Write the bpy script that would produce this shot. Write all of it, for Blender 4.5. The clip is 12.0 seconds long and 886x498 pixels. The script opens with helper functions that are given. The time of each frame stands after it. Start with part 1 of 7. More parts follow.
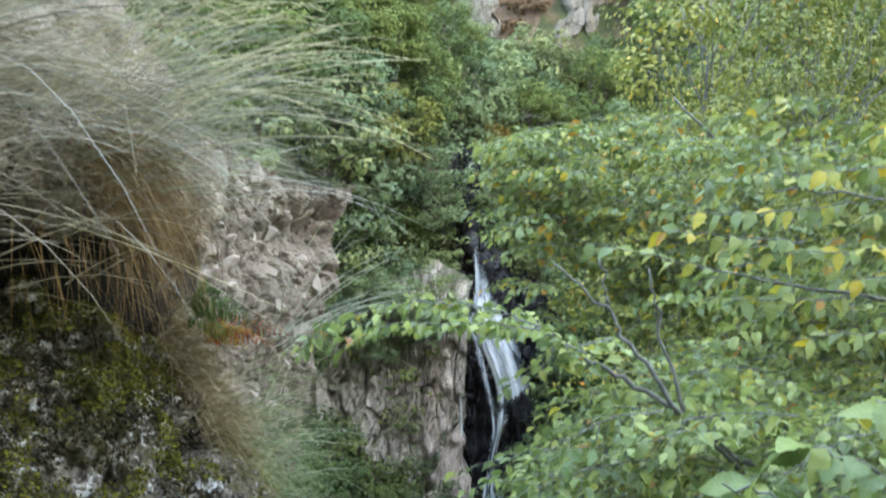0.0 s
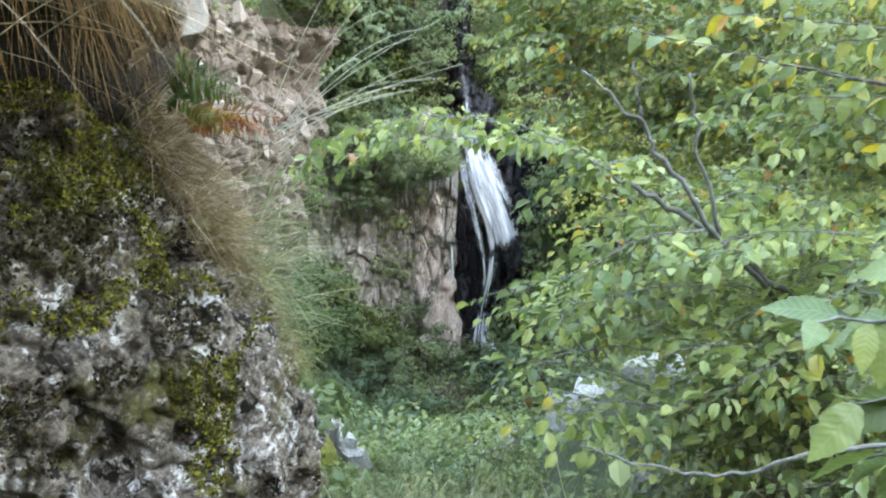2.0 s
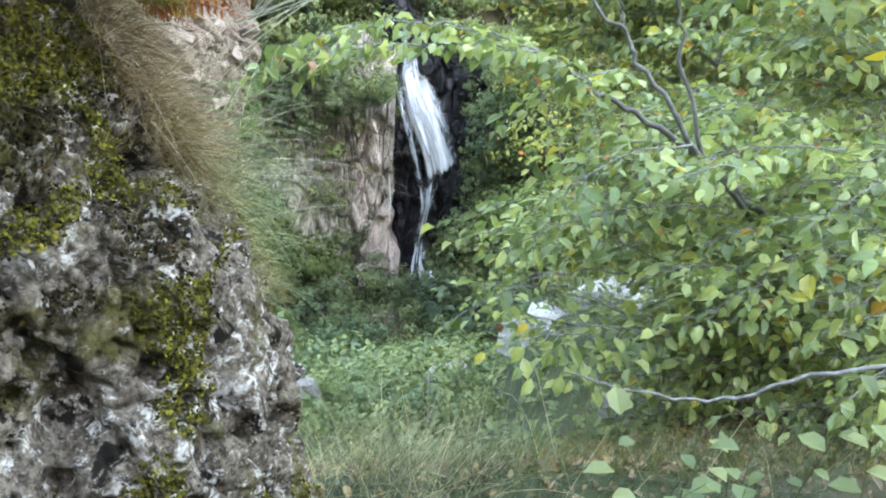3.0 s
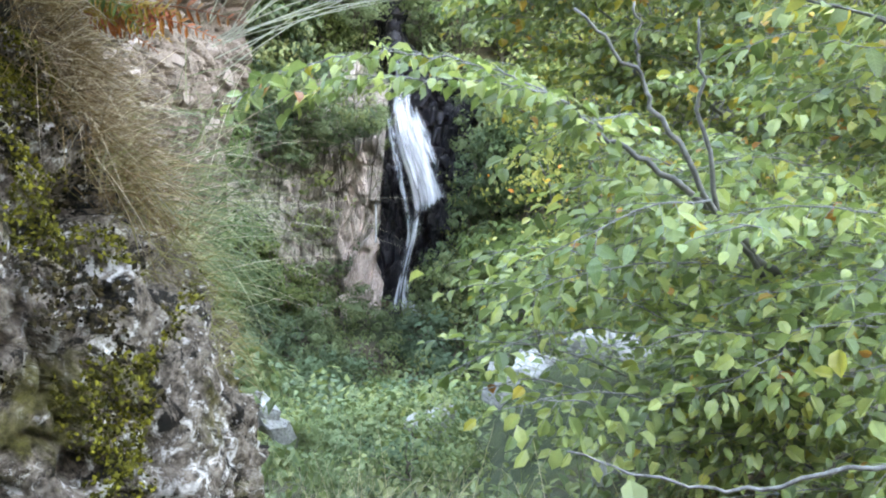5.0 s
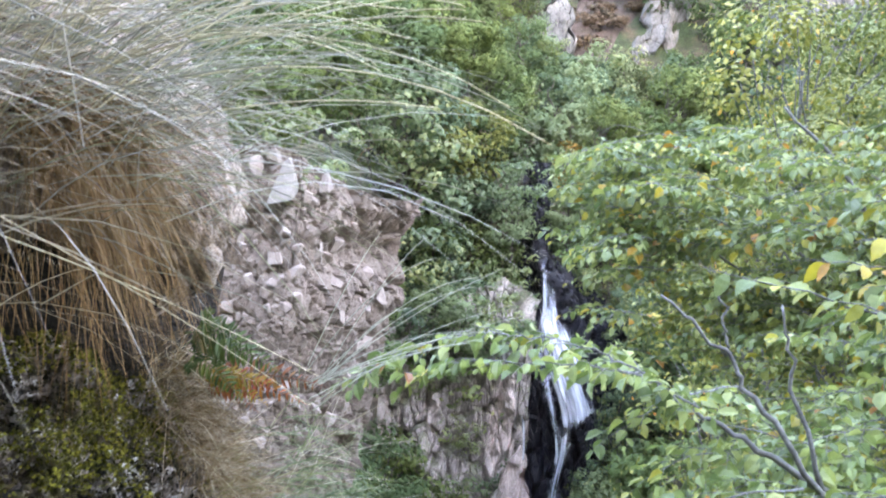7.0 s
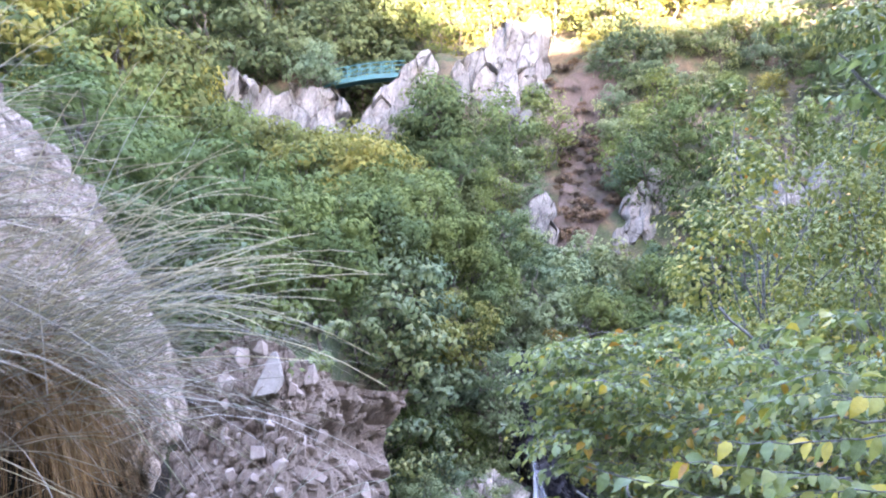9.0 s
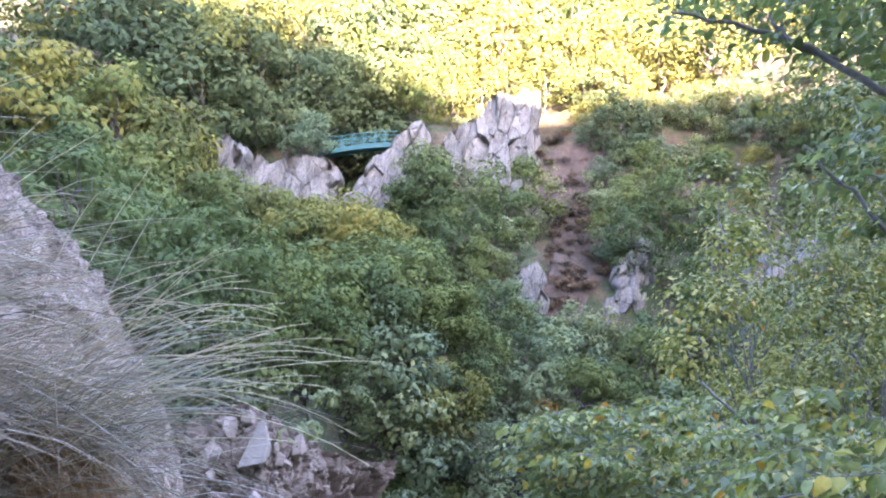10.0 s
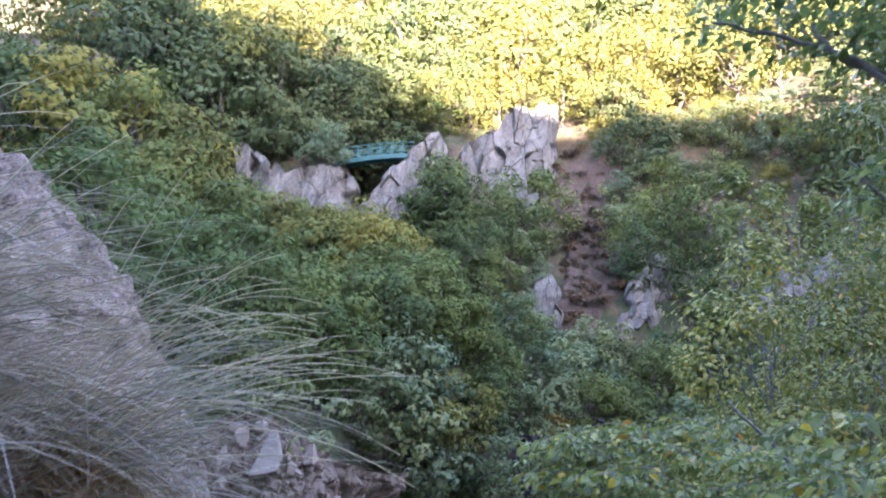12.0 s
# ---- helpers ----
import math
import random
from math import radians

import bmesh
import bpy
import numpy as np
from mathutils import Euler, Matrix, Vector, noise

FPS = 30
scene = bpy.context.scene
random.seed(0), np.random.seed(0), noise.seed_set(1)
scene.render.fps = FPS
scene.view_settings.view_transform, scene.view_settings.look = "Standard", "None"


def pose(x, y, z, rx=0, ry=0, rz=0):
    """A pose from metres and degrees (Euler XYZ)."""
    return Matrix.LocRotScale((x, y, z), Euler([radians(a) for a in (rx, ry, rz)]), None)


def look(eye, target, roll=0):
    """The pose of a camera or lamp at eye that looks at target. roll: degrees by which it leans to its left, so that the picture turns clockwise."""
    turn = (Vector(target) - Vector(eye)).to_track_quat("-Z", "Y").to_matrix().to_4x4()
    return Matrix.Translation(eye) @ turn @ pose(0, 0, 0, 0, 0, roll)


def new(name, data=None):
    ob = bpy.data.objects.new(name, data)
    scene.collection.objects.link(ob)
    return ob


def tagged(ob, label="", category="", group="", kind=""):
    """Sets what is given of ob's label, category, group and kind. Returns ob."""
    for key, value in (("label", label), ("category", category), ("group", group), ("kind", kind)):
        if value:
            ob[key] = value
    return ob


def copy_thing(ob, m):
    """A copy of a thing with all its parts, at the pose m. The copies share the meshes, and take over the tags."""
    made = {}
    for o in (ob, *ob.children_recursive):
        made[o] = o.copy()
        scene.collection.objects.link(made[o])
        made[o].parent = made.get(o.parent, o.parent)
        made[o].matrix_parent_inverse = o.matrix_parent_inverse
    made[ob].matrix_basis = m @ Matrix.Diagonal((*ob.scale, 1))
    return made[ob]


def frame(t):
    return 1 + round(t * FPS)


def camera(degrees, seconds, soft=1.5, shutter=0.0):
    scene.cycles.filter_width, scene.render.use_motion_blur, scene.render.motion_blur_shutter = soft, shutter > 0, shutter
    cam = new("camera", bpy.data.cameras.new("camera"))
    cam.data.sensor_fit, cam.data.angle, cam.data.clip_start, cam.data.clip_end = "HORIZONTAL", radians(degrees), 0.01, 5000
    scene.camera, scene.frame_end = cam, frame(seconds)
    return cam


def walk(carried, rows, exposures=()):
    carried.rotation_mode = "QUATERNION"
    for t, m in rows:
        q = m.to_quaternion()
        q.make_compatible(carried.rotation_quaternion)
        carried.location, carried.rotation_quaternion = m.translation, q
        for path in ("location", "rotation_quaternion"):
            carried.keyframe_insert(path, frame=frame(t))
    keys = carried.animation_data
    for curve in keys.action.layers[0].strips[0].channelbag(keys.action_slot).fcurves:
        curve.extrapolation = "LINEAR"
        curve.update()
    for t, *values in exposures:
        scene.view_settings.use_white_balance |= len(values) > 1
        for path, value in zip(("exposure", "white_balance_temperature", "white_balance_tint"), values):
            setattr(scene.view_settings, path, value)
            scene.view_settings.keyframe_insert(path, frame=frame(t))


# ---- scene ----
import itertools

# Camera and its way
cam = camera(54.9, 12.0, soft=2.0, shutter=0.3)
PATH = [
    (0.0, look((-0.025, -0.229, 0.167), (-0.035, 3.709, -0.538), 1.07)),
    (0.5, look((0.022, -0.111, 0.075), (-0.013, 3.765, -0.911), -1.42)),
    (1.0, look((0.057, -0.060, 0.066), (-0.005, 3.783, -1.040), -2.33)),
    (1.5, look((0.000, -0.000, 0.000), (0.080, 3.790, -1.276), 0.37)),
    (2.0, look((-0.124, 0.100, -0.069), (-0.069, 3.855, -1.448), 0.99)),
    (2.5, look((-0.202, 0.202, -0.122), (0.138, 3.869, -1.684), 3.34)),
    (3.0, look((-0.247, 0.294, -0.188), (0.116, 3.907, -1.864), 2.72)),
    (5.0, look((-0.25, 0.574, -0.243), (-0.034, 2.409, -1.009), 5.4)),
    (5.5, look((-0.218, 0.553, -0.162), (-0.085, 2.439, -0.814), 2.4)),
    (6.0, look((-0.202, 0.476, -0.067), (-0.11, 2.403, -0.596), 2.6)),
    (6.5, look((-0.169, 0.414, 0.015), (-0.168, 2.37, -0.401), 1.1)),
    (7.0, look((-0.089, 0.394, 0.075), (-0.251, 2.361, -0.246), 2.3)),
    (7.5, look((-0.034, 0.38, 0.119), (-0.196, 2.362, -0.098), 3.3)),
    (9.5, look((0.200, -0.144, 0.220), (-0.115, 3.822, 0.635), 1.41)),
    (10.0, look((0.201, -0.186, 0.236), (-0.084, 3.766, 0.786), 2.09)),
    (10.5, look((0.185, -0.147, 0.228), (-0.091, 3.792, 0.863), 2.02)),
    (11.0, look((0.154, -0.042, 0.283), (-0.129, 3.887, 0.976), 2.52)),
    (11.5, look((0.141, -0.024, 0.283), (-0.182, 3.900, 0.986), 3.29)),
    (12.0, look((0.117, -0.095, 0.242), (-0.234, 3.844, 0.843), 3.37)),
]

walk(cam, PATH, exposures=[(0.0, 4.94, 8500, 10), (0.5, 5.10, 8600, 10), (1.5, 5.10, 8650, 11), (2.0, 5.27, 8700, 12), (2.4, 5.36, 8700, 12), (3.0, 5.40, 8700, 13), (5.5, 5.42, 8400, 18), (6.5, 5.48, 7900, 24), (7.0, 5.42, 7550, 27), (7.7, 5.4, 7250, 30), (9.3, 4.94, 6550, 37), (10.0, 4.58, 6400, 37), (10.5, 4.26, 6250, 37), (11.0, 4.2, 6250, 36), (12.0, 4.08, 6250, 36)])

# World, sun
SUN_EL, SUN_AZ = radians(15), radians(165)     # azimuth clockwise from +y
world = bpy.data.worlds.new("sky")
scene.world = world
world.use_nodes = True
wn = world.node_tree
sky = wn.nodes.new("ShaderNodeTexSky")
sky.sky_type, sky.sun_disc = "NISHITA", False
sky.sun_elevation, sky.sun_rotation = SUN_EL, SUN_AZ
wn.links.new(sky.outputs[0], wn.nodes["Background"].inputs[0])
wn.nodes["Background"].inputs[1].default_value = 0.15
sun_data = bpy.data.lights.new("sun", "SUN")
sun_data.energy, sun_data.angle, sun_data.color = 5.0, radians(0.5), (1.0, 0.89, 0.72)
sun = new("sun", sun_data)
sun_from = Vector((math.sin(SUN_AZ) * math.cos(SUN_EL), math.cos(SUN_AZ) * math.cos(SUN_EL), math.sin(SUN_EL)))
sun.matrix_world = look(sun_from * 100, (0, 0, 0))

rng = np.random.default_rng(11)


# ---------------------------------------------------------------- noise on arrays
def lattice(i, j, k, seed):
    n = (i * 374761393 + j * 668265263 + k * 1274126177 + seed * 974711) & 0x7FFFFFFF
    n = ((n ^ (n >> 13)) * 1103515245) & 0x7FFFFFFF
    n = ((n ^ (n >> 16)) * 69069) & 0x7FFFFFFF
    return (n & 0xFFFFF) / 0xFFFFF


def vnoise(p, seed=0):
    """Value noise, 0 to 1, at an (n, 3) array of points."""
    b = np.floor(p).astype(np.int64)
    f = p - b
    f = f * f * (3 - 2 * f)
    out = 0
    for dx in (0, 1):
        for dy in (0, 1):
            for dz in (0, 1):
                w = (f[:, 0] if dx else 1 - f[:, 0]) * (f[:, 1] if dy else 1 - f[:, 1]) * (f[:, 2] if dz else 1 - f[:, 2])
                out = out + w * lattice(b[:, 0] + dx, b[:, 1] + dy, b[:, 2] + dz, seed)
    return out


def fbm(p, octaves=4, seed=0, ridged=False):
    total, amp, norm = 0, 1.0, 0
    for o in range(octaves):
        n = vnoise(p * 2.03**o + 17.3 * o, seed + o)
        total = total + amp * ((1 - np.abs(2 * n - 1)) if ridged else n)
        norm += amp
        amp *= 0.5
    return total / norm


def cells(p, seed=0, facets=False):
    """Cellular noise: distance to the nearest feature point and to the second, the nearest one's number 0 to 1, and a plane tilted cell by cell."""
    b = np.floor(p).astype(np.int64)
    d1 = np.full(len(p), 9.0)
    d2 = np.full(len(p), 9.0)
    tag = np.zeros(len(p))
    tilt = np.zeros(len(p))
    for dx in (-1, 0, 1):
        for dy in (-1, 0, 1):
            for dz in (-1, 0, 1):
                c = b + (dx, dy, dz)
                h = [lattice(c[:, 0], c[:, 1], c[:, 2], seed + s) for s in (1, 2, 3, 4)]
                away = p - (c + np.stack(h[:3], 1))
                d = np.linalg.norm(away, axis=1)
                near = d < d1
                d2 = np.where(near, d1, np.minimum(d2, d))
                tag = np.where(near, h[3], tag)
                lean = away[:, 0] * (2 * h[1] - 1) + away[:, 1] * (2 * h[2] - 1) + away[:, 2] * (2 * h[0] - 1)
                tilt = np.where(near, lean, tilt)
                d1 = np.where(near, d, d1)
    return (d1, d2, tag, tilt) if facets else (d1, d2, tag)


def smooth(a, b, x):
    u = np.clip((x - a) / (b - a), 0, 1)
    return u * u * (3 - 2 * u)


# ---------------------------------------------------------------- objects
def mesh_of(name, verts, faces, shade=False):
    me = bpy.data.meshes.new(name)
    me.from_pydata([tuple(v) for v in np.asarray(verts).tolist()], [], faces if isinstance(faces, list) else faces.tolist())
    if shade:
        me.polygons.foreach_set("use_smooth", [True] * len(me.polygons))
    me.update()
    return me


def thing(name, at, label, category, group="", kind=""):
    ob = new(name)
    ob.location = at
    ob.empty_display_size = 0.2
    return tagged(ob, label, category, group, kind)


def part(name, me, material, parent, label="", kind=""):
    """One mesh object, given in world places, under a thing."""
    if not me.materials:
        me.materials.append(material)
    ob = new(name, me)
    if parent is not None:
        ob.parent = parent
        if parent.parent is None:
            ob.matrix_parent_inverse = Matrix.Translation(-Vector(parent.location))
    return tagged(ob, label, kind=kind)


class Soup:
    """Vertices and faces gathered into one mesh."""

    def __init__(self):
        self.v, self.f, self.n = [], [], 0

    def add(self, verts, faces):
        self.v.append(np.asarray(verts, float))
        self.f += [[i + self.n for i in f] for f in faces]
        self.n += len(verts)

    def many(self, shapes, face):
        """shapes: (n, k, 3) alike pieces with the faces of one of them."""
        n, k, _ = shapes.shape
        self.v.append(shapes.reshape(-1, 3))
        for f in face:
            self.f += (np.arange(n)[:, None] * k + np.array(f)[None] + self.n).tolist()
        self.n += n * k

    def mesh(self, name, shade=False):
        return mesh_of(name, np.concatenate(self.v), self.f, shade)


def unit(a):
    return a / np.maximum(np.linalg.norm(a, axis=-1, keepdims=True), 1e-9)


def tube(soup, pts, radii, sides=6):
    pts = np.asarray(pts, float)
    radii = np.broadcast_to(radii, len(pts))
    ways = unit(np.gradient(pts, axis=0))
    ref = np.array([0.31, 0.22, 0.92]) if abs(ways[0][2]) < 0.9 else np.array([0.9, 0.3, 0.1])
    a = unit(np.cross(ways, ref))
    b = np.cross(ways, a)
    ang = np.arange(sides) * 2 * np.pi / sides
    ring = pts[:, None] + radii[:, None, None] * (np.cos(ang)[None, :, None] * a[:, None] + np.sin(ang)[None, :, None] * b[:, None])
    n = len(pts)
    faces = [[i * sides + j, i * sides + (j + 1) % sides, (i + 1) * sides + (j + 1) % sides, (i + 1) * sides + j]
             for i in range(n - 1) for j in range(sides)]
    faces += [list(range(sides))[::-1], [(n - 1) * sides + j for j in range(sides)]]
    soup.add(ring.reshape(-1, 3), faces)


def bent(points, steps=6, wobble=0.0, r=rng):
    """A smooth line through a few points, slightly crooked."""
    p = np.asarray(points, float)
    u = np.linspace(0, len(p) - 1, (len(p) - 1) * steps + 1)
    ext = np.vstack([2 * p[0] - p[1], p, 2 * p[-1] - p[-2]])
    i = np.minimum(u.astype(int), len(p) - 2)
    f = (u - i)[:, None]
    a, b, c, d = ext[i], ext[i + 1], ext[i + 2], ext[i + 3]
    line = 0.5 * (2 * b + (c - a) * f + (2 * a - 5 * b + 4 * c - d) * f**2 + (3 * b - a - 3 * c + d) * f**3)
    if wobble:
        line[1:-1] += r.normal(0, wobble, (len(line) - 2, 3))
    return line


# ---------------------------------------------------------------- materials
def material(name):
    m = bpy.data.materials.new(name)
    m.use_nodes = True
    t = m.node_tree
    return m, t, t.nodes["Principled BSDF"], t.nodes["Material Output"]


def node(t, kind, **values):
    n = t.nodes.new(kind)
    for key, value in values.items():
        n.inputs[key].default_value = value
    return n


def ramp(t, source, stops):
    r = t.nodes.new("ShaderNodeValToRGB")
    while len(r.color_ramp.elements) < len(stops):
        r.color_ramp.elements.new(0.5)
    for e, (at, c) in zip(r.color_ramp.elements, stops):
        e.position, e.color = at, (*c, 1) if len(c) == 3 else c
    t.links.new(source, r.inputs[0])
    return r.outputs[0]


def blend(t, factor, a, b, mode="MIX"):
    n = t.nodes.new("ShaderNodeMix")
    n.data_type, n.blend_type = "RGBA", mode
    for sock, value in ((n.inputs[0], factor), (n.inputs[6], a), (n.inputs[7], b)):
        if isinstance(value, (int, float)):
            sock.default_value = value
        elif isinstance(value, tuple):
            sock.default_value = (*value, 1)
        else:
            t.links.new(value, sock)
    return n.outputs[2]


def place(t, scale=(1, 1, 1)):
    """World-size coordinates, stretched."""
    g = t.nodes.new("ShaderNodeNewGeometry")
    m = t.nodes.new("ShaderNodeMapping")
    m.inputs["Scale"].default_value = scale
    t.links.new(g.outputs["Position"], m.inputs["Vector"])
    return m.outputs[0]


def noise_out(t, vec, scale, detail=5, rough=0.6, distortion=0.0):
    n = node(t, "ShaderNodeTexNoise", Scale=scale, Detail=detail, Roughness=rough, Distortion=distortion)
    t.links.new(vec, n.inputs["Vector"])
    return n.outputs[0]


def math_out(t, op, a, b=0.0):
    n = t.nodes.new("ShaderNodeMath")
    n.operation = op
    for sock, value in ((n.inputs[0], a), (n.inputs[1], b)):
        if isinstance(value, (int, float)):
            sock.default_value = value
        else:
            t.links.new(value, sock)
    return n.outputs[0]


def bump(t, shader, height, strength=0.5, distance=0.02):
    b = node(t, "ShaderNodeBump", Strength=strength, Distance=distance)
    t.links.new(height, b.inputs["Height"])
    t.links.new(b.outputs[0], shader.inputs["Normal"])


def rock_material(name, stops, size, moss=0.0, moss_colour=(0.10, 0.11, 0.015), stretch=(1, 1, 1), strength=0.7, rough=0.9, moss_low=0.5, moss_size=0.8):
    """Stone: grain, lichen spots and stains at two scales; moss in patches of its own where faces look upwards."""
    m, t, s, _ = material(name)
    v = place(t, stretch)
    big, fine = noise_out(t, v, 1.0 / size, 8, 0.65, 0.4), noise_out(t, v, 9.0 / size, 6, 0.7)
    c = ramp(t, math_out(t, "ADD", math_out(t, "MULTIPLY", big, 0.55), math_out(t, "MULTIPLY", fine, 0.45)), stops)
    spots = node(t, "ShaderNodeTexVoronoi", Scale=14.0 / size, Randomness=1.0)
    t.links.new(v, spots.inputs["Vector"])
    pit = ramp(t, spots.outputs["Distance"], [(0.06, (0.5, 0.48, 0.46)), (0.25, (1, 1, 1))])
    c = blend(t, 0.55, c, pit, "MULTIPLY")
    if moss:
        g = t.nodes.new("ShaderNodeNewGeometry")
        sep = t.nodes.new("ShaderNodeSeparateXYZ")
        t.links.new(g.outputs["Normal"], sep.inputs[0])
        field = math_out(t, "ADD", math_out(t, "MULTIPLY", sep.outputs[2], 0.35), noise_out(t, place(t), 1.0 / (size * moss_size), 5, 0.62))
        mask = ramp(t, field, [(moss_low, (0, 0, 0)), (moss_low + 0.09, (moss, moss, moss))])
        tuft = noise_out(t, place(t), 30.0 / size, 4, 0.7)
        green = ramp(t, tuft, [(0.3, tuple(x * 0.35 for x in moss_colour)), (0.55, moss_colour), (0.75, tuple(min(1, x * 2.0) for x in moss_colour))])
        c = blend(t, mask, c, green)
    t.links.new(c, s.inputs["Base Color"])
    s.inputs["Roughness"].default_value = rough
    s.inputs["Specular IOR Level"].default_value = 0.25
    h = math_out(t, "ADD", math_out(t, "MULTIPLY", big, 0.6), math_out(t, "ADD", math_out(t, "MULTIPLY", fine, 0.6), math_out(t, "MULTIPLY", spots.outputs["Distance"], 0.5)))
    bump(t, s, h, strength, 0.09 * size)
    return m


def streaked(m, colour, size, low, high):
    """Mineral streaks of another colour, drawn out downwards."""
    t, s = m.node_tree, m.node_tree.nodes["Principled BSDF"]
    link = s.inputs["Base Color"].links[0]
    mask = ramp(t, noise_out(t, place(t, (1, 1, 0.16)), 1.0 / size, 7, 0.6, 0.3), [(low, (0, 0, 0)), (high, (1, 1, 1))])
    tint = ramp(t, noise_out(t, place(t, (1, 1, 0.4)), 5.0 / size, 6, 0.7), [(0.3, tuple(x * 0.5 for x in colour)), (0.6, colour)])
    t.links.new(blend(t, mask, link.from_socket, tint), s.inputs["Base Color"])


def leaf_material(name, stops, whole=False, through_light=0.42, rough=0.45, mottle=6.0, gloss=0.4):
    """Leaves: a shade for each leaf, darker blotches, light shining through."""
    m, t, s, out = material(name)
    if whole:
        pick = t.nodes.new("ShaderNodeObjectInfo").outputs["Random"]
    else:
        pick = t.nodes.new("ShaderNodeNewGeometry").outputs["Random Per Island"]
    c = ramp(t, pick, stops)
    if not whole:
        plant = t.nodes.new("ShaderNodeObjectInfo").outputs["Random"]
        c = blend(t, 1.0, c, ramp(t, plant, [(0.0, (0.62, 0.70, 0.80)), (0.35, (0.88, 0.95, 0.95)), (0.7, (1.10, 1.05, 0.95)), (1.0, (1.26, 1.18, 1.0))]), "MULTIPLY")
    n = noise_out(t, place(t), mottle, 3, 0.6)
    c = blend(t, 0.6, c, ramp(t, n, [(0.3, (0.62, 0.66, 0.6)), (0.7, (1.2, 1.15, 1.05))]), "MULTIPLY")
    if whole:
        own = t.nodes.new("ShaderNodeTexCoord").outputs["Object"]
        axes = t.nodes.new("ShaderNodeSeparateXYZ")
        t.links.new(own, axes.inputs[0])
        out_from_rib = math_out(t, "ABSOLUTE", axes.outputs[1])
        wave = math_out(t, "SINE", math_out(t, "MULTIPLY", math_out(t, "SUBTRACT", axes.outputs[0], math_out(t, "MULTIPLY", out_from_rib, 0.75)), 62.0))
        rib = ramp(t, out_from_rib, [(0.0, (1, 1, 1)), (0.018, (0, 0, 0))])
        vein = ramp(t, math_out(t, "MAXIMUM", math_out(t, "MULTIPLY", math_out(t, "SUBTRACT", wave, 0.55), 1.6), rib), [(0.0, (0, 0, 0)), (1.0, (0.16, 0.16, 0.16))])
        c = blend(t, vein, c, (0.42, 0.46, 0.20))
        bump(t, s, wave, 0.10, 0.002)
    t.links.new(c, s.inputs["Base Color"])
    s.inputs["Roughness"].default_value = rough
    s.inputs["Specular IOR Level"].default_value = gloss
    tr = t.nodes.new("ShaderNodeBsdfTranslucent")
    warm = blend(t, 1.0, c, (1.10, 1.12, 0.84), "MULTIPLY")
    t.links.new(warm, tr.inputs[0])
    mix = t.nodes.new("ShaderNodeMixShader")
    mix.inputs[0].default_value = through_light
    t.links.new(s.outputs[0], mix.inputs[1])
    t.links.new(tr.outputs[0], mix.inputs[2])
    t.links.new(mix.outputs[0], out.inputs[0])
    return m


def plain_material(name, stops, size=0.1, rough=0.8, strength=0.4, stretch=(1, 1, 1), metal=0.0):
    m, t, s, _ = material(name)
    n = noise_out(t, place(t, stretch), 1.0 / size, 6, 0.65)
    t.links.new(ramp(t, n, stops), s.inputs["Base Color"])
    s.inputs["Roughness"].default_value, s.inputs["Metallic"].default_value = rough, metal
    bump(t, s, n, strength, size * 0.3)
    return m


BEECH = [(0.0, (0.098, 0.142, 0.056)), (0.30, (0.163, 0.216, 0.083)), (0.60, (0.243, 0.298, 0.113)), (0.93, (0.352, 0.385, 0.148)), (0.985, (0.38, 0.33, 0.06)), (1.0, (0.36, 0.13, 0.04))]
GOLDEN = [(0.0, (0.098, 0.136, 0.052)), (0.30, (0.162, 0.200, 0.072)), (0.60, (0.236, 0.266, 0.094)), (0.88, (0.335, 0.335, 0.102)), (0.96, (0.47, 0.35, 0.05)), (1.0, (0.46, 0.20, 0.04))]
M_LEAF = leaf_material("hornbeam_leaf", BEECH, mottle=25, through_light=0.42, rough=0.36, gloss=0.50)
M_LEAF_GOLD = leaf_material("yellowing_hazel_leaf", GOLDEN, mottle=25, through_light=0.40, rough=0.38, gloss=0.45)
M_LEAF_ONE = leaf_material("hazel_leaf_near", [(0.0, (0.080, 0.135, 0.042)), (0.3, (0.125, 0.185, 0.062)), (0.6, (0.175, 0.235, 0.078)), (0.93, (0.250, 0.290, 0.085)), (0.985, (0.437, 0.340, 0.042)), (1.0, (0.399, 0.160, 0.031))], whole=True, mottle=30, through_light=0.30, rough=0.38, gloss=0.40)
M_LEAF_GOLD_ONE = leaf_material("golden_leaf_near", [(0.0, (0.11, 0.16, 0.05)), (0.40, (0.18, 0.23, 0.065)), (0.70, (0.27, 0.29, 0.08)), (0.84, (0.40, 0.36, 0.06)), (0.96, (0.50, 0.36, 0.04)), (1.0, (0.42, 0.18, 0.04))], whole=True, mottle=30, through_light=0.38, rough=0.42, gloss=0.35)
M_BIRCH = leaf_material("birch_leaf", [(0, (0.133, 0.155, 0.047)), (0.5, (0.211, 0.231, 0.067)), (0.95, (0.302, 0.295, 0.084)), (0.985, (0.484, 0.349, 0.072)), (1, (0.755, 0.259, 0.061))], mottle=6, through_light=0.3)
M_OAK = leaf_material("oak_leaf", [(0, (0.084, 0.118, 0.045)), (0.6, (0.110, 0.148, 0.054)), (1, (0.144, 0.178, 0.063))], mottle=1.2, through_light=0.24, rough=0.75, gloss=0.12)
M_DARK = leaf_material("yew_leaf", [(0, (0.070, 0.097, 0.048)), (0.6, (0.087, 0.117, 0.056)), (1, (0.106, 0.136, 0.061))], mottle=1.2, through_light=0.24, rough=0.75, gloss=0.12)
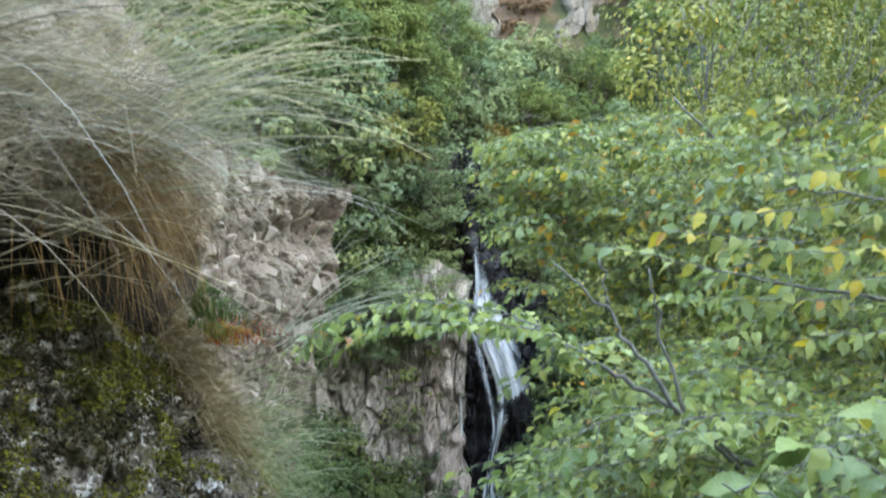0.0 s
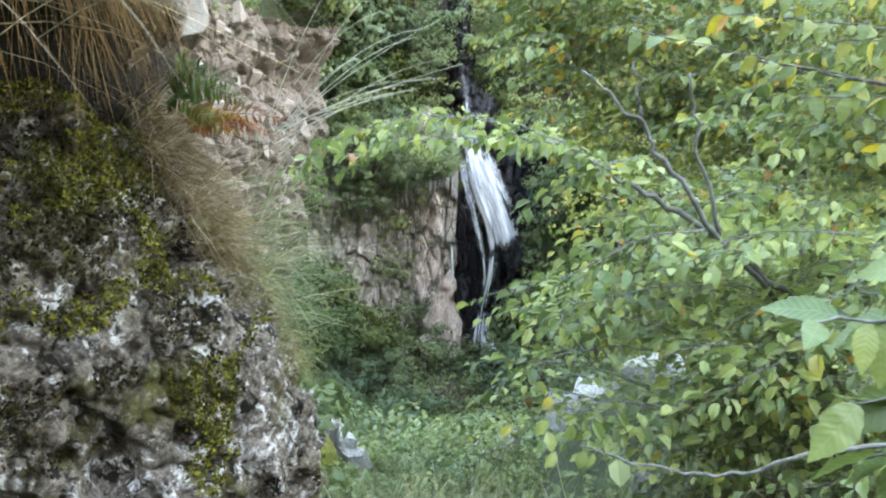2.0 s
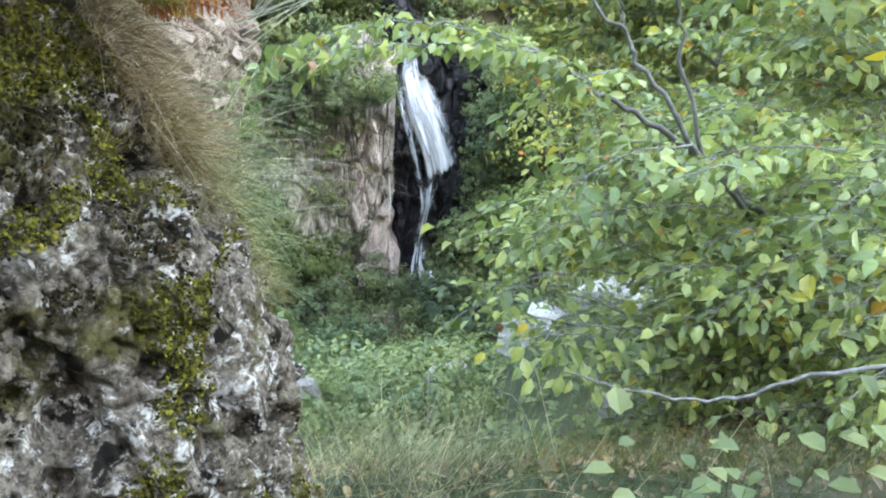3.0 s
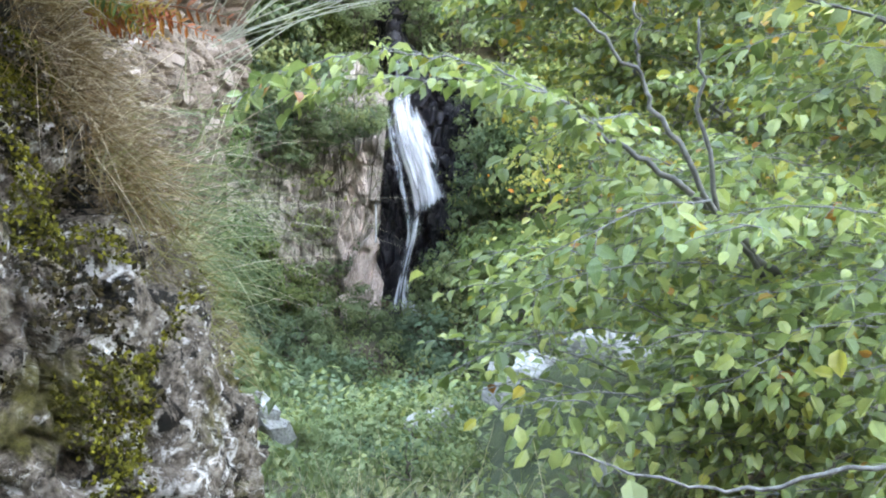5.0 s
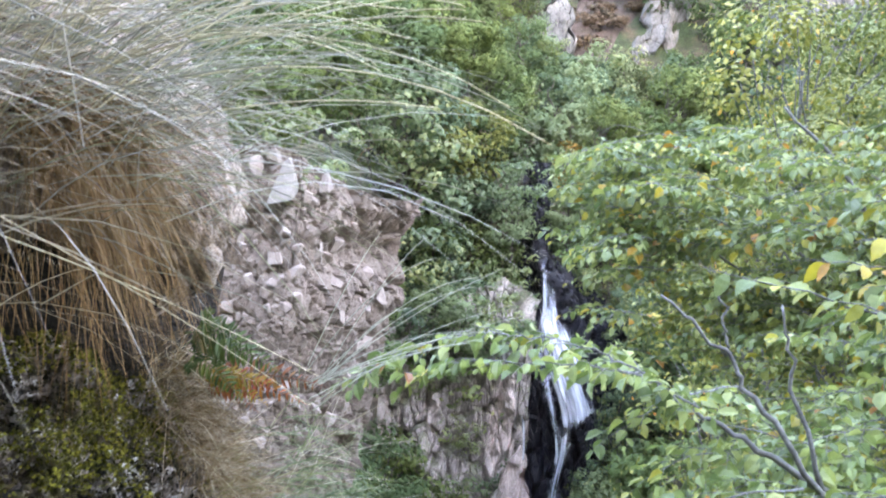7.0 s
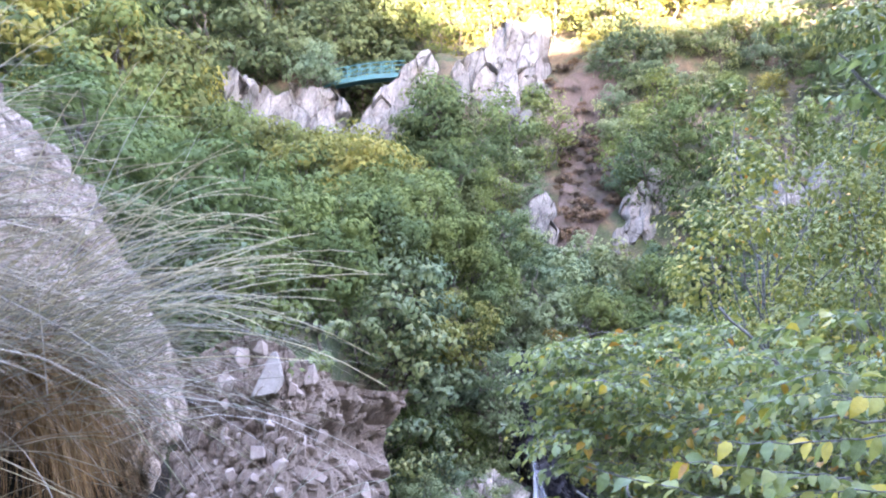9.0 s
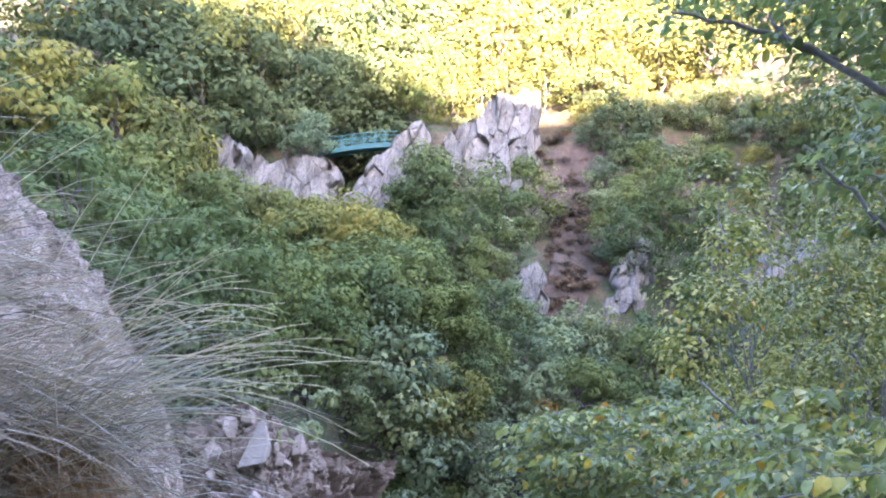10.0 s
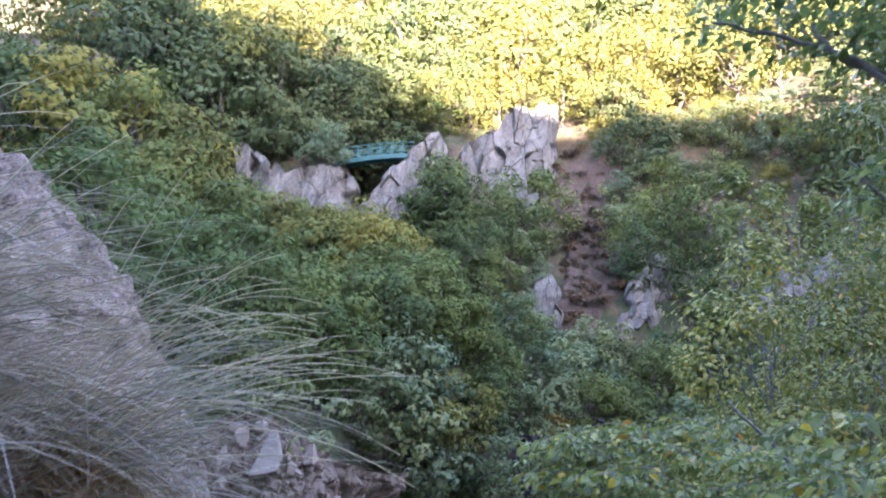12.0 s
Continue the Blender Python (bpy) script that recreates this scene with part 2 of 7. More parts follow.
M_LIME = leaf_material("chestnut_leaf", [(0, (0.147, 0.148, 0.045)), (0.6, (0.173, 0.174, 0.051)), (1, (0.213, 0.195, 0.056))], mottle=1.2, through_light=0.24, rough=0.75, gloss=0.12)
M_WILLOW = leaf_material("willow_leaf", [(0, (0.122, 0.166, 0.097)), (0.6, (0.141, 0.190, 0.111)), (1, (0.166, 0.215, 0.125))], mottle=1.2, through_light=0.24, rough=0.75, gloss=0.12)
M_RUST = leaf_material("rust_leaf", [(0, (0.12, 0.11, 0.03)), (0.6, (0.20, 0.14, 0.035)), (1, (0.30, 0.14, 0.04))], mottle=1.2, through_light=0.24, rough=0.75, gloss=0.12)
M_HERB = leaf_material("herb_leaf", [(0, (0.078, 0.115, 0.054)), (0.6, (0.132, 0.174, 0.076)), (1, (0.200, 0.228, 0.106))], mottle=4)
M_SHRUB = leaf_material("shrub_leaf", [(0, (0.098, 0.140, 0.062)), (0.6, (0.158, 0.202, 0.090)), (1, (0.225, 0.252, 0.118))], mottle=4, through_light=0.34)
M_FERN = leaf_material("fern_green", [(0, (0.048, 0.077, 0.021)), (1, (0.095, 0.133, 0.031))], mottle=30)
M_FERN_RED = leaf_material("fern_withered", [(0, (0.220, 0.102, 0.016)), (0.4, (0.264, 0.085, 0.024)), (1, (0.242, 0.043, 0.020))], mottle=30)
M_BRACKEN = leaf_material("dead_bracken", [(0, (0.055, 0.039, 0.028)), (0.5, (0.105, 0.075, 0.055)), (0.85, (0.155, 0.110, 0.080)), (1, (0.090, 0.095, 0.050))], mottle=4, through_light=0.15, rough=0.8, gloss=0.1)
M_STRAW = leaf_material("dry_grass", [(0, (0.304, 0.243, 0.193)), (0.5, (0.439, 0.372, 0.314)), (1, (0.556, 0.494, 0.436))], mottle=8, through_light=0.25, rough=0.6)
M_THATCH = leaf_material("dead_thatch", [(0, (0.119, 0.064, 0.028)), (0.5, (0.204, 0.120, 0.052)), (1, (0.289, 0.192, 0.104))], mottle=8, through_light=0.2, rough=0.7)
M_TURF = leaf_material("turf", [(0, (0.045, 0.065, 0.028)), (0.6, (0.085, 0.11, 0.048)), (0.9, (0.14, 0.15, 0.075)), (1, (0.28, 0.25, 0.17))], mottle=8, through_light=0.25)
M_SEDGE = leaf_material("sedge", [(0, (0.085, 0.075, 0.03)), (0.5, (0.16, 0.145, 0.07)), (0.8, (0.16, 0.18, 0.08)), (1, (0.28, 0.25, 0.16))], mottle=8, through_light=0.25)
M_LITTER = leaf_material("leaf_litter", [(0, (0.05, 0.03, 0.015)), (0.6, (0.14, 0.085, 0.04)), (1, (0.24, 0.15, 0.07))], mottle=20, through_light=0.1)
M_SOFT = leaf_material("soft_grass", [(0, (0.078, 0.118, 0.072)), (0.6, (0.130, 0.178, 0.108)), (1, (0.25, 0.27, 0.17))], mottle=8, through_light=0.3)
M_STALK = leaf_material("bleached_stalk", [(0, (0.359, 0.324, 0.250)), (1, (0.537, 0.499, 0.393))], mottle=8, through_light=0.2, rough=0.6)
M_PALEGRASS = leaf_material("pale_grass", [(0, (0.228, 0.232, 0.139)), (0.5, (0.342, 0.331, 0.225)), (1, (0.494, 0.455, 0.355))], mottle=8, through_light=0.3)
M_BARK = plain_material("grey_bark", [(0.3, (0.05, 0.045, 0.04)), (0.5, (0.13, 0.125, 0.115)), (0.7, (0.26, 0.26, 0.25))], 0.03, 0.85, 0.5)
M_BARK_PALE = plain_material("pale_bark", [(0.3, (0.060, 0.058, 0.050)), (0.55, (0.135, 0.130, 0.117)), (0.75, (0.200, 0.197, 0.180))], 0.04, 0.8, 0.4)
M_BARK_FAR = plain_material("trunk_bark", [(0.3, (0.05, 0.04, 0.03)), (0.7, (0.16, 0.14, 0.11))], 0.3, 0.9, 0.5)
def lichen_material():
    """Dark stone with crisp white lichen crusts, near-black blotches painted as pits and thin olive moss stains."""
    m, t, sh, _ = material("lichen_rock")
    v = place(t)
    big, mid, fine = noise_out(t, v, 6, 6, 0.65), noise_out(t, v, 26, 9, 0.75, 0.6), noise_out(t, v, 90, 6, 0.75)
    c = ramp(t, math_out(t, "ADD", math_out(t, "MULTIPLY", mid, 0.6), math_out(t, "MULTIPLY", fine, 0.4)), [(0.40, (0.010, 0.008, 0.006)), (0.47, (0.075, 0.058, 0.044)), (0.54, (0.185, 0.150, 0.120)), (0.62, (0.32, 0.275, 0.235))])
    crust_mask = ramp(t, math_out(t, "ADD", math_out(t, "MULTIPLY", noise_out(t, place(t, (1, 1, 1.01)), 30, 9, 0.78, 0.5), 0.7), math_out(t, "MULTIPLY", big, 0.3)), [(0.53, (0, 0, 0)), (0.57, (1, 1, 1))])
    c = blend(t, crust_mask, c, ramp(t, fine, [(0.3, (0.26, 0.235, 0.21)), (0.6, (0.66, 0.62, 0.585))]))
    blotch_mask = ramp(t, noise_out(t, place(t, (1.02, 1, 1)), 11, 9, 0.7, 0.5), [(0.415, (1, 1, 1)), (0.445, (0, 0, 0))])
    c = blend(t, blotch_mask, c, (0.010, 0.008, 0.006))
    stain = ramp(t, noise_out(t, v, 5, 7, 0.7, 0.4), [(0.54, (0, 0, 0)), (0.62, (0.8, 0.8, 0.8))])
    c = blend(t, stain, c, ramp(t, fine, [(0.3, (0.025, 0.022, 0.005)), (0.6, (0.09, 0.078, 0.012))]))
    t.links.new(c, sh.inputs["Base Color"])
    sh.inputs["Roughness"].default_value = 0.9
    sh.inputs["Specular IOR Level"].default_value = 0.2
    bump(t, sh, math_out(t, "ADD", mid, math_out(t, "MULTIPLY", fine, 0.5)), 0.9, 0.02)
    return m


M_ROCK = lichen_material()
M_WALLROCK = rock_material("wall_rock", [(0.385, (0.052, 0.037, 0.030)), (0.46, (0.160, 0.118, 0.089)), (0.535, (0.312, 0.238, 0.188)), (0.62, (0.500, 0.390, 0.312))], 0.10, strength=1.0)
M_CLIFF = rock_material("pale_cliff", [(0.34, (0.038, 0.036, 0.032)), (0.42, (0.108, 0.102, 0.090)), (0.54, (0.192, 0.184, 0.166)), (0.68, (0.295, 0.284, 0.260))], 1.2, moss=0.5, moss_colour=(0.041, 0.043, 0.014), moss_low=0.68, stretch=(1, 1, 0.35), strength=0.6)
M_SCAR = rock_material("grey_brown_cliff", [(0.30, (0.070, 0.060, 0.052)), (0.42, (0.175, 0.150, 0.132)), (0.54, (0.350, 0.300, 0.268)), (0.70, (0.560, 0.485, 0.440))], 1.1, moss=0.7, moss_colour=(0.092, 0.109, 0.043), moss_low=0.62, stretch=(1, 1, 0.30), strength=0.8)
streaked(M_SCAR, (0.56, 0.46, 0.40), 1.5, 0.54, 0.66)


def washed(m, x, width, low, high, colour):
    """A band of clean water-worn rock that runs down the face beside the fall."""
    t, s = m.node_tree, m.node_tree.nodes["Principled BSDF"]
    link = s.inputs["Base Color"].links[0]
    sep = t.nodes.new("ShaderNodeSeparateXYZ")
    t.links.new(place(t), sep.inputs[0])
    wander = math_out(t, "MULTIPLY", math_out(t, "SUBTRACT", noise_out(t, place(t, (1, 1, 0.5)), 0.9, 5, 0.6), 0.5), 1.6)
    off = math_out(t, "ABSOLUTE", math_out(t, "ADD", math_out(t, "SUBTRACT", sep.outputs[0], x), wander))
    side = ramp(t, math_out(t, "DIVIDE", off, width), [(0.5, (0.9, 0.9, 0.9)), (1.0, (0, 0, 0))])
    tall = ramp(t, math_out(t, "DIVIDE", math_out(t, "SUBTRACT", sep.outputs[2], low), high - low), [(0.0, (0, 0, 0)), (0.1, (1, 1, 1)), (0.85, (1, 1, 1)), (1.0, (0, 0, 0))])
    grain = ramp(t, noise_out(t, place(t, (1, 1, 0.3)), 4.0, 6, 0.7), [(0.35, tuple(c * 0.35 for c in colour)), (0.6, colour)])
    t.links.new(blend(t, math_out(t, "MULTIPLY", side, tall), link.from_socket, grain), s.inputs["Base Color"])


washed(M_SCAR, -0.15, 0.62, -17.5, -10.6, (0.74, 0.62, 0.55))
M_PINK = rock_material("pink_rock", [(0.30, (0.13, 0.105, 0.09)), (0.42, (0.33, 0.26, 0.225)), (0.54, (0.60, 0.49, 0.43)), (0.70, (0.78, 0.67, 0.60))], 0.5, stretch=(1, 1, 0.25), strength=0.7)
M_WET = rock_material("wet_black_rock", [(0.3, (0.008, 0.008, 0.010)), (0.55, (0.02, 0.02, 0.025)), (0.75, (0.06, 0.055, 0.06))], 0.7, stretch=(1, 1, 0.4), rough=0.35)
# near-black, paints the shade of the hollow under the overhang
M_HOLLOW_SHADE = rock_material("hollow_shade", [(0.3, (0.006, 0.005, 0.004)), (0.55, (0.018, 0.013, 0.009)), (0.75, (0.045, 0.034, 0.024))], 0.12, strength=1.0)
M_BANK = rock_material("dirt_bank", [(0.28, (0.066, 0.048, 0.036)), (0.45, (0.142, 0.106, 0.080)), (0.6, (0.230, 0.178, 0.140)), (0.75, (0.335, 0.272, 0.222))], 0.6, strength=0.8)
M_STONE = rock_material("bank_stone", [(0.3, (0.178, 0.135, 0.108)), (0.55, (0.324, 0.260, 0.216)), (0.75, (0.454, 0.379, 0.328))], 0.5, strength=0.4)
M_SCREE = rock_material("red_scree", [(0.3, (0.045, 0.033, 0.026)), (0.5, (0.092, 0.068, 0.054)), (0.7, (0.158, 0.120, 0.097))], 1.1, moss=0.6, moss_colour=(0.060, 0.050, 0.026), moss_low=0.72, strength=0.8)


def ground_material():
    m, t, s, _ = material("hillside")
    v = place(t)
    big, fine = noise_out(t, v, 0.35, 6, 0.6), noise_out(t, v, 9.0, 10, 0.78)
    soil = ramp(t, fine, [(0.3, (0.045, 0.032, 0.02)), (0.55, (0.10, 0.075, 0.05)), (0.75, (0.18, 0.14, 0.10))])
    herb = ramp(t, fine, [(0.3, (0.018, 0.028, 0.010)), (0.6, (0.045, 0.062, 0.022)), (0.8, (0.09, 0.10, 0.045))])
    c = blend(t, ramp(t, big, [(0.42, (0, 0, 0)), (0.56, (1, 1, 1))]), herb, soil)
    c = blend(t, 0.8, c, ramp(t, noise_out(t, v, 1.3, 8, 0.72), [(0.32, (0.35, 0.4, 0.35)), (0.5, (0.9, 0.95, 0.8)), (0.7, (1.7, 1.6, 1.3))]), "MULTIPLY")
    t.links.new(c, s.inputs["Base Color"])
    s.inputs["Roughness"].default_value = 0.95
    bump(t, s, fine, 0.8, 0.12)
    return m


M_GROUND = ground_material()



def water_material():
    """Falling water: white threads drawn out along the flow, bluish and see-through between them."""
    m, t, sh, out = material("falling_water")
    flow = t.nodes.new("ShaderNodeAttribute")
    flow.attribute_name = "flow"
    body = t.nodes.new("ShaderNodeAttribute")
    body.attribute_name = "veil"
    wide = noise_out(t, flow.outputs["Vector"], 1.0, 4, 0.6, 0.2)
    m2 = t.nodes.new("ShaderNodeMapping")
    m2.inputs["Scale"].default_value = (3.1, 1.9, 1.0)
    t.links.new(flow.outputs["Vector"], m2.inputs["Vector"])
    thread = noise_out(t, m2.outputs[0], 1.0, 5, 0.65, 0.3)
    both = math_out(t, "ADD", math_out(t, "MULTIPLY", wide, 0.6), math_out(t, "MULTIPLY", thread, 0.4))
    t.links.new(ramp(t, both, [(0.34, (0.50, 0.56, 0.64)), (0.5, (0.72, 0.76, 0.82)), (0.64, (0.90, 0.92, 0.94))]), sh.inputs["Base Color"])
    sh.inputs["Roughness"].default_value = 0.4
    clear = t.nodes.new("ShaderNodeBsdfTransparent")
    veil = t.nodes.new("ShaderNodeMixShader")
    cover = math_out(t, "ADD", math_out(t, "MULTIPLY", math_out(t, "SUBTRACT", both, 0.5), 2.2), math_out(t, "SUBTRACT", math_out(t, "MULTIPLY", body.outputs["Fac"], 1.5), 0.45))
    t.links.new(ramp(t, cover, [(0.0, (0, 0, 0)), (0.4, (0.34, 0.34, 0.34)), (1.0, (0.92, 0.92, 0.92))]), veil.inputs[0])
    t.links.new(clear.outputs[0], veil.inputs[1])
    t.links.new(sh.outputs[0], veil.inputs[2])
    t.links.new(veil.outputs[0], out.inputs[0])
    return m


M_WATER = water_material()
M_FOAM = plain_material("foam", [(0.3, (0.42, 0.48, 0.52)), (0.6, (0.82, 0.86, 0.88))], 0.25, 0.5, 0.6)
M_STEEL = plain_material("teal_paint", [(0.3, (0.012, 0.084, 0.087)), (0.6, (0.021, 0.126, 0.126)), (0.8, (0.042, 0.150, 0.144))], 0.8, 0.5, 0.1)

# ---------------------------------------------------------------- the hillside, one sheet
LEFT_Y = [-220, -70, -12, -3, 2.4, 3.2, 6, 12, 20, 25.4, 28.4, 32, 45, 60, 70, 78.8, 81.5, 90, 110, 150, 250, 420]
LEFT_Z = [101, 84, 12, -1.75, -1.8, -2.6, -4.1, -7.8, -12.0, -12.5, -3.4, -2.6, 0.6, 5.5, 9.0, 12.8, 20.5, 28.0, 42.0, 71, 140, 210]
MID_Y = [-220, -70, -12, -3, 2.3, 3.2, 4.0, 6, 9, 12, 20, 30, 39.4, 41.6, 43.4, 46, 52, 60, 75, 83, 87, 91, 110, 150, 250, 420]
MID_Z = [94, 76, 9, -1.75, -1.8, -2.5, -3.15, -4.55, -7.2, -9.7, -14.6, -19.0, -19.8, -12.0, -5.0, -3.6, -0.8, 3.5, 9.5, 10.5, 15.0, 25.0, 40.0, 69, 138, 208]
RIGHT_Y = [-220, -70, -12, -3, 2.2, 3.2, 6, 12, 20, 30, 38, 45, 52, 59, 62, 70, 74.5, 78, 90, 110, 150, 250, 420]
RIGHT_Z = [96, 76, 7, -1.75, -1.85, -2.3, -3.35, -7.0, -10.8, -13.0, -11.0, -6.0, -1.5, 1.5, 6.0, 10.5, 14.0, 21.0, 29.0, 42.0, 70, 138, 208]


def channel(y):
    return np.interp(y, [0, 8, 38, 42, 46, 52, 82, 100], [0.1, 0.3, 2.4, 1.4, 1.5, -0.5, -13.5, -20])


def height(x, y):
    x, y = np.asarray(x, float), np.asarray(y, float)
    s = x - channel(y)
    spur = smooth(16, 22, y) * smooth(46.0, 37.5, y)
    wl = smooth(-1.2 - 6.3 * spur, -4.2 - 5.6 * spur, s)
    near = smooth(12, 6, y)
    wr = smooth(2.2 - 2.2 * near, 6.0 - 4.8 * near, s)
    z = np.interp(y, MID_Y, MID_Z) * (1 - wl - wr) + np.interp(y, LEFT_Y, LEFT_Z) * wl + np.interp(y, RIGHT_Y, RIGHT_Z) * wr
    far = smooth(20, 45, y)
    z = z + far * (0.22 * np.maximum(-s - 16, 0) + 0.30 * np.maximum(s - 14, 0)) * smooth(150, 60, y)
    z = z + (1 - far) * smooth(1.0, 9, y) * (0.42 * np.maximum(-s - 5, 0) + 0.16 * np.maximum(s - 3, 0))
    # unseen ridge behind the camera, shaped to set the far slope's shade line
    z = z + smooth(-20, -60, y) * ((2 + 11 * np.tanh((-x + 27) / 9.0)))
    # unseen rise left of the path, added to keep side light off the rocks
    z = z + 4.5 * smooth(-1.5, -4.2, x) * smooth(4.5, 2.6, y) * smooth(-14, -3, y)
    flat = np.stack([x * 0.3, y * 0.3, 0 * x], -1).reshape(-1, 3)
    rough = (fbm(flat, 4, 3).reshape(x.shape) - 0.5) * (0.25 + 2.0 * smooth(4, 30, y) + 2.0 * smooth(20, 90, np.abs(x)))
    return z + rough


def steps(*runs):
    out = []
    for a, b, d in runs:
        out += list(np.arange(a, b, d))
    return np.array(out + [runs[-1][1]])


gx = steps((-420, -80, 20), (-80, -30, 2.5), (-30, -6, 0.8), (-6, 8, 0.25), (8, 30, 0.8), (30, 80, 2.5), (80, 420, 20))
gy = steps((-300, -20, 8), (-20, -2, 1.5), (-2, 8, 0.25), (8, 24, 0.5), (24, 28, 0.25), (28, 37, 0.6), (37, 43, 0.2), (43, 95, 0.9), (95, 150, 3), (150, 520, 18))
X, Y = np.meshgrid(gx, gy)
Z = height(X, Y)
nx, ny = len(gx), len(gy)
i = (np.arange(ny - 1)[:, None] * nx + np.arange(nx - 1)[None]).ravel()
ground = part("ground", mesh_of("ground", np.stack([X, Y, Z], -1).reshape(-1, 3), np.stack([i, i + 1, i + nx + 1, i + nx], 1), True), M_GROUND, None)
tagged(ground, "steep wooded gorge side of dark soil and thin herbs", "ground", kind="structure")


def foot(x, y):
    return float(height(np.array([x]), np.array([y]))[0])


# ---------------------------------------------------------------- stone
def block(soup, at, size, r, tilt=0.25):
    """One angular block: the hull of random points in a box."""
    bm = bmesh.new()
    p = r.uniform(-1, 1, (17, 3))
    p = np.sign(p) * np.abs(p) ** 0.6 * 0.5 * np.asarray(size)
    e = Euler((r.normal(0, tilt), r.normal(0, tilt), r.uniform(0, 6.28)))
    for q in p:
        bm.verts.new(e.to_matrix() @ Vector(q) + Vector(at))
    bmesh.ops.convex_hull(bm, input=bm.verts)
    loose = [v for v in bm.verts if not v.link_faces]
    bmesh.ops.delete(bm, geom=loose, context="VERTS")
    bm.verts.index_update()
    soup.add([v.co[:] for v in bm.verts], [[v.index for v in f.verts] for f in bm.faces])
    bm.free()


def crag(name, at, size, seed, mat, label, lean=0.0, joint=1.0, ragged=0.35, category="cliff"):
    """A cliff: a half-round face broken along upright joints, with a ragged top that runs back into the slope."""
    w, d, h = size
    nu, nv = int(np.clip(w * 14, 60, 150)), int(np.clip(h * 14, 60, 150))
    u, v = np.meshgrid(np.linspace(0, 1, nu), np.linspace(0, 1, nv), indexing="ij")
    turn = np.pi * (0.02 + 0.96 * u)
    crest = vnoise(np.stack([u[:, 0] * w / 1.6, 0 * u[:, 0] + seed, 0 * u[:, 0]], 1), seed)[:, None]
    top = (1 - ragged + ragged * 1.3 * crest) * np.sin(turn) ** 0.35
    f = np.minimum(v / 0.86, 1)
    back = np.maximum(v - 0.86, 0) / 0.14
    x = at[0] - w * 0.5 * np.sign(np.cos(turn)) * np.abs(np.cos(turn)) ** 0.8 * (1 - 0.25 * f**2) + lean * h * f * top
    y = at[1] - d * np.sin(turn) ** 0.7 * (1 - 0.35 * f) + back * d * 1.3
    z = at[2] - 0.15 * h + 1.15 * h * f * top - back * 0.3
    p = np.stack([x, y, z], -1)
    nrm = unit(np.cross(np.gradient(p, axis=0), np.gradient(p, axis=1)))
    q = p.reshape(-1, 3)
    d1, d2, t1, f1 = cells(q / (np.array([1.0, 1.0, 2.8]) * joint), seed, True)
    e1, e2, t2, f2 = cells(q / (np.array([0.42, 0.42, 1.0]) * joint), seed + 4, True)
    k = joint * (0.70 * (t1 - 0.5) + 0.75 * f1 + 0.20 * smooth(0, 0.06, d2 - d1) + 0.16 * (t2 - 0.5) + 0.22 * f2 + 0.5 * (fbm(q / (2.2 * joint), 4, seed) - 0.5) - 0.2)
    p = p + nrm * k.reshape(nu, nv, 1)
    idx = np.arange(nu * nv).reshape(nu, nv)
    faces = np.stack([idx[:-1, :-1], idx[1:, :-1], idx[1:, 1:], idx[:-1, 1:]], -1).reshape(-1, 4)
    root = thing(name, at, label, category)
    part("rock_face", mesh_of(name, p.reshape(-1, 3), faces), mat, root)
    return root


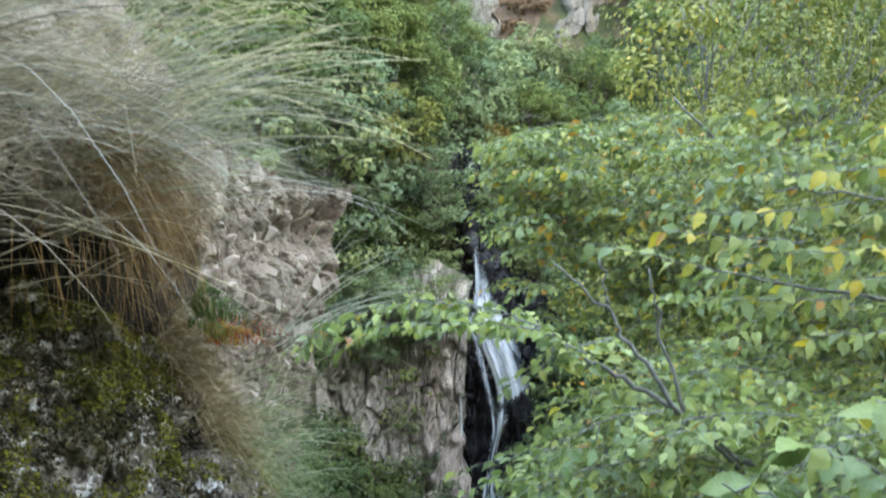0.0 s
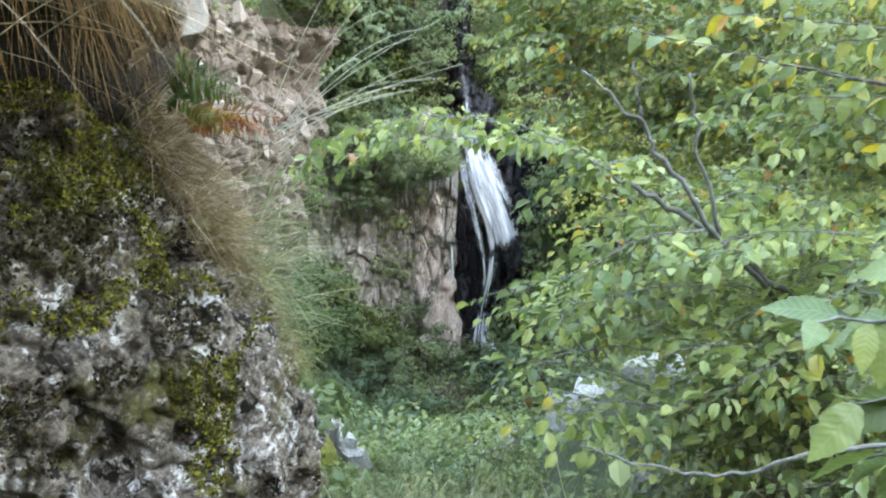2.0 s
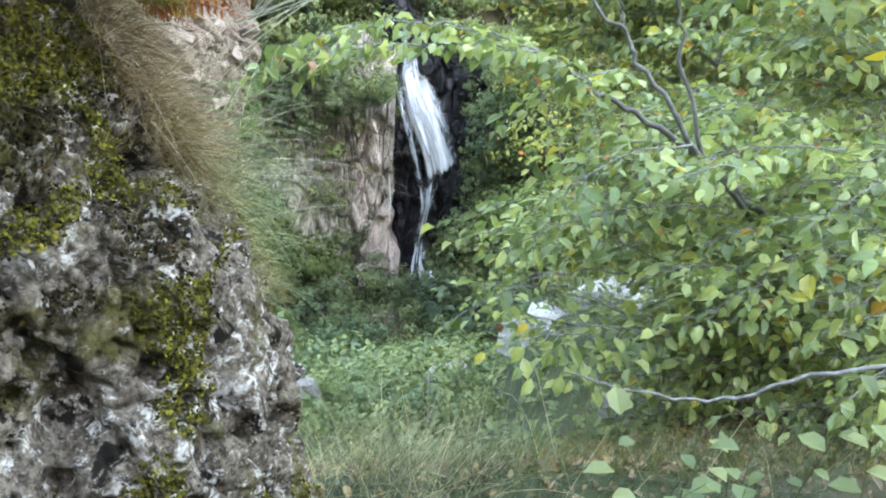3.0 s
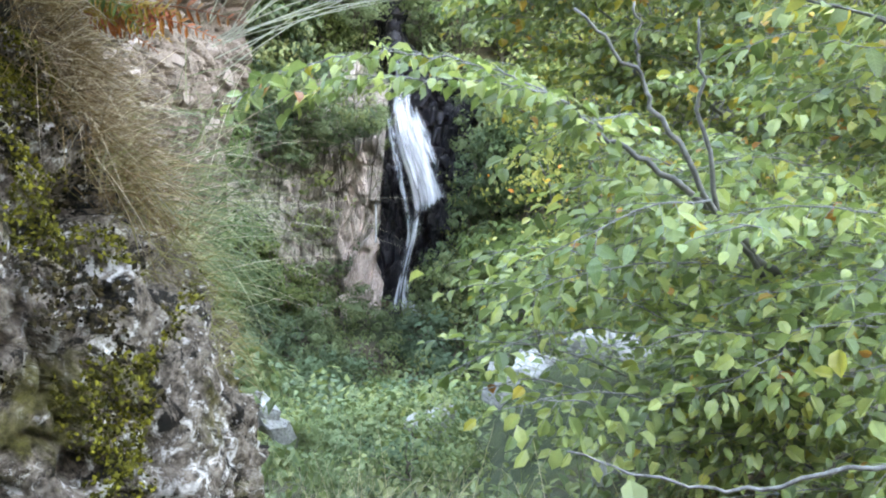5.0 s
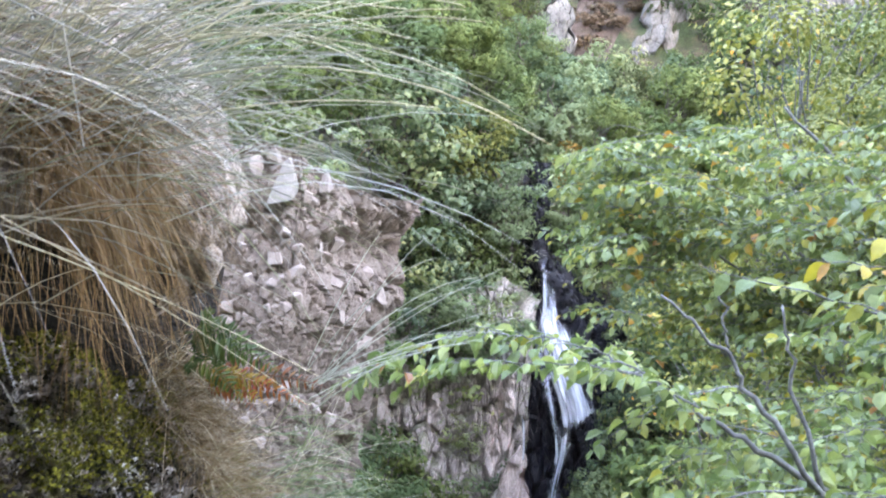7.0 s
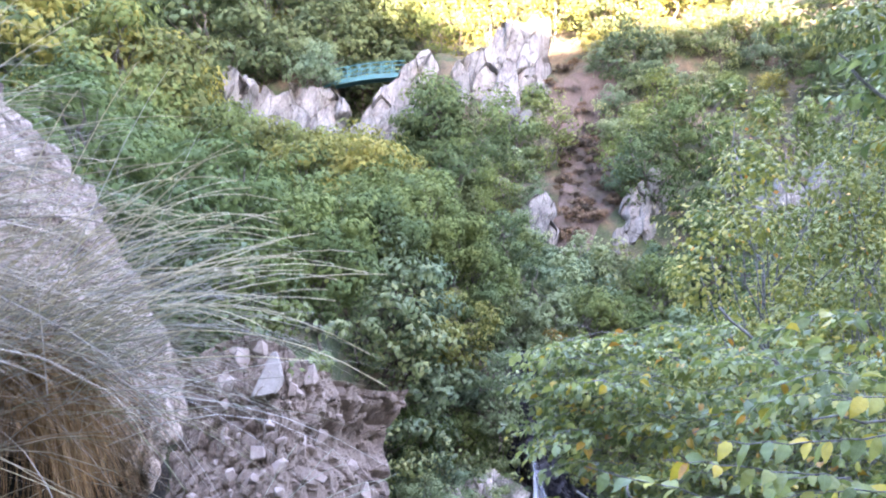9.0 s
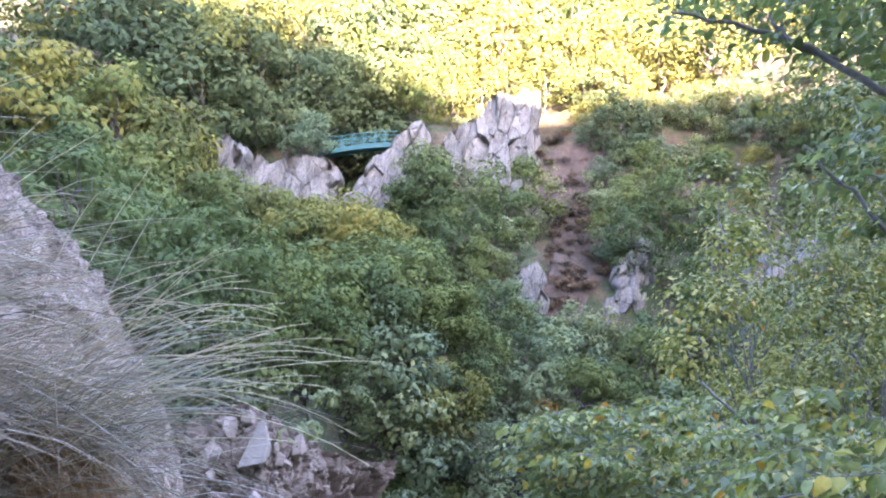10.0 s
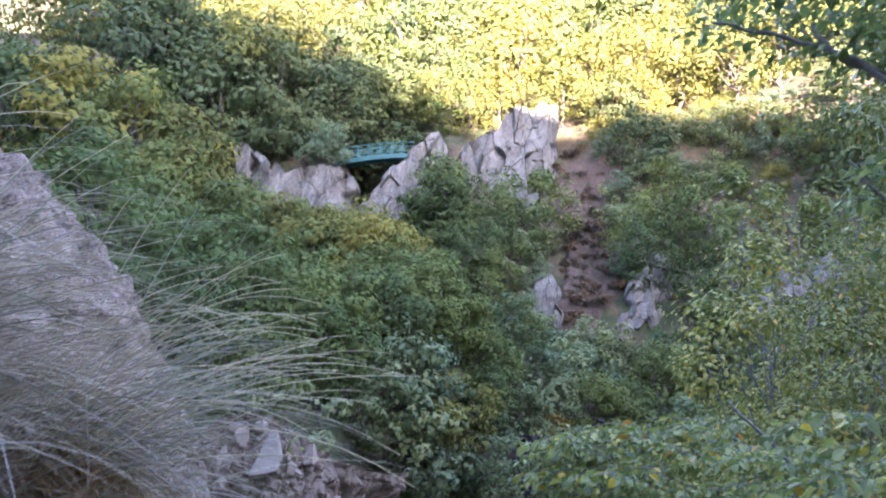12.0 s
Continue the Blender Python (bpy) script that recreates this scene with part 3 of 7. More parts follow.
def scarp(name, crest, foot_z, y, deep, seed, mat, label, joint=1.2, tilt=0.22, slant=0.0, category="cliff"):
    """A cliff whose upper edge follows a few points (x, z): flat facets parted by upright cracks, running back into the slope."""
    cx, cz = np.array(crest, float).T
    w, h = cx[-1] - cx[0], cz.max() - foot_z
    nu, nv = int(np.clip(w * 12, 60, 150)), int(np.clip(h * 11, 60, 120))
    u, v = np.meshgrid(np.linspace(0, 1, nu), np.linspace(0, 1, nv), indexing="ij")
    x0 = cx[0] + w * u
    top = np.interp(x0, cx, cz) + 0.5 * joint * (vnoise(np.stack([x0.ravel() / (0.5 * joint), 0 * x0.ravel(), 0 * x0.ravel()], 1), seed) - 0.5).reshape(x0.shape)
    f, back = np.minimum(v / 0.88, 1), np.maximum(v - 0.88, 0) / 0.12
    z = foot_z + (top - foot_z) * f - 0.2 * back
    ends = 1 - np.abs(2 * u - 1) ** 3
    yy = y - deep * ends**0.6 + tilt * (z - foot_z) + back * deep * 1.6
    ragged = vnoise(np.stack([z.ravel() / (0.8 * joint), 0 * z.ravel() + seed, np.round(u.ravel() * 2)], 1), seed).reshape(z.shape) - 0.5
    p = np.stack([x0 + slant * (z - foot_z) + 1.1 * joint * ragged * np.abs(2 * u - 1) ** 2, yy, z], -1)
    q = p.reshape(-1, 3) @ np.array([[1, 0, 0.18], [0, 1, 0], [-0.18, 0, 1]])
    d1, d2, t1, f1 = cells(q / (np.array([1.0, 1.0, 2.6]) * joint), seed, True)
    e1, e2, t2, f2 = cells(q / (np.array([0.36, 0.36, 0.8]) * joint), seed + 4, True)
    k = joint * (0.55 * (t1 - 0.5) + 0.50 * f1 + 0.12 * smooth(0, 0.05, d2 - d1) + 0.07 * (t2 - 0.5) + 0.09 * f2 + 0.35 * (fbm(q / (1.6 * joint), 4, seed) - 0.5))
    p[..., 1] -= k.reshape(nu, nv)
    p[..., 2] += 0.25 * k.reshape(nu, nv) * f
    idx = np.arange(nu * nv).reshape(nu, nv)
    faces = np.stack([idx[:-1, :-1], idx[1:, :-1], idx[1:, 1:], idx[:-1, 1:]], -1).reshape(-1, 4)
    root = thing(name, (float(p[..., 0].mean()), y, foot_z), label, category)
    part("rock_face", mesh_of(name, p.reshape(-1, 3), faces), mat, root)
    return root


def lump(name, at, radii, seed, mat, label, category, detail=0.25, res=40, rough=0.25, turn=0.0, pits=0.0, sub="stone_body"):
    """A rounded boulder with a broken skin."""
    n = res
    th, ph = np.meshgrid(np.linspace(0, np.pi, n), np.linspace(0, 2 * np.pi, 2 * n, endpoint=False), indexing="ij")
    d = np.stack([np.sin(th) * np.cos(ph), np.sin(th) * np.sin(ph), np.cos(th)], -1).reshape(-1, 3)
    q = np.sign(d) * np.abs(d) ** 0.85
    scale = 1 + rough * (fbm(d * 1.7 + seed * 3.1, 5, seed) - 0.5) * 2
    d1, d2, tag = cells(d * 2.3 + seed, seed)
    scale += rough * 0.5 * (tag - 0.5)
    v = q * scale[:, None] * np.asarray(radii)
    if pits:
        c1, _, _ = cells(v / detail, seed + 5)
        v -= d * pits * smooth(0.45, 0.1, c1)[:, None]
    c, s = math.cos(turn), math.sin(turn)
    v = v @ np.array([[c, s, 0], [-s, c, 0], [0, 0, 1]]) + np.asarray(at)
    w = 2 * n
    faces = [[a * w + b, (a + 1) * w + b, (a + 1) * w + (b + 1) % w, a * w + (b + 1) % w] for a in range(n - 1) for b in range(w)]
    root = thing(name, at, label, category)
    part(sub, mesh_of(name, v, faces, True), mat, root)
    return root


def crust(name, sheet, nu, nv, mat, label, category, seed, parts_of=(0.10, 0.035, 0.012), pits=0.05, pit_size=0.12, grain=(0.13, 0.045), grow=None, tall=1.5, shade=True):
    """A rock face given by a smooth sheet of (u, v), broken up by knobs, cracks and pits, closed behind."""
    u, v = np.meshgrid(np.linspace(0, 1, nu), np.linspace(0, 1, nv), indexing="ij")
    p = sheet(u, v)
    du, dv = np.gradient(p, axis=0), np.gradient(p, axis=1)
    nrm = unit(np.cross(du, dv))
    flat = p.reshape(-1, 3)
    big = fbm(flat / (3.5 * grain[0]) + seed, 4, seed) - 0.5
    d1, d2, tag, f1 = cells(flat / (np.array([1, 1, tall]) * grain[0]) + seed, seed, True)
    e1, e2, tag2, f2 = cells(flat / (np.array([1, 1, tall]) * grain[1]) + seed * 2, seed + 3, True)
    h = parts_of[0] * 2 * big + parts_of[1] * ((tag - 0.5) + 0.9 * f1 + 0.5 * smooth(0, 0.12, d2 - d1) - 0.3) + parts_of[2] * (tag2 - 0.3 + 0.9 * f2 + 0.5 * smooth(0, 0.15, e2 - e1))
    c1, _, ct = cells(flat / pit_size + 9.7, seed + 7)
    h -= pits * smooth(0.42, 0.15, c1) * (ct > 0.55)
    if grow is not None:
        h += grow(flat)
    q = p + nrm * h.reshape(nu, nv, 1)
    idx = np.arange(nu * nv).reshape(nu, nv)
    faces = np.stack([idx[:-1, :-1], idx[1:, :-1], idx[1:, 1:], idx[:-1, 1:]], -1).reshape(-1, 4)
    me = mesh_of(name, q.reshape(-1, 3), faces, shade)
    at = p.reshape(-1, 3).min(0)
    root = thing(name, at, label, category)
    part("rock_face", me, mat, root)
    return root, q


# ---------------------------------------------------------------- plants
LEAF5 = [[0, 1, 6], [1, 2, 7, 6], [2, 3, 7], [0, 6, 5], [6, 7, 4, 5], [7, 3, 4]]      # base, left two, tip, right two, midrib two


def leaves5(at, way, up, length, width, fold=0.16):
    """Oval leaves folded on the midrib: arrays of base, direction, upper side."""
    way = unit(way)
    side = unit(np.cross(way, up))
    up = np.cross(side, way)
    l, w = length[:, None], (length * width)[:, None]
    m1, m2 = at + way * l * 0.30, at + way * l * 0.68 - up * l * 0.06
    a, b = side * w * 0.42, side * w * 0.46
    lift = up * w * fold
    return np.stack([at, m1 - a + lift, m2 - b + lift, at + way * l - up * l * 0.17, m2 + b + lift, m1 + a + lift, m1, m2], 1)


def cards(at, up, size, r):
    """Far leaves: bent pairs of triangles."""
    up = unit(up)
    a = unit(np.cross(up, r.normal(0, 1, up.shape)))
    b = np.cross(up, a)
    s = size[:, None]
    return np.stack([at - a * s * 0.55, at + b * s * 0.36 - up * s * 0.1, at + a * s * 0.6, at - b * s * 0.36 - up * s * 0.12], 1)


def tree_proto(name, seed, tall, wide, mat, label, clumps=46, per=95, leaf=0.24, base=0.3, bark=M_BARK_FAR, category="tree", egg=1.0, group="trees on the gorge side", stem=0.018, puff=1.0):
    """Tapered trunk, limbs to the clumps, and a crown of leaf clumps with gaps; its foot at the origin."""
    r = np.random.default_rng(seed)
    root = thing(name, (0, 0, 0), label, category, group)
    wood = Soup()
    top = np.array([r.normal(0, 0.05) * tall, r.normal(0, 0.05) * tall, tall * 0.82])
    axis = bent([(0, 0, -0.8), top * 0.35 + r.normal(0, 0.03 * tall, 3) * (1, 1, 0), top * 0.7, top], 5, 0.02 * wide, r)
    tube(wood, axis, np.linspace(stem * tall, 0.2 * stem * tall, len(axis)), 7)
    part("trunk", wood.mesh("trunk", True), bark, root)
    d = unit(r.normal(0, 1, (clumps, 3)))
    rad = r.uniform(0.45, 1.0, clumps) ** 0.6
    mid = np.array([0, 0, tall * (base + (1 - base) * 0.5)])
    squash = np.where(d[:, 2:] > 0, egg, 1.0)
    c = mid + d * rad[:, None] * squash * np.array([wide * 0.5, wide * 0.5, tall * (1 - base) * 0.5])
    c += r.normal(0, 0.05 * wide, c.shape)
    limbs = Soup()
    for k in range(0, clumps, 3):
        start = axis[min(len(axis) - 1, int(len(axis) * np.clip(c[k][2] / tall - 0.25, 0.15, 0.9)))]
        tube(limbs, bent([start, (start + c[k]) / 2 + (0, 0, -0.04 * tall), c[k]], 3, 0.02 * wide, r), np.linspace(0.35 * stem * tall, 0.1 * stem * tall, 7), 5)
    part("branchwork", limbs.mesh("branchwork", True), bark, root, kind="stuff")
    crown = Soup()
    for k in range(clumps):
        n = int(per * r.uniform(0.6, 1.4))
        cr = puff * wide * r.uniform(0.10, 0.18)
        e = unit(r.normal(0, 1, (n, 3)))
        at = c[k] + e * (r.uniform(0.45, 1.0, n) ** 0.35)[:, None] * cr * np.array([1.15, 1.15, 0.75])
        up = e * 0.9 + unit(at - mid) * 0.4 + np.array([0, 0, 0.25]) + r.normal(0, 0.14, (n, 3))
        crown.many(cards(at, up, leaf * r.uniform(0.55, 1.25, n), r), [[0, 1, 2], [0, 2, 3]])
    part("crown", crown.mesh("crown"), mat, root)
    return root


def fir_proto(name, seed, tall, wide, mat, label):
    r = np.random.default_rng(seed)
    root = thing(name, (0, 0, 0), label, "fir tree", "trees on the gorge side")
    wood = Soup()
    tube(wood, [(0, 0, -0.5), (0, 0, tall * 0.5), (0, 0, tall)], [0.02 * tall, 0.012 * tall, 0.003 * tall], 7)
    part("trunk", wood.mesh("trunk", True), M_BARK_FAR, root)
    crown = Soup()
    for z in np.linspace(0.08, 0.97, 26):
        for a in r.uniform(0, 6.28, 9):
            reach = wide * 0.5 * (1 - z) ** 0.8 * r.uniform(0.7, 1.1) + 0.1
            n = int(12 + 30 * reach)
            f = r.uniform(0.1, 1, n)
            at = np.stack([np.cos(a) * f * reach, np.sin(a) * f * reach, z * tall - 0.28 * reach * f**1.6 + 0 * f], 1) + r.normal(0, 0.10, (n, 3))
            crown.many(cards(at, np.array([np.cos(a) * 0.3, np.sin(a) * 0.3, 1]) + r.normal(0, 0.4, (n, 3)), r.uniform(0.14, 0.3, n), r), [[0, 1, 2], [0, 2, 3]])
    part("crown", crown.mesh("crown"), mat, root)
    return root


def spray(twigs, leaf_at, start, way, length, r, leaf=0.075, gap=0.045, droop=0.35, thick=0.003, wood=True):
    """A leafy twig: alternate leaves in a loose plane, tips hanging. Adds (place, direction, upper side, size) to leaf_at."""
    n = max(4, int(length / gap))
    way = unit(np.asarray(way, float))
    f = np.linspace(0, 1, n + 1)[:, None]
    bend = r.normal(0, 0.12, 3)
    pts = np.asarray(start, float) + way * length * f + np.array([0, 0, -droop]) * length * f**2 * 0.5 + bend * length * f**2
    if wood:
        tube(twigs, pts, np.linspace(thick, thick * 0.4, n + 1), 5)
    t = unit(np.gradient(pts, axis=0))
    up = unit(np.array([0, 0, 1.0]) + r.normal(0, 0.25, 3))
    side = unit(np.cross(t, up))
    for k in range(1, n + 1):
        s = 1 if k % 2 else -1
        d = t[k] * r.uniform(0.35, 0.8) + s * side[k] * r.uniform(0.6, 1.0) + np.array([0, 0, -r.uniform(0.05, 0.55)])
        if k == n:
            d = t[k] + np.array([0, 0, -0.3])
        u = up + np.array([r.normal(0, 0.35), r.normal(0, 0.35), 0])
        leaf_at.append((pts[k], unit(d), unit(u), leaf * r.uniform(0.55, 1.15)))


def leaf_mesh(name, length, width, seed):
    """One near leaf: oval, toothed, folded on its midrib and curled; along +x, upper side +z."""
    r = np.random.default_rng(seed)
    n = 15
    f = np.linspace(0, 1, n)
    half = width * 0.5 * np.sin(np.pi * f**0.85) ** 0.95
    tooth = np.where(np.arange(n) % 2, 1.07, 0.93)
    curl = -r.uniform(0.08, 0.30) * f**2 * length + r.normal(0, 0.005, n)
    verts, faces = [(0.0, 0, 0)], []
    for k in range(1, n - 1):
        for s in (-1, 0, 1):
            verts.append((f[k] * length - (0.05 * length if s else 0) * 0.3, s * half[k] * tooth[k], curl[k] + (0.2 * half[k] if s else 0) + (r.normal(0, 0.03) * half[k])))
    tip = len(verts)
    verts.append((length, 0, curl[-1]))
    for k in range(1, n - 2):
        a = 1 + (k - 1) * 3
        faces += [[a, a + 1, a + 4, a + 3], [a + 1, a + 2, a + 5, a + 4]]
    faces += [[0, 2, 1], [0, 3, 2]]
    a = tip - 3
    faces += [[a, a + 1, tip], [a + 1, a + 2, tip]]
    verts.append((-0.16 * length, 0, 0.012 * length))            # leaf stalk
    verts += [(0.02 * length, -0.012 * length, 0), (0.02 * length, 0.012 * length, 0)]
    faces.append([tip + 1, tip + 2, tip + 3])
    me = mesh_of(name, np.array(verts), faces, True)
    return me


def blades(soup, roots, ways, length, width, droop, r, segs=5):
    """Grass: tapering bent ribbons."""
    n = len(roots)
    way = unit(ways)
    side = unit(np.cross(way, r.normal(0, 1, (n, 3))))
    shapes = []
    for k in range(segs + 1):
        f = k / segs
        c = roots + way * (length * f)[:, None] + np.array([0, 0, -1.0]) * (droop * length * f**2.2)[:, None]
        w = (width * (1 - f) ** 0.7 + 0.0002)[:, None]
        shapes += [c - side * w * 0.5, c + side * w * 0.5]
    soup.many(np.stack(shapes, 1), [[2 * k, 2 * k + 1, 2 * k + 3, 2 * k + 2] for k in range(segs)])


def seed_stalk(soup, start, way, length, droop, r, thick=0.0011, head=0.3):
    """A grass stalk with a rough seed head."""
    f = np.linspace(0, 1, 10)[:, None]
    pts = np.asarray(start) + unit(np.asarray(way, float)) * length * f + np.array([0, 0, -droop]) * length * f**2.4
    tube(soup, pts, np.linspace(thick, thick * 0.5, 10), 4)
    m = int(20 * head / 0.3)
    g = np.linspace(1 - head, 1, m)
    at = np.stack([np.interp(g, f[:, 0], pts[:, j]) for j in range(3)], 1)
    d = unit(pts[-1] - pts[-3]) + r.normal(0, 0.35, (m, 3))
    soup.many(leaves5(at, d, r.normal(0, 1, (m, 3)), r.uniform(0.006, 0.010, m), np.full(m, 0.16)), LEAF5)


# ---------------------------------------------------------------- cliffs and banks
scarp("cliff_by_bridge", [(-24.9, 18.4), (-24.4, 20.0), (-22.8, 19.3), (-20.5, 19.9), (-18.6, 19.6), (-17.2, 19.9), (-16.2, 18.4), (-15.5, 16.4)], 13.6, 78.8, 1.4, 21, M_CLIFF, "pale grey fractured limestone cliff below the footbridge", 1.3)
scarp("cliff_pillar", [(-27.9, 18.4), (-27.5, 20.8), (-26.9, 21.4), (-26.2, 21.2), (-25.8, 20.2), (-25.5, 17.5)], 13.2, 78.2, 1.2, 32, M_CLIFF, "smooth pale limestone pillar at the cliff's end", 1.9, 0.16)
scarp("cliff_pillar", [(-26.0, 17.5), (-25.6, 20.2), (-25.0, 20.7), (-24.4, 20.3), (-24.0, 17.6)], 13.2, 78.2, 1.1, 33, M_CLIFF, "smooth pale limestone pillar at the cliff's end", 1.9, 0.16)
scarp("cliff_under_path", [(-15.2, 15.6), (-13.6, 17.8), (-12.2, 20.0), (-10.6, 21.6), (-9.2, 23.6), (-8.2, 23.9), (-7.2, 21.5), (-6.6, 18.0)], 12.6, 79.0, 2.2, 23, M_CLIFF, "grey slanting limestone slab beside the footbridge", 1.3, 0.26)
scarp("great_cliff", [(-6.4, 19.4), (-5.8, 21.6), (-4.0, 22.8), (-2.2, 23.8), (-1.7, 25.4), (-0.4, 26.0), (1.4, 26.2), (3.0, 26.8), (3.5, 24.2), (4.0, 21.2), (4.6, 18.5)], 12.6, 78.0, 2.6, 24, M_CLIFF, "tall pale limestone cliff with vertical cracks", 1.6, 0.20)
scarp("gully_cliff", [(0.3, 4.6), (0.9, 6.8), (1.7, 7.6), (2.5, 8.1), (3.0, 7.2), (3.4, 4.8)], 1.5, 60.6, 1.6, 25, M_CLIFF, "small grey limestone cliff in the gully", 0.9, 0.2)
for x, z, y, w, h, k in ((6.3, -0.8, 59.6, 1.9, 3.6, 26), (7.5, 1.6, 60.6, 2.2, 4.0, 28), (8.9, 4.4, 61.6, 2.3, 4.6, 29), (10.4, 6.0, 62.4, 1.8, 4.4, 30)):
    scarp("rib_cliff", [(x - 0.5 * w, z + 0.55 * h), (x - 0.38 * w, z + 0.9 * h), (x, z + h), (x + 0.3 * w, z + 0.82 * h), (x + 0.5 * w, z + 0.5 * h)], z - 1.0, y, 0.9, k, M_CLIFF, "white limestone rib beside brown scree", 0.7, 0.3, 0.12)
scarp("side_cliff", [(14.4, 4.0), (15.0, 7.4), (16.2, 6.6), (17.0, 8.8), (18.4, 7.6), (19.6, 9.4), (21.0, 7.4), (22.2, 8.8), (23.8, 5.0)], 1.0, 54.0, 1.4, 27, M_CLIFF, "grey limestone cliff behind thin trees", 0.9)


def strip(name, ys, x0, x1, n, m, mat, label, lift, seed, category="slope", kind="structure"):
    """A skin of loose ground that lies on the hillside."""
    u, v = np.meshgrid(np.linspace(0, 1, n), np.linspace(0, 1, m), indexing="ij")
    y = ys[0] + (ys[-1] - ys[0]) * v
    wav = (vnoise(np.stack([v.ravel() * 5, v.ravel() * 0 + seed, v.ravel() * 0], 1), seed) - 0.5).reshape(v.shape)
    x = np.interp(y, ys, x0) * (1 - u) + np.interp(y, ys, x1) * u + wav * 1.2
    edge = smooth(0, 0.12, u) * smooth(0, 0.12, 1 - u) * smooth(0, 0.08, v) * smooth(0, 0.08, 1 - v)
    p = np.stack([x, y, 0 * x], -1).reshape(-1, 3)
    d1, d2, tag = cells(p / 0.9, seed)
    z = height(x, y) - 0.3 + edge * (0.3 + lift + 0.8 * (fbm(p / 2.0, 4, seed) - 0.5 + 0.35 * (tag - 0.5)).reshape(x.shape))
    idx = np.arange(n * m).reshape(n, m)
    faces = np.stack([idx[:-1, :-1], idx[1:, :-1], idx[1:, 1:], idx[:-1, 1:]], -1).reshape(-1, 4)
    ob = part(name, mesh_of(name, np.stack([x, y, z], -1).reshape(-1, 3), faces, True), mat, None)
    return tagged(ob, label, category, kind=kind)


SCREE_Y, SCREE_A, SCREE_B = (57.5, 61, 65, 74, 78.5), (1.8, 2.2, 3.3, 4.2, 1.6), (4.6, 6.2, 8.2, 9.4, 11.0)
strip("scree", SCREE_Y, SCREE_A, SCREE_B, 60, 120, M_SCREE, "steep slope of reddish brown scree and dry bracken", 0.35, 31)

# the washed-out bank: a broken face of dry earth with stones stuck in it
def bank_sheet(u, v):
    x = -10.2 + (5.2 + 1.7 * v) * u
    z = -12.5 + 10.4 * v
    y = 24.3 + 2.6 * v + 1.9 * np.maximum(u - 0.55, 0) ** 1.3 * 4 - 0.9 * np.exp(-((u - 0.55) ** 2) / 0.05) * np.sin(v * 3.0)
    return np.stack([x, y, z + 0.9 * np.sin(u * 5.0) * v], -1)


def bank_hollow(p):
    d = ((p[:, 0] + 4.2) / 0.8) ** 2 + ((p[:, 2] + 4.5) / 0.9) ** 2
    e = ((p[:, 0] + 5.4) / 0.4) ** 2 + ((p[:, 2] + 4.6) / 0.5) ** 2
    return -1.0 * np.exp(-d) - 0.5 * np.exp(-e)


bank, bank_pts = crust("washed_bank", bank_sheet, 130, 130, M_BANK, "bare eroded bank of dry brown earth and rubble", "bank", 41, (0.5, 0.22, 0.10), 0.25, 1.0, (0.62, 0.24), bank_hollow, 1.6, False)
r = np.random.default_rng(42)
for k in range(110):
    a, b = int(r.uniform(20, 122)), int(r.uniform(30, 126))
    s = Soup()
    g = 0.12 + 0.42 * r.uniform(0, 1) ** 2
    block(s, bank_pts[a, b] + np.array([0, -0.02, 0]), (g, g * 0.9, g * r.uniform(0.9, 1.7)), r, 0.4)
    part("stone", s.mesh("stone"), M_STONE, bank)
s = Soup()
bm_pts = np.array([(-7.75, 25.9, -3.05), (-6.85, 25.75, -2.85), (-6.75, 25.9, -2.2), (-7.0, 26.2, -1.55), (-7.2, 26.2, -1.6), (-7.7, 26.4, -2.9), (-6.8, 26.6, -2.6), (-7.2, 26.8, -1.9)])
bm = bmesh.new()
for q in bm_pts:
    bm.verts.new(q)
bmesh.ops.convex_hull(bm, input=bm.verts)
bmesh.ops.bevel(bm, geom=list(bm.edges), offset=0.05, segments=1, affect="EDGES")
me = bpy.data.meshes.new("slab")
bm.to_mesh(me)
bm.free()
slab = thing("standing_slab", (-7.2, 26.2, -3.0), "pale three-cornered limestone slab at the bank's top", "rock")
M_SLAB = rock_material("slab_limestone", [(0.3, (0.20, 0.172, 0.145)), (0.55, (0.31, 0.272, 0.232)), (0.75, (0.42, 0.375, 0.325))], 0.6, strength=0.3)
part("stone_body", me, M_SLAB, slab)

# ---------------------------------------------------------------- the waterfall's cliff
def scar_sheet(u, v):
    x = -7.5 + 8.6 * u
    crest = vnoise(np.stack([u.ravel() * 6, 0 * u.ravel() + 3.3, 0 * u.ravel()], 1), 55).reshape(u.shape)
    z = -21.0 + (12.0 + 2.6 * (crest - 0.5)) * np.minimum(v / 0.9, 1) + 0.3 * np.maximum(v - 0.9, 0)
    y = 37.2 + 3.2 * smooth(0.9, 1.0, v) + 1.0 * v + 1.3 * u + 0.7 * np.sin(u * 9.0 + v) * (1 - v) + 0.8 * np.maximum(0, v - 0.8) * 5
    return np.stack([x, y, z], -1)


def flutes(p):
    return 0.45 * (fbm(p * np.array([0.8, 0.8, 0.26]), 4, 52, True) - 0.5) + 0.35 * np.exp(-((p[:, 0] - 0.0 - 0.1 * (p[:, 2] + 16)) / 0.45) ** 2)


scar, scar_pts = crust("scar_cliff", scar_sheet, 150, 150, M_SCAR, "grey-brown cracked cliff beside the waterfall", "cliff", 51, (0.8, 0.40, 0.16), 0.35, 1.0, (0.95, 0.34), flutes, 2.2, False)


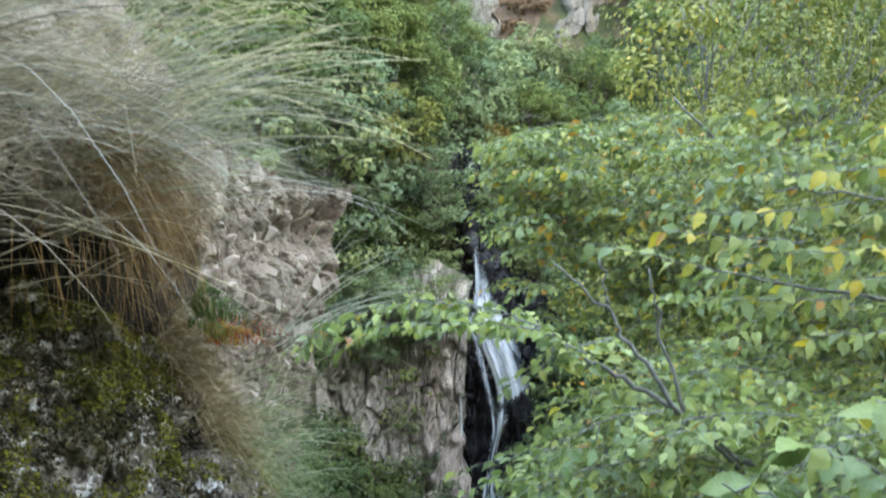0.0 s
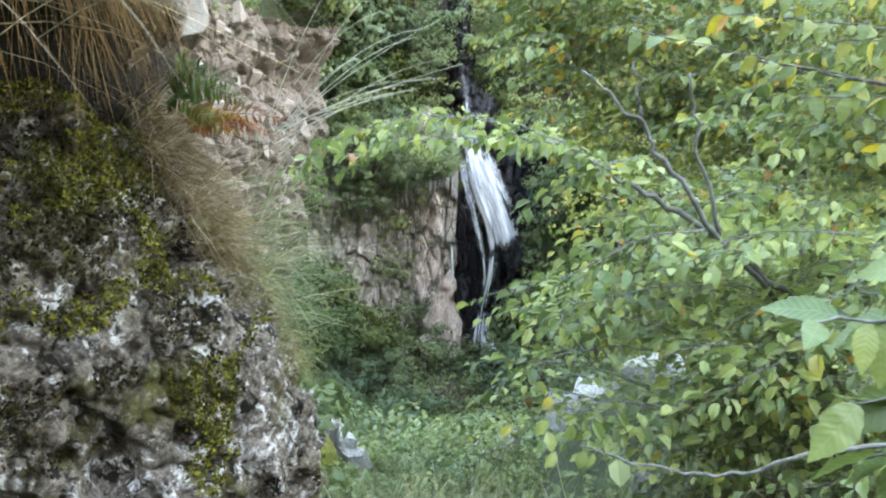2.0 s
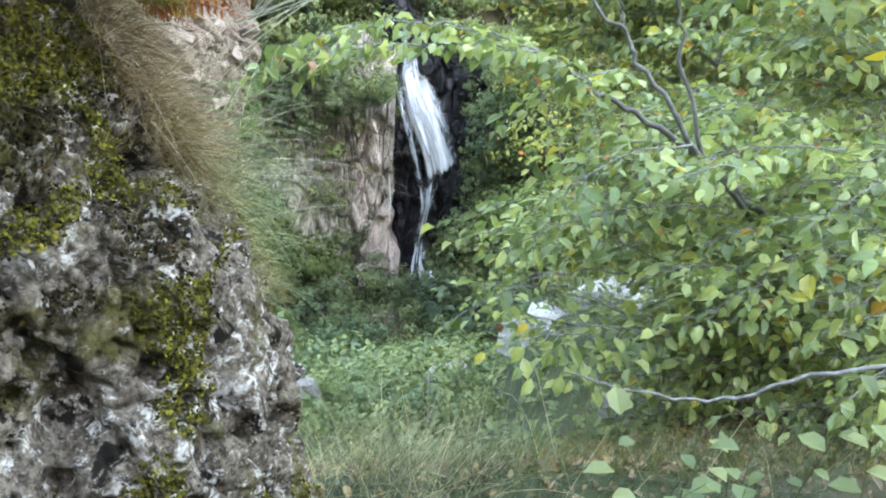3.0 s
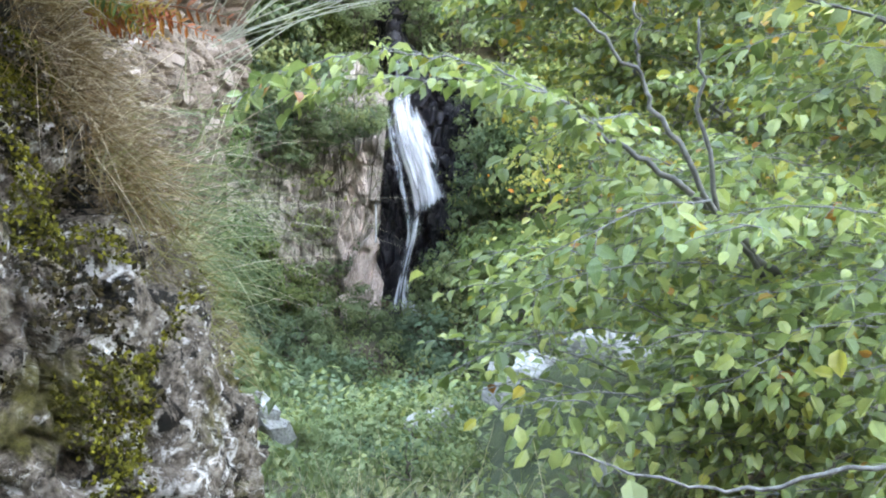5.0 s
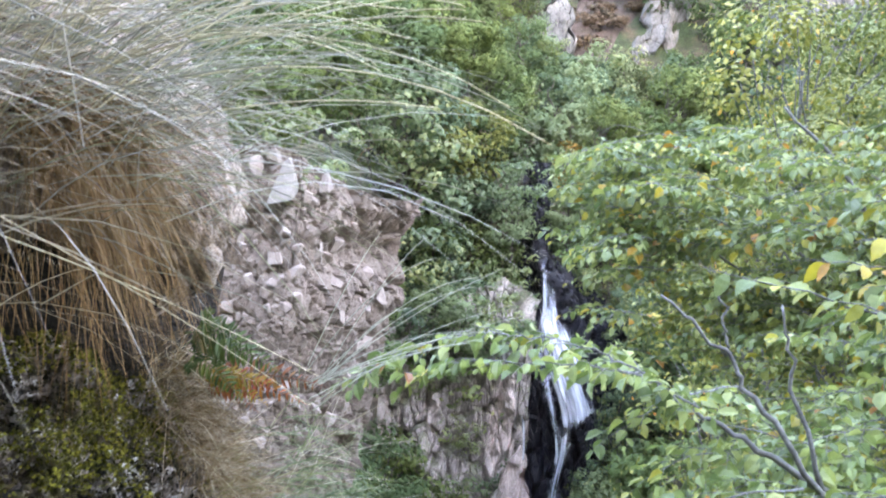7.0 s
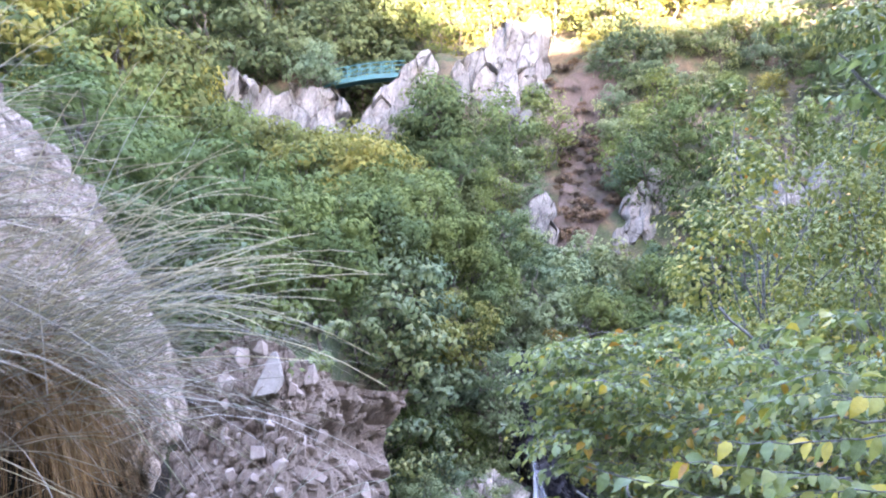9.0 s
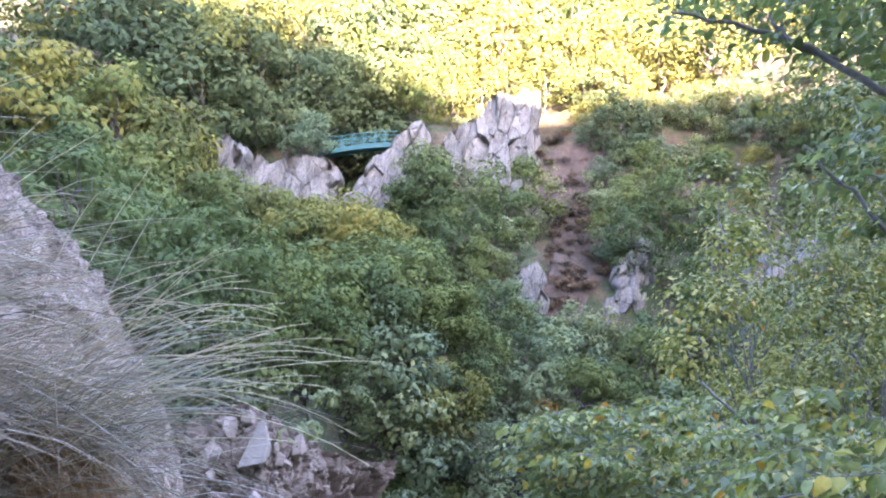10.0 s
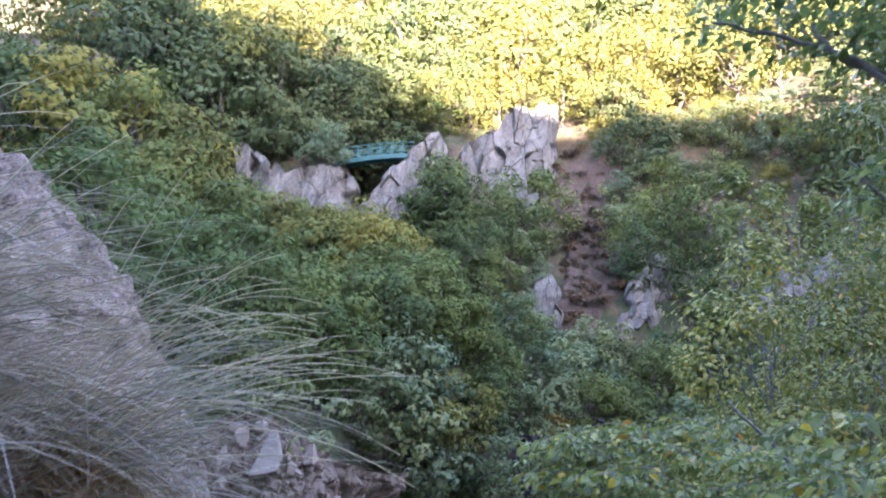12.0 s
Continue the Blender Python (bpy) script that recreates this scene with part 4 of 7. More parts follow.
def wet_sheet(u, v):
    x = 0.35 + (5.0 - 3.7 * smooth(0.58, 0.78, v)) * u
    z = -21.0 + 18.8 * v
    y = 38.6 + 3.6 * v**1.1 - 0.5 * np.exp(-((v - 0.42) / 0.10) ** 2) + 0.5 * np.sin(u * 7)
    return np.stack([x, y, z], -1)


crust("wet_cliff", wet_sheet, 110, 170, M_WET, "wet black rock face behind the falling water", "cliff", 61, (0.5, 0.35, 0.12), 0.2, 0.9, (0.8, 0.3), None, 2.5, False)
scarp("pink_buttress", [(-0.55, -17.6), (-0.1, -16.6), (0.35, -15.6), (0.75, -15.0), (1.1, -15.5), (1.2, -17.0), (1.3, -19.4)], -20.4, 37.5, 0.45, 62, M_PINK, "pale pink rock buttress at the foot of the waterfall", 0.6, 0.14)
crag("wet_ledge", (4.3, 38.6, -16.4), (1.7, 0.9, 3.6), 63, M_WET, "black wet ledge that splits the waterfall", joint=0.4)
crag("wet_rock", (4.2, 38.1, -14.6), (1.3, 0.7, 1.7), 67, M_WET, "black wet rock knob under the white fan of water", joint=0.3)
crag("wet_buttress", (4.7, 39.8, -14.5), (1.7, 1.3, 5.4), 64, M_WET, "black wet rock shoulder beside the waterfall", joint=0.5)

fall = thing("waterfall", (2.2, 38.0, -20.0), "white waterfall fanning over wet black rock", "waterfall")


def water_sheet(name, left, right, seed, dense, across=5.0, along=1.2, bulge=0.3, shift=0.0, fade=(0.1, 0.15)):
    """A sheet of water between two edges, thinner at its rims and ends; its threads follow the flow."""
    a, b = bent(left, 8), bent(right, 8)
    n, m = len(a), 40
    u, v = np.meshgrid(np.linspace(0, 1, m), np.linspace(0, 1, n), indexing="ij")
    p = a[None] * (1 - u[..., None]) + b[None] * u[..., None]
    q = np.stack([u.ravel() * across, v.ravel() * along * 2, 0 * u.ravel() + seed], 1)
    wave = (fbm(q, 3, seed) - 0.5).reshape(u.shape)
    p[..., 1] -= bulge * np.sin(np.pi * u) + 0.25 * wave + shift
    rim = smooth(0, 0.34, u + 0.30 * wave) * smooth(0, 0.55, 1 - u + 0.45 * wave) * (0.25 + 0.75 * smooth(0, fade[0], v)) * (0.1 + 0.9 * smooth(0, fade[1], 1 - v))
    idx = np.arange(m * n).reshape(m, n)
    faces = np.stack([idx[:-1, :-1], idx[1:, :-1], idx[1:, 1:], idx[:-1, 1:]], -1).reshape(-1, 4)
    me = mesh_of(name, p.reshape(-1, 3), faces, True)
    me.attributes.new("veil", "FLOAT", "POINT").data.foreach_set("value", (dense * rim).ravel().astype(np.float32))
    flow = np.stack([u.ravel() * across, v.ravel() * along, 0 * u.ravel() + seed * 1.7], 1)
    me.attributes.new("flow", "FLOAT_VECTOR", "POINT").data.foreach_set("vector", flow.ravel().astype(np.float32))
    return part(name, me, M_WATER, fall)


FALL_L = [(1.02, 40.7, -4.9), (0.95, 40.6, -5.6), (1.12, 40.2, -7.2), (1.16, 39.8, -8.6), (0.98, 39.4, -9.6), (1.05, 39.0, -10.6), (1.30, 38.7, -11.6), (1.75, 38.5, -12.7), (2.10, 38.3, -13.9), (2.3, 38.1, -15.2)]
FALL_R = [(1.30, 40.7, -4.9), (1.36, 40.6, -5.6), (2.04, 40.2, -7.1), (2.46, 39.8, -8.5), (2.85, 39.4, -9.5), (3.35, 39.0, -10.4), (3.72, 38.7, -11.1), (4.04, 38.5, -11.7), (4.3, 38.3, -12.3), (4.5, 38.1, -12.9)]


def between(f, first, last):
    """A line that lies the share f of the way from the fall's one edge to the other."""
    return [tuple(np.array(a) * (1 - f) + np.array(b) * f) for a, b in zip(FALL_L[first:last], FALL_R[first:last])]


water_sheet("veil_sheet", FALL_L, FALL_R, 12, 0.60, 7.0, 2.4, 0.4, 0.0, (0.35, 0.10))
water_sheet("white_core", between(0.30, 3, 10), between(1.0, 3, 10), 13, 0.74, 5.0, 2.0, 0.3, 0.35, (0.35, 0.12))
water_sheet("middle_strand", between(0.22, 3, 9), between(0.55, 3, 9), 18, 0.70, 2.5, 1.8, 0.2, 0.5, (0.2, 0.25))
water_sheet("left_strand", [(1.0, 39.4, -9.4), (1.12, 39.0, -10.6), (1.5, 38.6, -11.9), (1.98, 38.3, -13.5), (2.25, 38.1, -15.0), (2.2, 38.0, -16.2)], [(1.4, 39.4, -9.4), (1.62, 39.0, -10.6), (1.98, 38.6, -11.9), (2.34, 38.3, -13.5), (2.62, 38.1, -15.0), (2.55, 38.0, -16.2)], 14, 0.60, 2.0, 2.4, 0.15, 0.5)
water_sheet("thin_trickle", [(0.72, 37.9, -13.4), (0.80, 37.8, -14.6), (0.84, 37.7, -15.7)], [(0.88, 37.9, -13.4), (0.98, 37.8, -14.6), (1.02, 37.7, -15.7)], 16, 0.7, 1.0, 1.0, 0.05, 0.3)
water_sheet("lower_run", [(1.95, 38.1, -13.4), (2.25, 38.0, -14.8), (2.05, 37.9, -16.4), (1.75, 37.8, -17.8), (1.40, 37.4, -19.5)], [(3.7, 38.1, -13.2), (3.1, 38.0, -14.7), (2.75, 37.9, -16.4), (2.80, 37.8, -17.8), (3.1, 37.4, -19.5)], 15, 0.56, 6.0, 2.6, 0.2, 0.5, (0.25, 0.2))
water_sheet("foot_spray", [(2.2, 37.9, -17.0), (2.0, 37.6, -18.2), (1.75, 37.3, -19.4)], [(2.7, 37.9, -17.0), (3.1, 37.6, -18.0), (3.7, 37.3, -19.2)], 17, 0.58, 4.0, 2.6, 0.5, 0.6)
lump("splash_rock", (3.1, 37.0, -18.7), (0.42, 0.35, 0.26), 65, M_FOAM, "foaming water over a rock in the plunge pool", "foam", res=20, sub="foam_skin")

# ---------------------------------------------------------------- the footbridge
bridge = thing("footbridge", (-14.0, 82.0, 20.5), "arched teal steel footbridge with latticed railings over the gorge", "bridge")


def bridge_z(x):
    return 22.1 - 0.020 * (x + 9.5) ** 2 * 0.7


for side, name in ((-0.7, "girder"), (0.7, "girder")):
    s = Soup()
    xs = np.linspace(-18.6, -10.6, 16)
    ring = np.array([[(x, 82 + side + e, bridge_z(x) + f) for e, f in ((-0.08, -0.45), (0.08, -0.45), (0.08, 0.0), (-0.08, 0.0))] for x in xs]).reshape(-1, 3)
    s.add(ring, [[4 * i + j, 4 * i + (j + 1) % 4, 4 * i + 4 + (j + 1) % 4, 4 * i + 4 + j] for i in range(15) for j in range(4)])
    part("girder", s.mesh("girder"), M_STEEL, bridge)
    s = Soup()
    tube(s, [(x, 82 + side, bridge_z(x) + 1.15) for x in xs], 0.06, 6)
    part("handrail", s.mesh("handrail", True), M_STEEL, bridge)
    s = Soup()
    tube(s, [(x, 82 + side, bridge_z(x) + 0.25) for x in xs], 0.05, 6)
    part("lower_rail", s.mesh("lower_rail", True), M_STEEL, bridge)
    xs = np.arange(-18.4, -10.8, 1.1)
    for k, x in enumerate(xs):
        s = Soup()
        tube(s, [(x, 82 + side, bridge_z(x) - 0.02), (x, 82 + side, bridge_z(x) + 1.15)], 0.06, 5)
        part("post", s.mesh("post"), M_STEEL, bridge)
        if k + 1 < len(xs):
            s = Soup()
            tube(s, [(x, 82 + side, bridge_z(x) + 0.25), (xs[k + 1], 82 + side, bridge_z(xs[k + 1]) + 1.13)], 0.04, 4)
            tube(s, [(x, 82 + side, bridge_z(x) + 1.13), (xs[k + 1], 82 + side, bridge_z(xs[k + 1]) + 0.25)], 0.04, 4)
            part("lattice", s.mesh("lattice"), M_STEEL, bridge)
s = Soup()
for a, b in zip(np.linspace(-18.6, -10.6, 16)[:-1], np.linspace(-18.6, -10.6, 16)[1:]):
    za, zb = bridge_z(a) - 0.1, bridge_z(b) - 0.1
    s.add([(a, 81.38, za), (b, 81.38, zb), (b, 82.62, zb), (a, 82.62, za), (a, 81.38, za + 0.07), (b, 81.38, zb + 0.07), (b, 82.62, zb + 0.07), (a, 82.62, za + 0.07)],
          [[3, 2, 1, 0], [4, 5, 6, 7], [0, 1, 5, 4], [2, 3, 7, 6]])
part("deck", s.mesh("deck"), M_STEEL, bridge)


# ---------------------------------------------------------------- trees on the slopes
protos = {
    "oak": tree_proto("oak_tree", 101, 7.5, 6.6, M_OAK, "broad dark green oak on the gorge side", 58, 62, 0.33, 0.16),
    "ash": tree_proto("ash_tree", 102, 9.5, 6.4, M_OAK, "rounded green ash on the gorge side", 58, 62, 0.33, 0.2),
    "chestnut": tree_proto("chestnut_tree", 103, 8.0, 7.0, M_LIME, "yellowish green chestnut on the gorge side", 58, 64, 0.34, 0.14),
    "yew": tree_proto("yew_tree", 104, 8.5, 7.4, M_DARK, "dense dark yew on the gorge side", 50, 38, 0.43, 0.08),
    "willow": tree_proto("goat_willow", 105, 5.0, 4.6, M_WILLOW, "grey-green goat willow growing among rocks", 40, 50, 0.25, 0.08),
    "rust": tree_proto("autumn_bush", 106, 3.4, 2.6, M_RUST, "bush turning rust and yellow", 26, 90, 0.13, 0.1, category="bush"),
    "shrub": tree_proto("green_shrub", 107, 2.8, 3.2, M_SHRUB, "low leafy green shrub", 28, 40, 0.17, 0.02, category="shrub"),
    "birch": tree_proto("birch_tree", 108, 11.0, 3.4, M_BIRCH, "slender thin-leaved birch with grey trunk", 80, 90, 0.085, 0.16, bark=M_BARK, egg=1.1, stem=0.006),
    "herb": tree_proto("herb_clump", 110, 0.9, 1.2, M_HERB, "leafy herb clump on the slope", 12, 45, 0.08, 0.0, category="herb", group="herb clumps"),
    "bracken": tree_proto("bracken_clump", 115, 0.9, 1.6, M_BRACKEN, "clump of brown withered bracken on the scree", 10, 34, 0.17, 0.0, category="bracken", group="bracken clumps"),
    "tall_ash": tree_proto("tall_ash", 113, 9.5, 6.8, M_OAK, "tall green ash in the wood above the gorge", 34, 60, 0.34, 0.04, puff=1.25),
    "tall_chestnut": tree_proto("tall_chestnut", 114, 9.0, 7.0, M_LIME, "tall yellowing chestnut in the wood above the gorge", 34, 60, 0.34, 0.04, puff=1.25),
    "far_oak": tree_proto("far_oak", 111, 8.0, 7.0, M_OAK, "distant rounded oak high on the slope", 36, 38, 0.44, 0.04),
    "far_chestnut": tree_proto("far_chestnut", 112, 8.5, 7.0, M_LIME, "distant yellowish chestnut high on the slope", 36, 38, 0.44, 0.04),
}
fir = fir_proto("fir_tree", 109, 7.0, 3.6, M_DARK, "dark narrow fir in the gully")


def put(kind, x, y, size=1.0, turn=None, sink=0.3, squeeze=1.0):
    turn = rng.uniform(0, 360) if turn is None else turn
    if y > 98 and kind in ("tall_ash", "tall_chestnut"):
        kind = "far_oak" if kind == "tall_ash" else "far_chestnut"
    elif y > 50 and kind in ("oak", "ash", "chestnut"):
        size *= 0.8 if kind == "oak" else 1.0
        kind = "tall_chestnut" if kind == "chestnut" else "tall_ash"
    m = pose(x, y, foot(x, y) - sink, 0, 0, turn) @ Matrix.Diagonal((size, size, size * squeeze, 1))
    return copy_thing(protos[kind] if kind in protos else fir, m)


# named places first
put("chestnut", -27.5, 64, 1.35)
put("oak", -32.0, 62, 1.3)
put("chestnut", -24.0, 58, 1.1)
put("oak", -20.5, 57, 1.1)
for x, y, g in ((-25.5, 84, 1.35), (-31.0, 81, 1.55), (-37.0, 79, 1.5), (-28.5, 87, 1.4), (-35.0, 86, 1.5), (-42.5, 83, 1.7), (-41.0, 90, 1.6)):
    put("yew", x, y, g)
put("yew", -20.0, 88, 1.0)
put("willow", -19.6, 82.6, 1.0)
copy_thing(protos["willow"], pose(-19.9, 79.6, 19.6, 0, 0, 35) @ Matrix.Diagonal((0.95, 0.95, 1.0, 1)))
copy_thing(protos["willow"], pose(-18.2, 79.0, 19.4, 0, 0, 155) @ Matrix.Diagonal((0.85, 0.85, 1.05, 1)))
for x, y, g in ((10, 86, 1.1), (15, 84.5, 1.1), (20, 82.5, 1.2), (14.5, 79.5, 1.0), (19, 77.5, 1.1), (24, 79, 1.2), (9, 82, 0.7), (27, 85, 1.4)):
    put("tall_chestnut", x, y, g)
put("oak", -6.9, 73.0, 1.0)
put("ash", -6.2, 74.5, 0.95)
put("ash", -3.6, 66.0, 0.75)
put("oak", 0.2, 69.5, 1.15)
put("oak", 2.8, 71.0, 1.0)
put("oak", -2.4, 68.0, 0.9)
put("fir", -2.6, 54.5, 1.1)
put("fir", -4.2, 53.8, 0.6)
put("willow", 1.8, 49.5, 1.15)
put("willow", 4.8, 51.5, 0.9)
put("rust", 3.8, 41.5, 1.1)
put("rust", 2.6, 45.5, 0.9)
for x, y, k, g in ((-14, 58, "ash", 0.85), (-10, 56, "chestnut", 0.85), (-17, 53, "ash", 0.8), (-12.5, 50, "ash", 0.75), (-8, 52, "chestnut", 0.75), (-7, 47, "ash", 0.8),
                   (-12, 45, "oak", 0.9), (-16, 47, "oak", 0.95), (-4.8, 46, "ash", 0.7), (-9, 41, "oak", 0.85), (-5.0, 40, "oak", 0.75), (-2.8, 43, "chestnut", 0.62),
                   (-13, 39, "oak", 0.9), (-8, 35, "oak", 0.75), (-5.0, 34.0, "ash", 0.62), (-3.4, 36, "oak", 0.55), (-11, 33, "ash", 0.8), (-9.0, 29.5, "oak", 0.6),
                   (-6.0, 30, "ash", 0.5), (-6.4, 33.5, "oak", 0.5), (-12.5, 29.5, "oak", 0.7), (-1.6, 39.5, "shrub", 1.2), (-0.6, 42, "ash", 0.5), (-1.5, 47.5, "ash", 0.55),
                   (-20, 46, "oak", 1.0), (-24, 50, "oak", 1.1), (-18, 38, "oak", 1.0), (-24, 42, "chestnut", 1.0), (-17, 31, "ash", 0.9), (-30, 52, "oak", 1.2),
                   (-14.5, 64.5, "shrub", 1.5), (-9.5, 62, "chestnut", 0.6), (-18.5, 64, "shrub", 1.7), (-22, 70, "shrub", 1.6), (-8.5, 67, "oak", 0.6), (-21.5, 61, "chestnut", 0.8), (-5.5, 57, "ash", 0.6), (-6.5, 61.5, "oak", 0.6), (-26.5, 70, "willow", 1.0)):
    put(k, x, y, g)
# right side of the gorge
for x, y, k, g in ((9, 66, "ash", 0.7), (11.5, 71, "oak", 0.9), (15, 66, "ash", 0.9), (10.5, 76, "yew", 0.8), (14, 58, "oak", 0.8), (19, 60, "ash", 1.0), (11, 54, "oak", 0.65),
                   (23, 53, "oak", 1.0), (20, 47, "ash", 0.8), (26, 45, "oak", 1.0), (11.5, 44, "ash", 0.7), (8.0, 46, "oak", 0.6), (6.8, 43, "ash", 0.6), (17, 40, "oak", 0.9),
                   (13, 37, "ash", 0.8), (22, 37, "ash", 1.0), (8.8, 38, "oak", 0.8), (7.2, 34, "oak", 0.7), (11, 31, "ash", 0.85), (16, 30, "oak", 0.9), (21, 29, "ash", 1.0),
                   (6.0, 28, "oak", 0.6), (9.0, 25, "ash", 0.75), (13, 23, "oak", 0.9), (18, 22, "oak", 1.0), (5.4, 33, "shrub", 1.4), (6.4, 37.5, "shrub", 1.6), (5.2, 23, "willow", 0.7),
                   (8.4, 19, "oak", 0.6), (12, 17, "ash", 0.75), (6.0, 18, "shrub", 1.2), (27, 62, "oak", 1.2), (30, 54, "ash", 1.2), (33, 46, "oak", 1.2)):
    put(k, x, y, g)
# shrubs round the fall and on the slope below the path
for x, y, k, g in ((-2.6, 38.6, "willow", 0.9), (-0.8, 39.8, "willow", 0.8), (0.2, 41.4, "shrub", 1.3),
                   (-3.6, 19.0, "shrub", 0.9), (-2.4, 20.0, "willow", 0.55), (-4.8, 21.0, "shrub", 1.2), (-3.2, 23.5, "shrub", 1.0), (1.2, 31, "shrub", 1.1), (3.2, 33, "willow", 0.7), (4.6, 35.4, "willow", 0.9), (0.4, 25, "willow", 0.6), (2.4, 27, "shrub", 1.1), (4.2, 30, "willow", 0.9),
                   (1.8, 21, "shrub", 1.0), (3.4, 23, "willow", 0.6), (3.6, 18, "shrub", 1.0), (2.2, 15.5, "shrub", 0.8),
                   (2.6, 12.2, "shrub", 0.7), (4.2, 14.0, "shrub", 1.0), (-2.4, 12.5, "shrub", 0.55), (4.8, 10.5, "shrub", 0.8)):
    put(k, x, y, g * 0.85, sink=0.15)
for x, y, k, g in ((-6.5, 41, "willow", 0.9), (-4.6, 40.6, "shrub", 1.6), (-3.2, 40.4, "willow", 0.8), (-1.8, 40.8, "shrub", 1.5), (-5.6, 39.9, "shrub", 1.4), (-4.0, 41.6, "oak", 0.5), (-2.2, 42.2, "ash", 0.5), (-6.8, 38.8, "shrub", 1.4),
                   (-3.8, 39.9, "shrub", 1.3), (-2.4, 39.7, "shrub", 1.1), (-0.2, 40.6, "willow", 0.5), (-5.2, 42.6, "oak", 0.6), (-8.0, 39.6, "oak", 0.6), (-3.6, 27.6, "shrub", 0.6),
                   (-6.2, 29.2, "shrub", 1.2), (-7.6, 28.9, "shrub", 1.3), (-9.4, 28.6, "shrub", 1.4), (-5.8, 31, "ash", 0.5), (-5.4, 36, "oak", 0.7)):
    put(k, x, y, g, sink=0.2)
for x, y, k, g in ((-1.2, 44.5, "ash", 0.5), (0.2, 46.5, "willow", 0.9), (-0.6, 49, "ash", 0.55), (0.9, 52.5, "oak", 0.5), (-2.4, 50.5, "oak", 0.55), (2.8, 47.5, "willow", 0.8), (3.2, 53.5, "willow", 0.9), (-0.2, 55.5, "ash", 0.5), (1.6, 57.5, "oak", 0.5), (-2.6, 40.2, "oak", 0.55),
                   (-1.0, 41.2, "ash", 0.45), (-4.2, 38.9, "willow", 0.8), (-1.4, 39.0, "shrub", 1.0), (-4.6, 44.0, "ash", 0.7), (-3.0, 46.5, "oak", 0.6), (-0.4, 59, "oak", 0.5), (-3.6, 58.5, "ash", 0.6), (-1.6, 62, "oak", 0.6), (1.4, 60, "willow", 0.7), (-4.6, 64.5, "ash", 0.6),
                   (4.8, 47, "ash", 0.55), (6.4, 49, "oak", 0.55), (5.2, 44.5, "willow", 0.8), (8.6, 50, "ash", 0.6), (8.0, 57.5, "shrub", 1.0), (10.2, 53, "oak", 0.6)):
    put(k, x, y, g, sink=0.25)
for x, y, k, g in ((-4.9, 29.2, "shrub", 0.7), (-5.0, 27.9, "shrub", 0.7), (-3.2, 41.4, "shrub", 1.7), (-2.5, 41.9, "willow", 0.8), (-3.9, 41.7, "shrub", 1.8),
                   (-2.0, 41.0, "shrub", 1.5), (-3.0, 42.6, "willow", 0.9), (-16.5, 86.5, "yew", 0.6), (-18.8, 85.5, "yew", 0.6), (-14.0, 88.0, "yew", 0.6), (-1.2, 43.2, "shrub", 1.5)):
    put(k, x, y, g, sink=0.25)
for x, z, k, g in ((-3.4, -9.6, "shrub", 0.9), (-2.2, -9.4, "willow", 0.5), (-1.2, -9.6, "shrub", 0.8), (-0.3, -9.3, "shrub", 0.7), (-4.6, -9.8, "willow", 0.6), (-5.6, -9.9, "shrub", 1.0), (-2.8, -9.2, "shrub", 1.1), (0.4, -9.6, "shrub", 0.55)):
    copy_thing(protos[k], pose(x, 40.2, z, 0, 0, 40 * x) @ Matrix.Diagonal((g, g, g, 1)))
# birches that stand on the slope in front
for x, y, k, g in ((-2.2, 33, "willow", 0.5), (-1.2, 31.5, "willow", 0.45), (-2.6, 30, "willow", 0.5), (-0.4, 34, "shrub", 0.7), (-3.2, 35, "willow", 0.55), (-1.6, 35.6, "shrub", 0.8), (-0.8, 28.5, "willow", 0.5), (0.8, 35.6, "willow", 0.5), (-2.0, 27, "willow", 0.5), (-3.4, 32, "willow", 0.55)):
    put(k, x, y, g, sink=0.1)
for x, z, k, g in ((5.3, -11.4, "willow", 0.55), (5.9, -13.0, "shrub", 1.0), (5.1, -14.2, "willow", 0.45), (6.2, -10.0, "shrub", 1.1), (5.2, -16.4, "shrub", 0.8), (4.6, -17.6, "willow", 0.5), (5.6, -18.2, "shrub", 1.1), (4.0, -18.6, "shrub", 0.7), (5.6, -9.2, "willow", 0.5), (6.6, -15.2, "shrub", 1.2), (6.4, -17.4, "willow", 0.7)):
    copy_thing(protos[k], pose(x, 37.9, z, 8, 0, 65 * x) @ Matrix.Diagonal((g, g, g, 1)))
for x, z, k, g in ((2.6, -6.2, "willow", 0.5), (3.4, -7.4, "shrub", 0.9), (2.5, -4.0, "shrub", 0.9), (3.6, -5.2, "willow", 0.6), (0.1, -4.6, "shrub", 0.9), (-0.2, -6.6, "willow", 0.55), (0.0, -8.2, "shrub", 0.7), (4.6, -8.6, "shrub", 1.1), (5.2, -10.2, "willow", 0.6), (4.4, -6.4, "shrub", 1.1)):
    copy_thing(protos[k], pose(x, 41.0, z, 0, 0, 70 * x) @ Matrix.Diagonal((g, g, g, 1)))
for x, z, k, g in ((-4.2, -10.6, "willow", 0.5), (-3.4, -9.8, "willow", 0.5), (-2.6, -10.8, "shrub", 0.8), (-1.8, -9.9, "willow", 0.5), (-1.0, -10.7, "willow", 0.45), (-0.3, -9.8, "shrub", 0.7), (0.3, -10.2, "willow", 0.32), (-2.2, -11.8, "shrub", 0.6), (-3.6, -12.0, "willow", 0.4)):
    copy_thing(protos[k], pose(x, 37.3, z, 14, 0, 60 * x) @ Matrix.Diagonal((g, g, g, 1)))
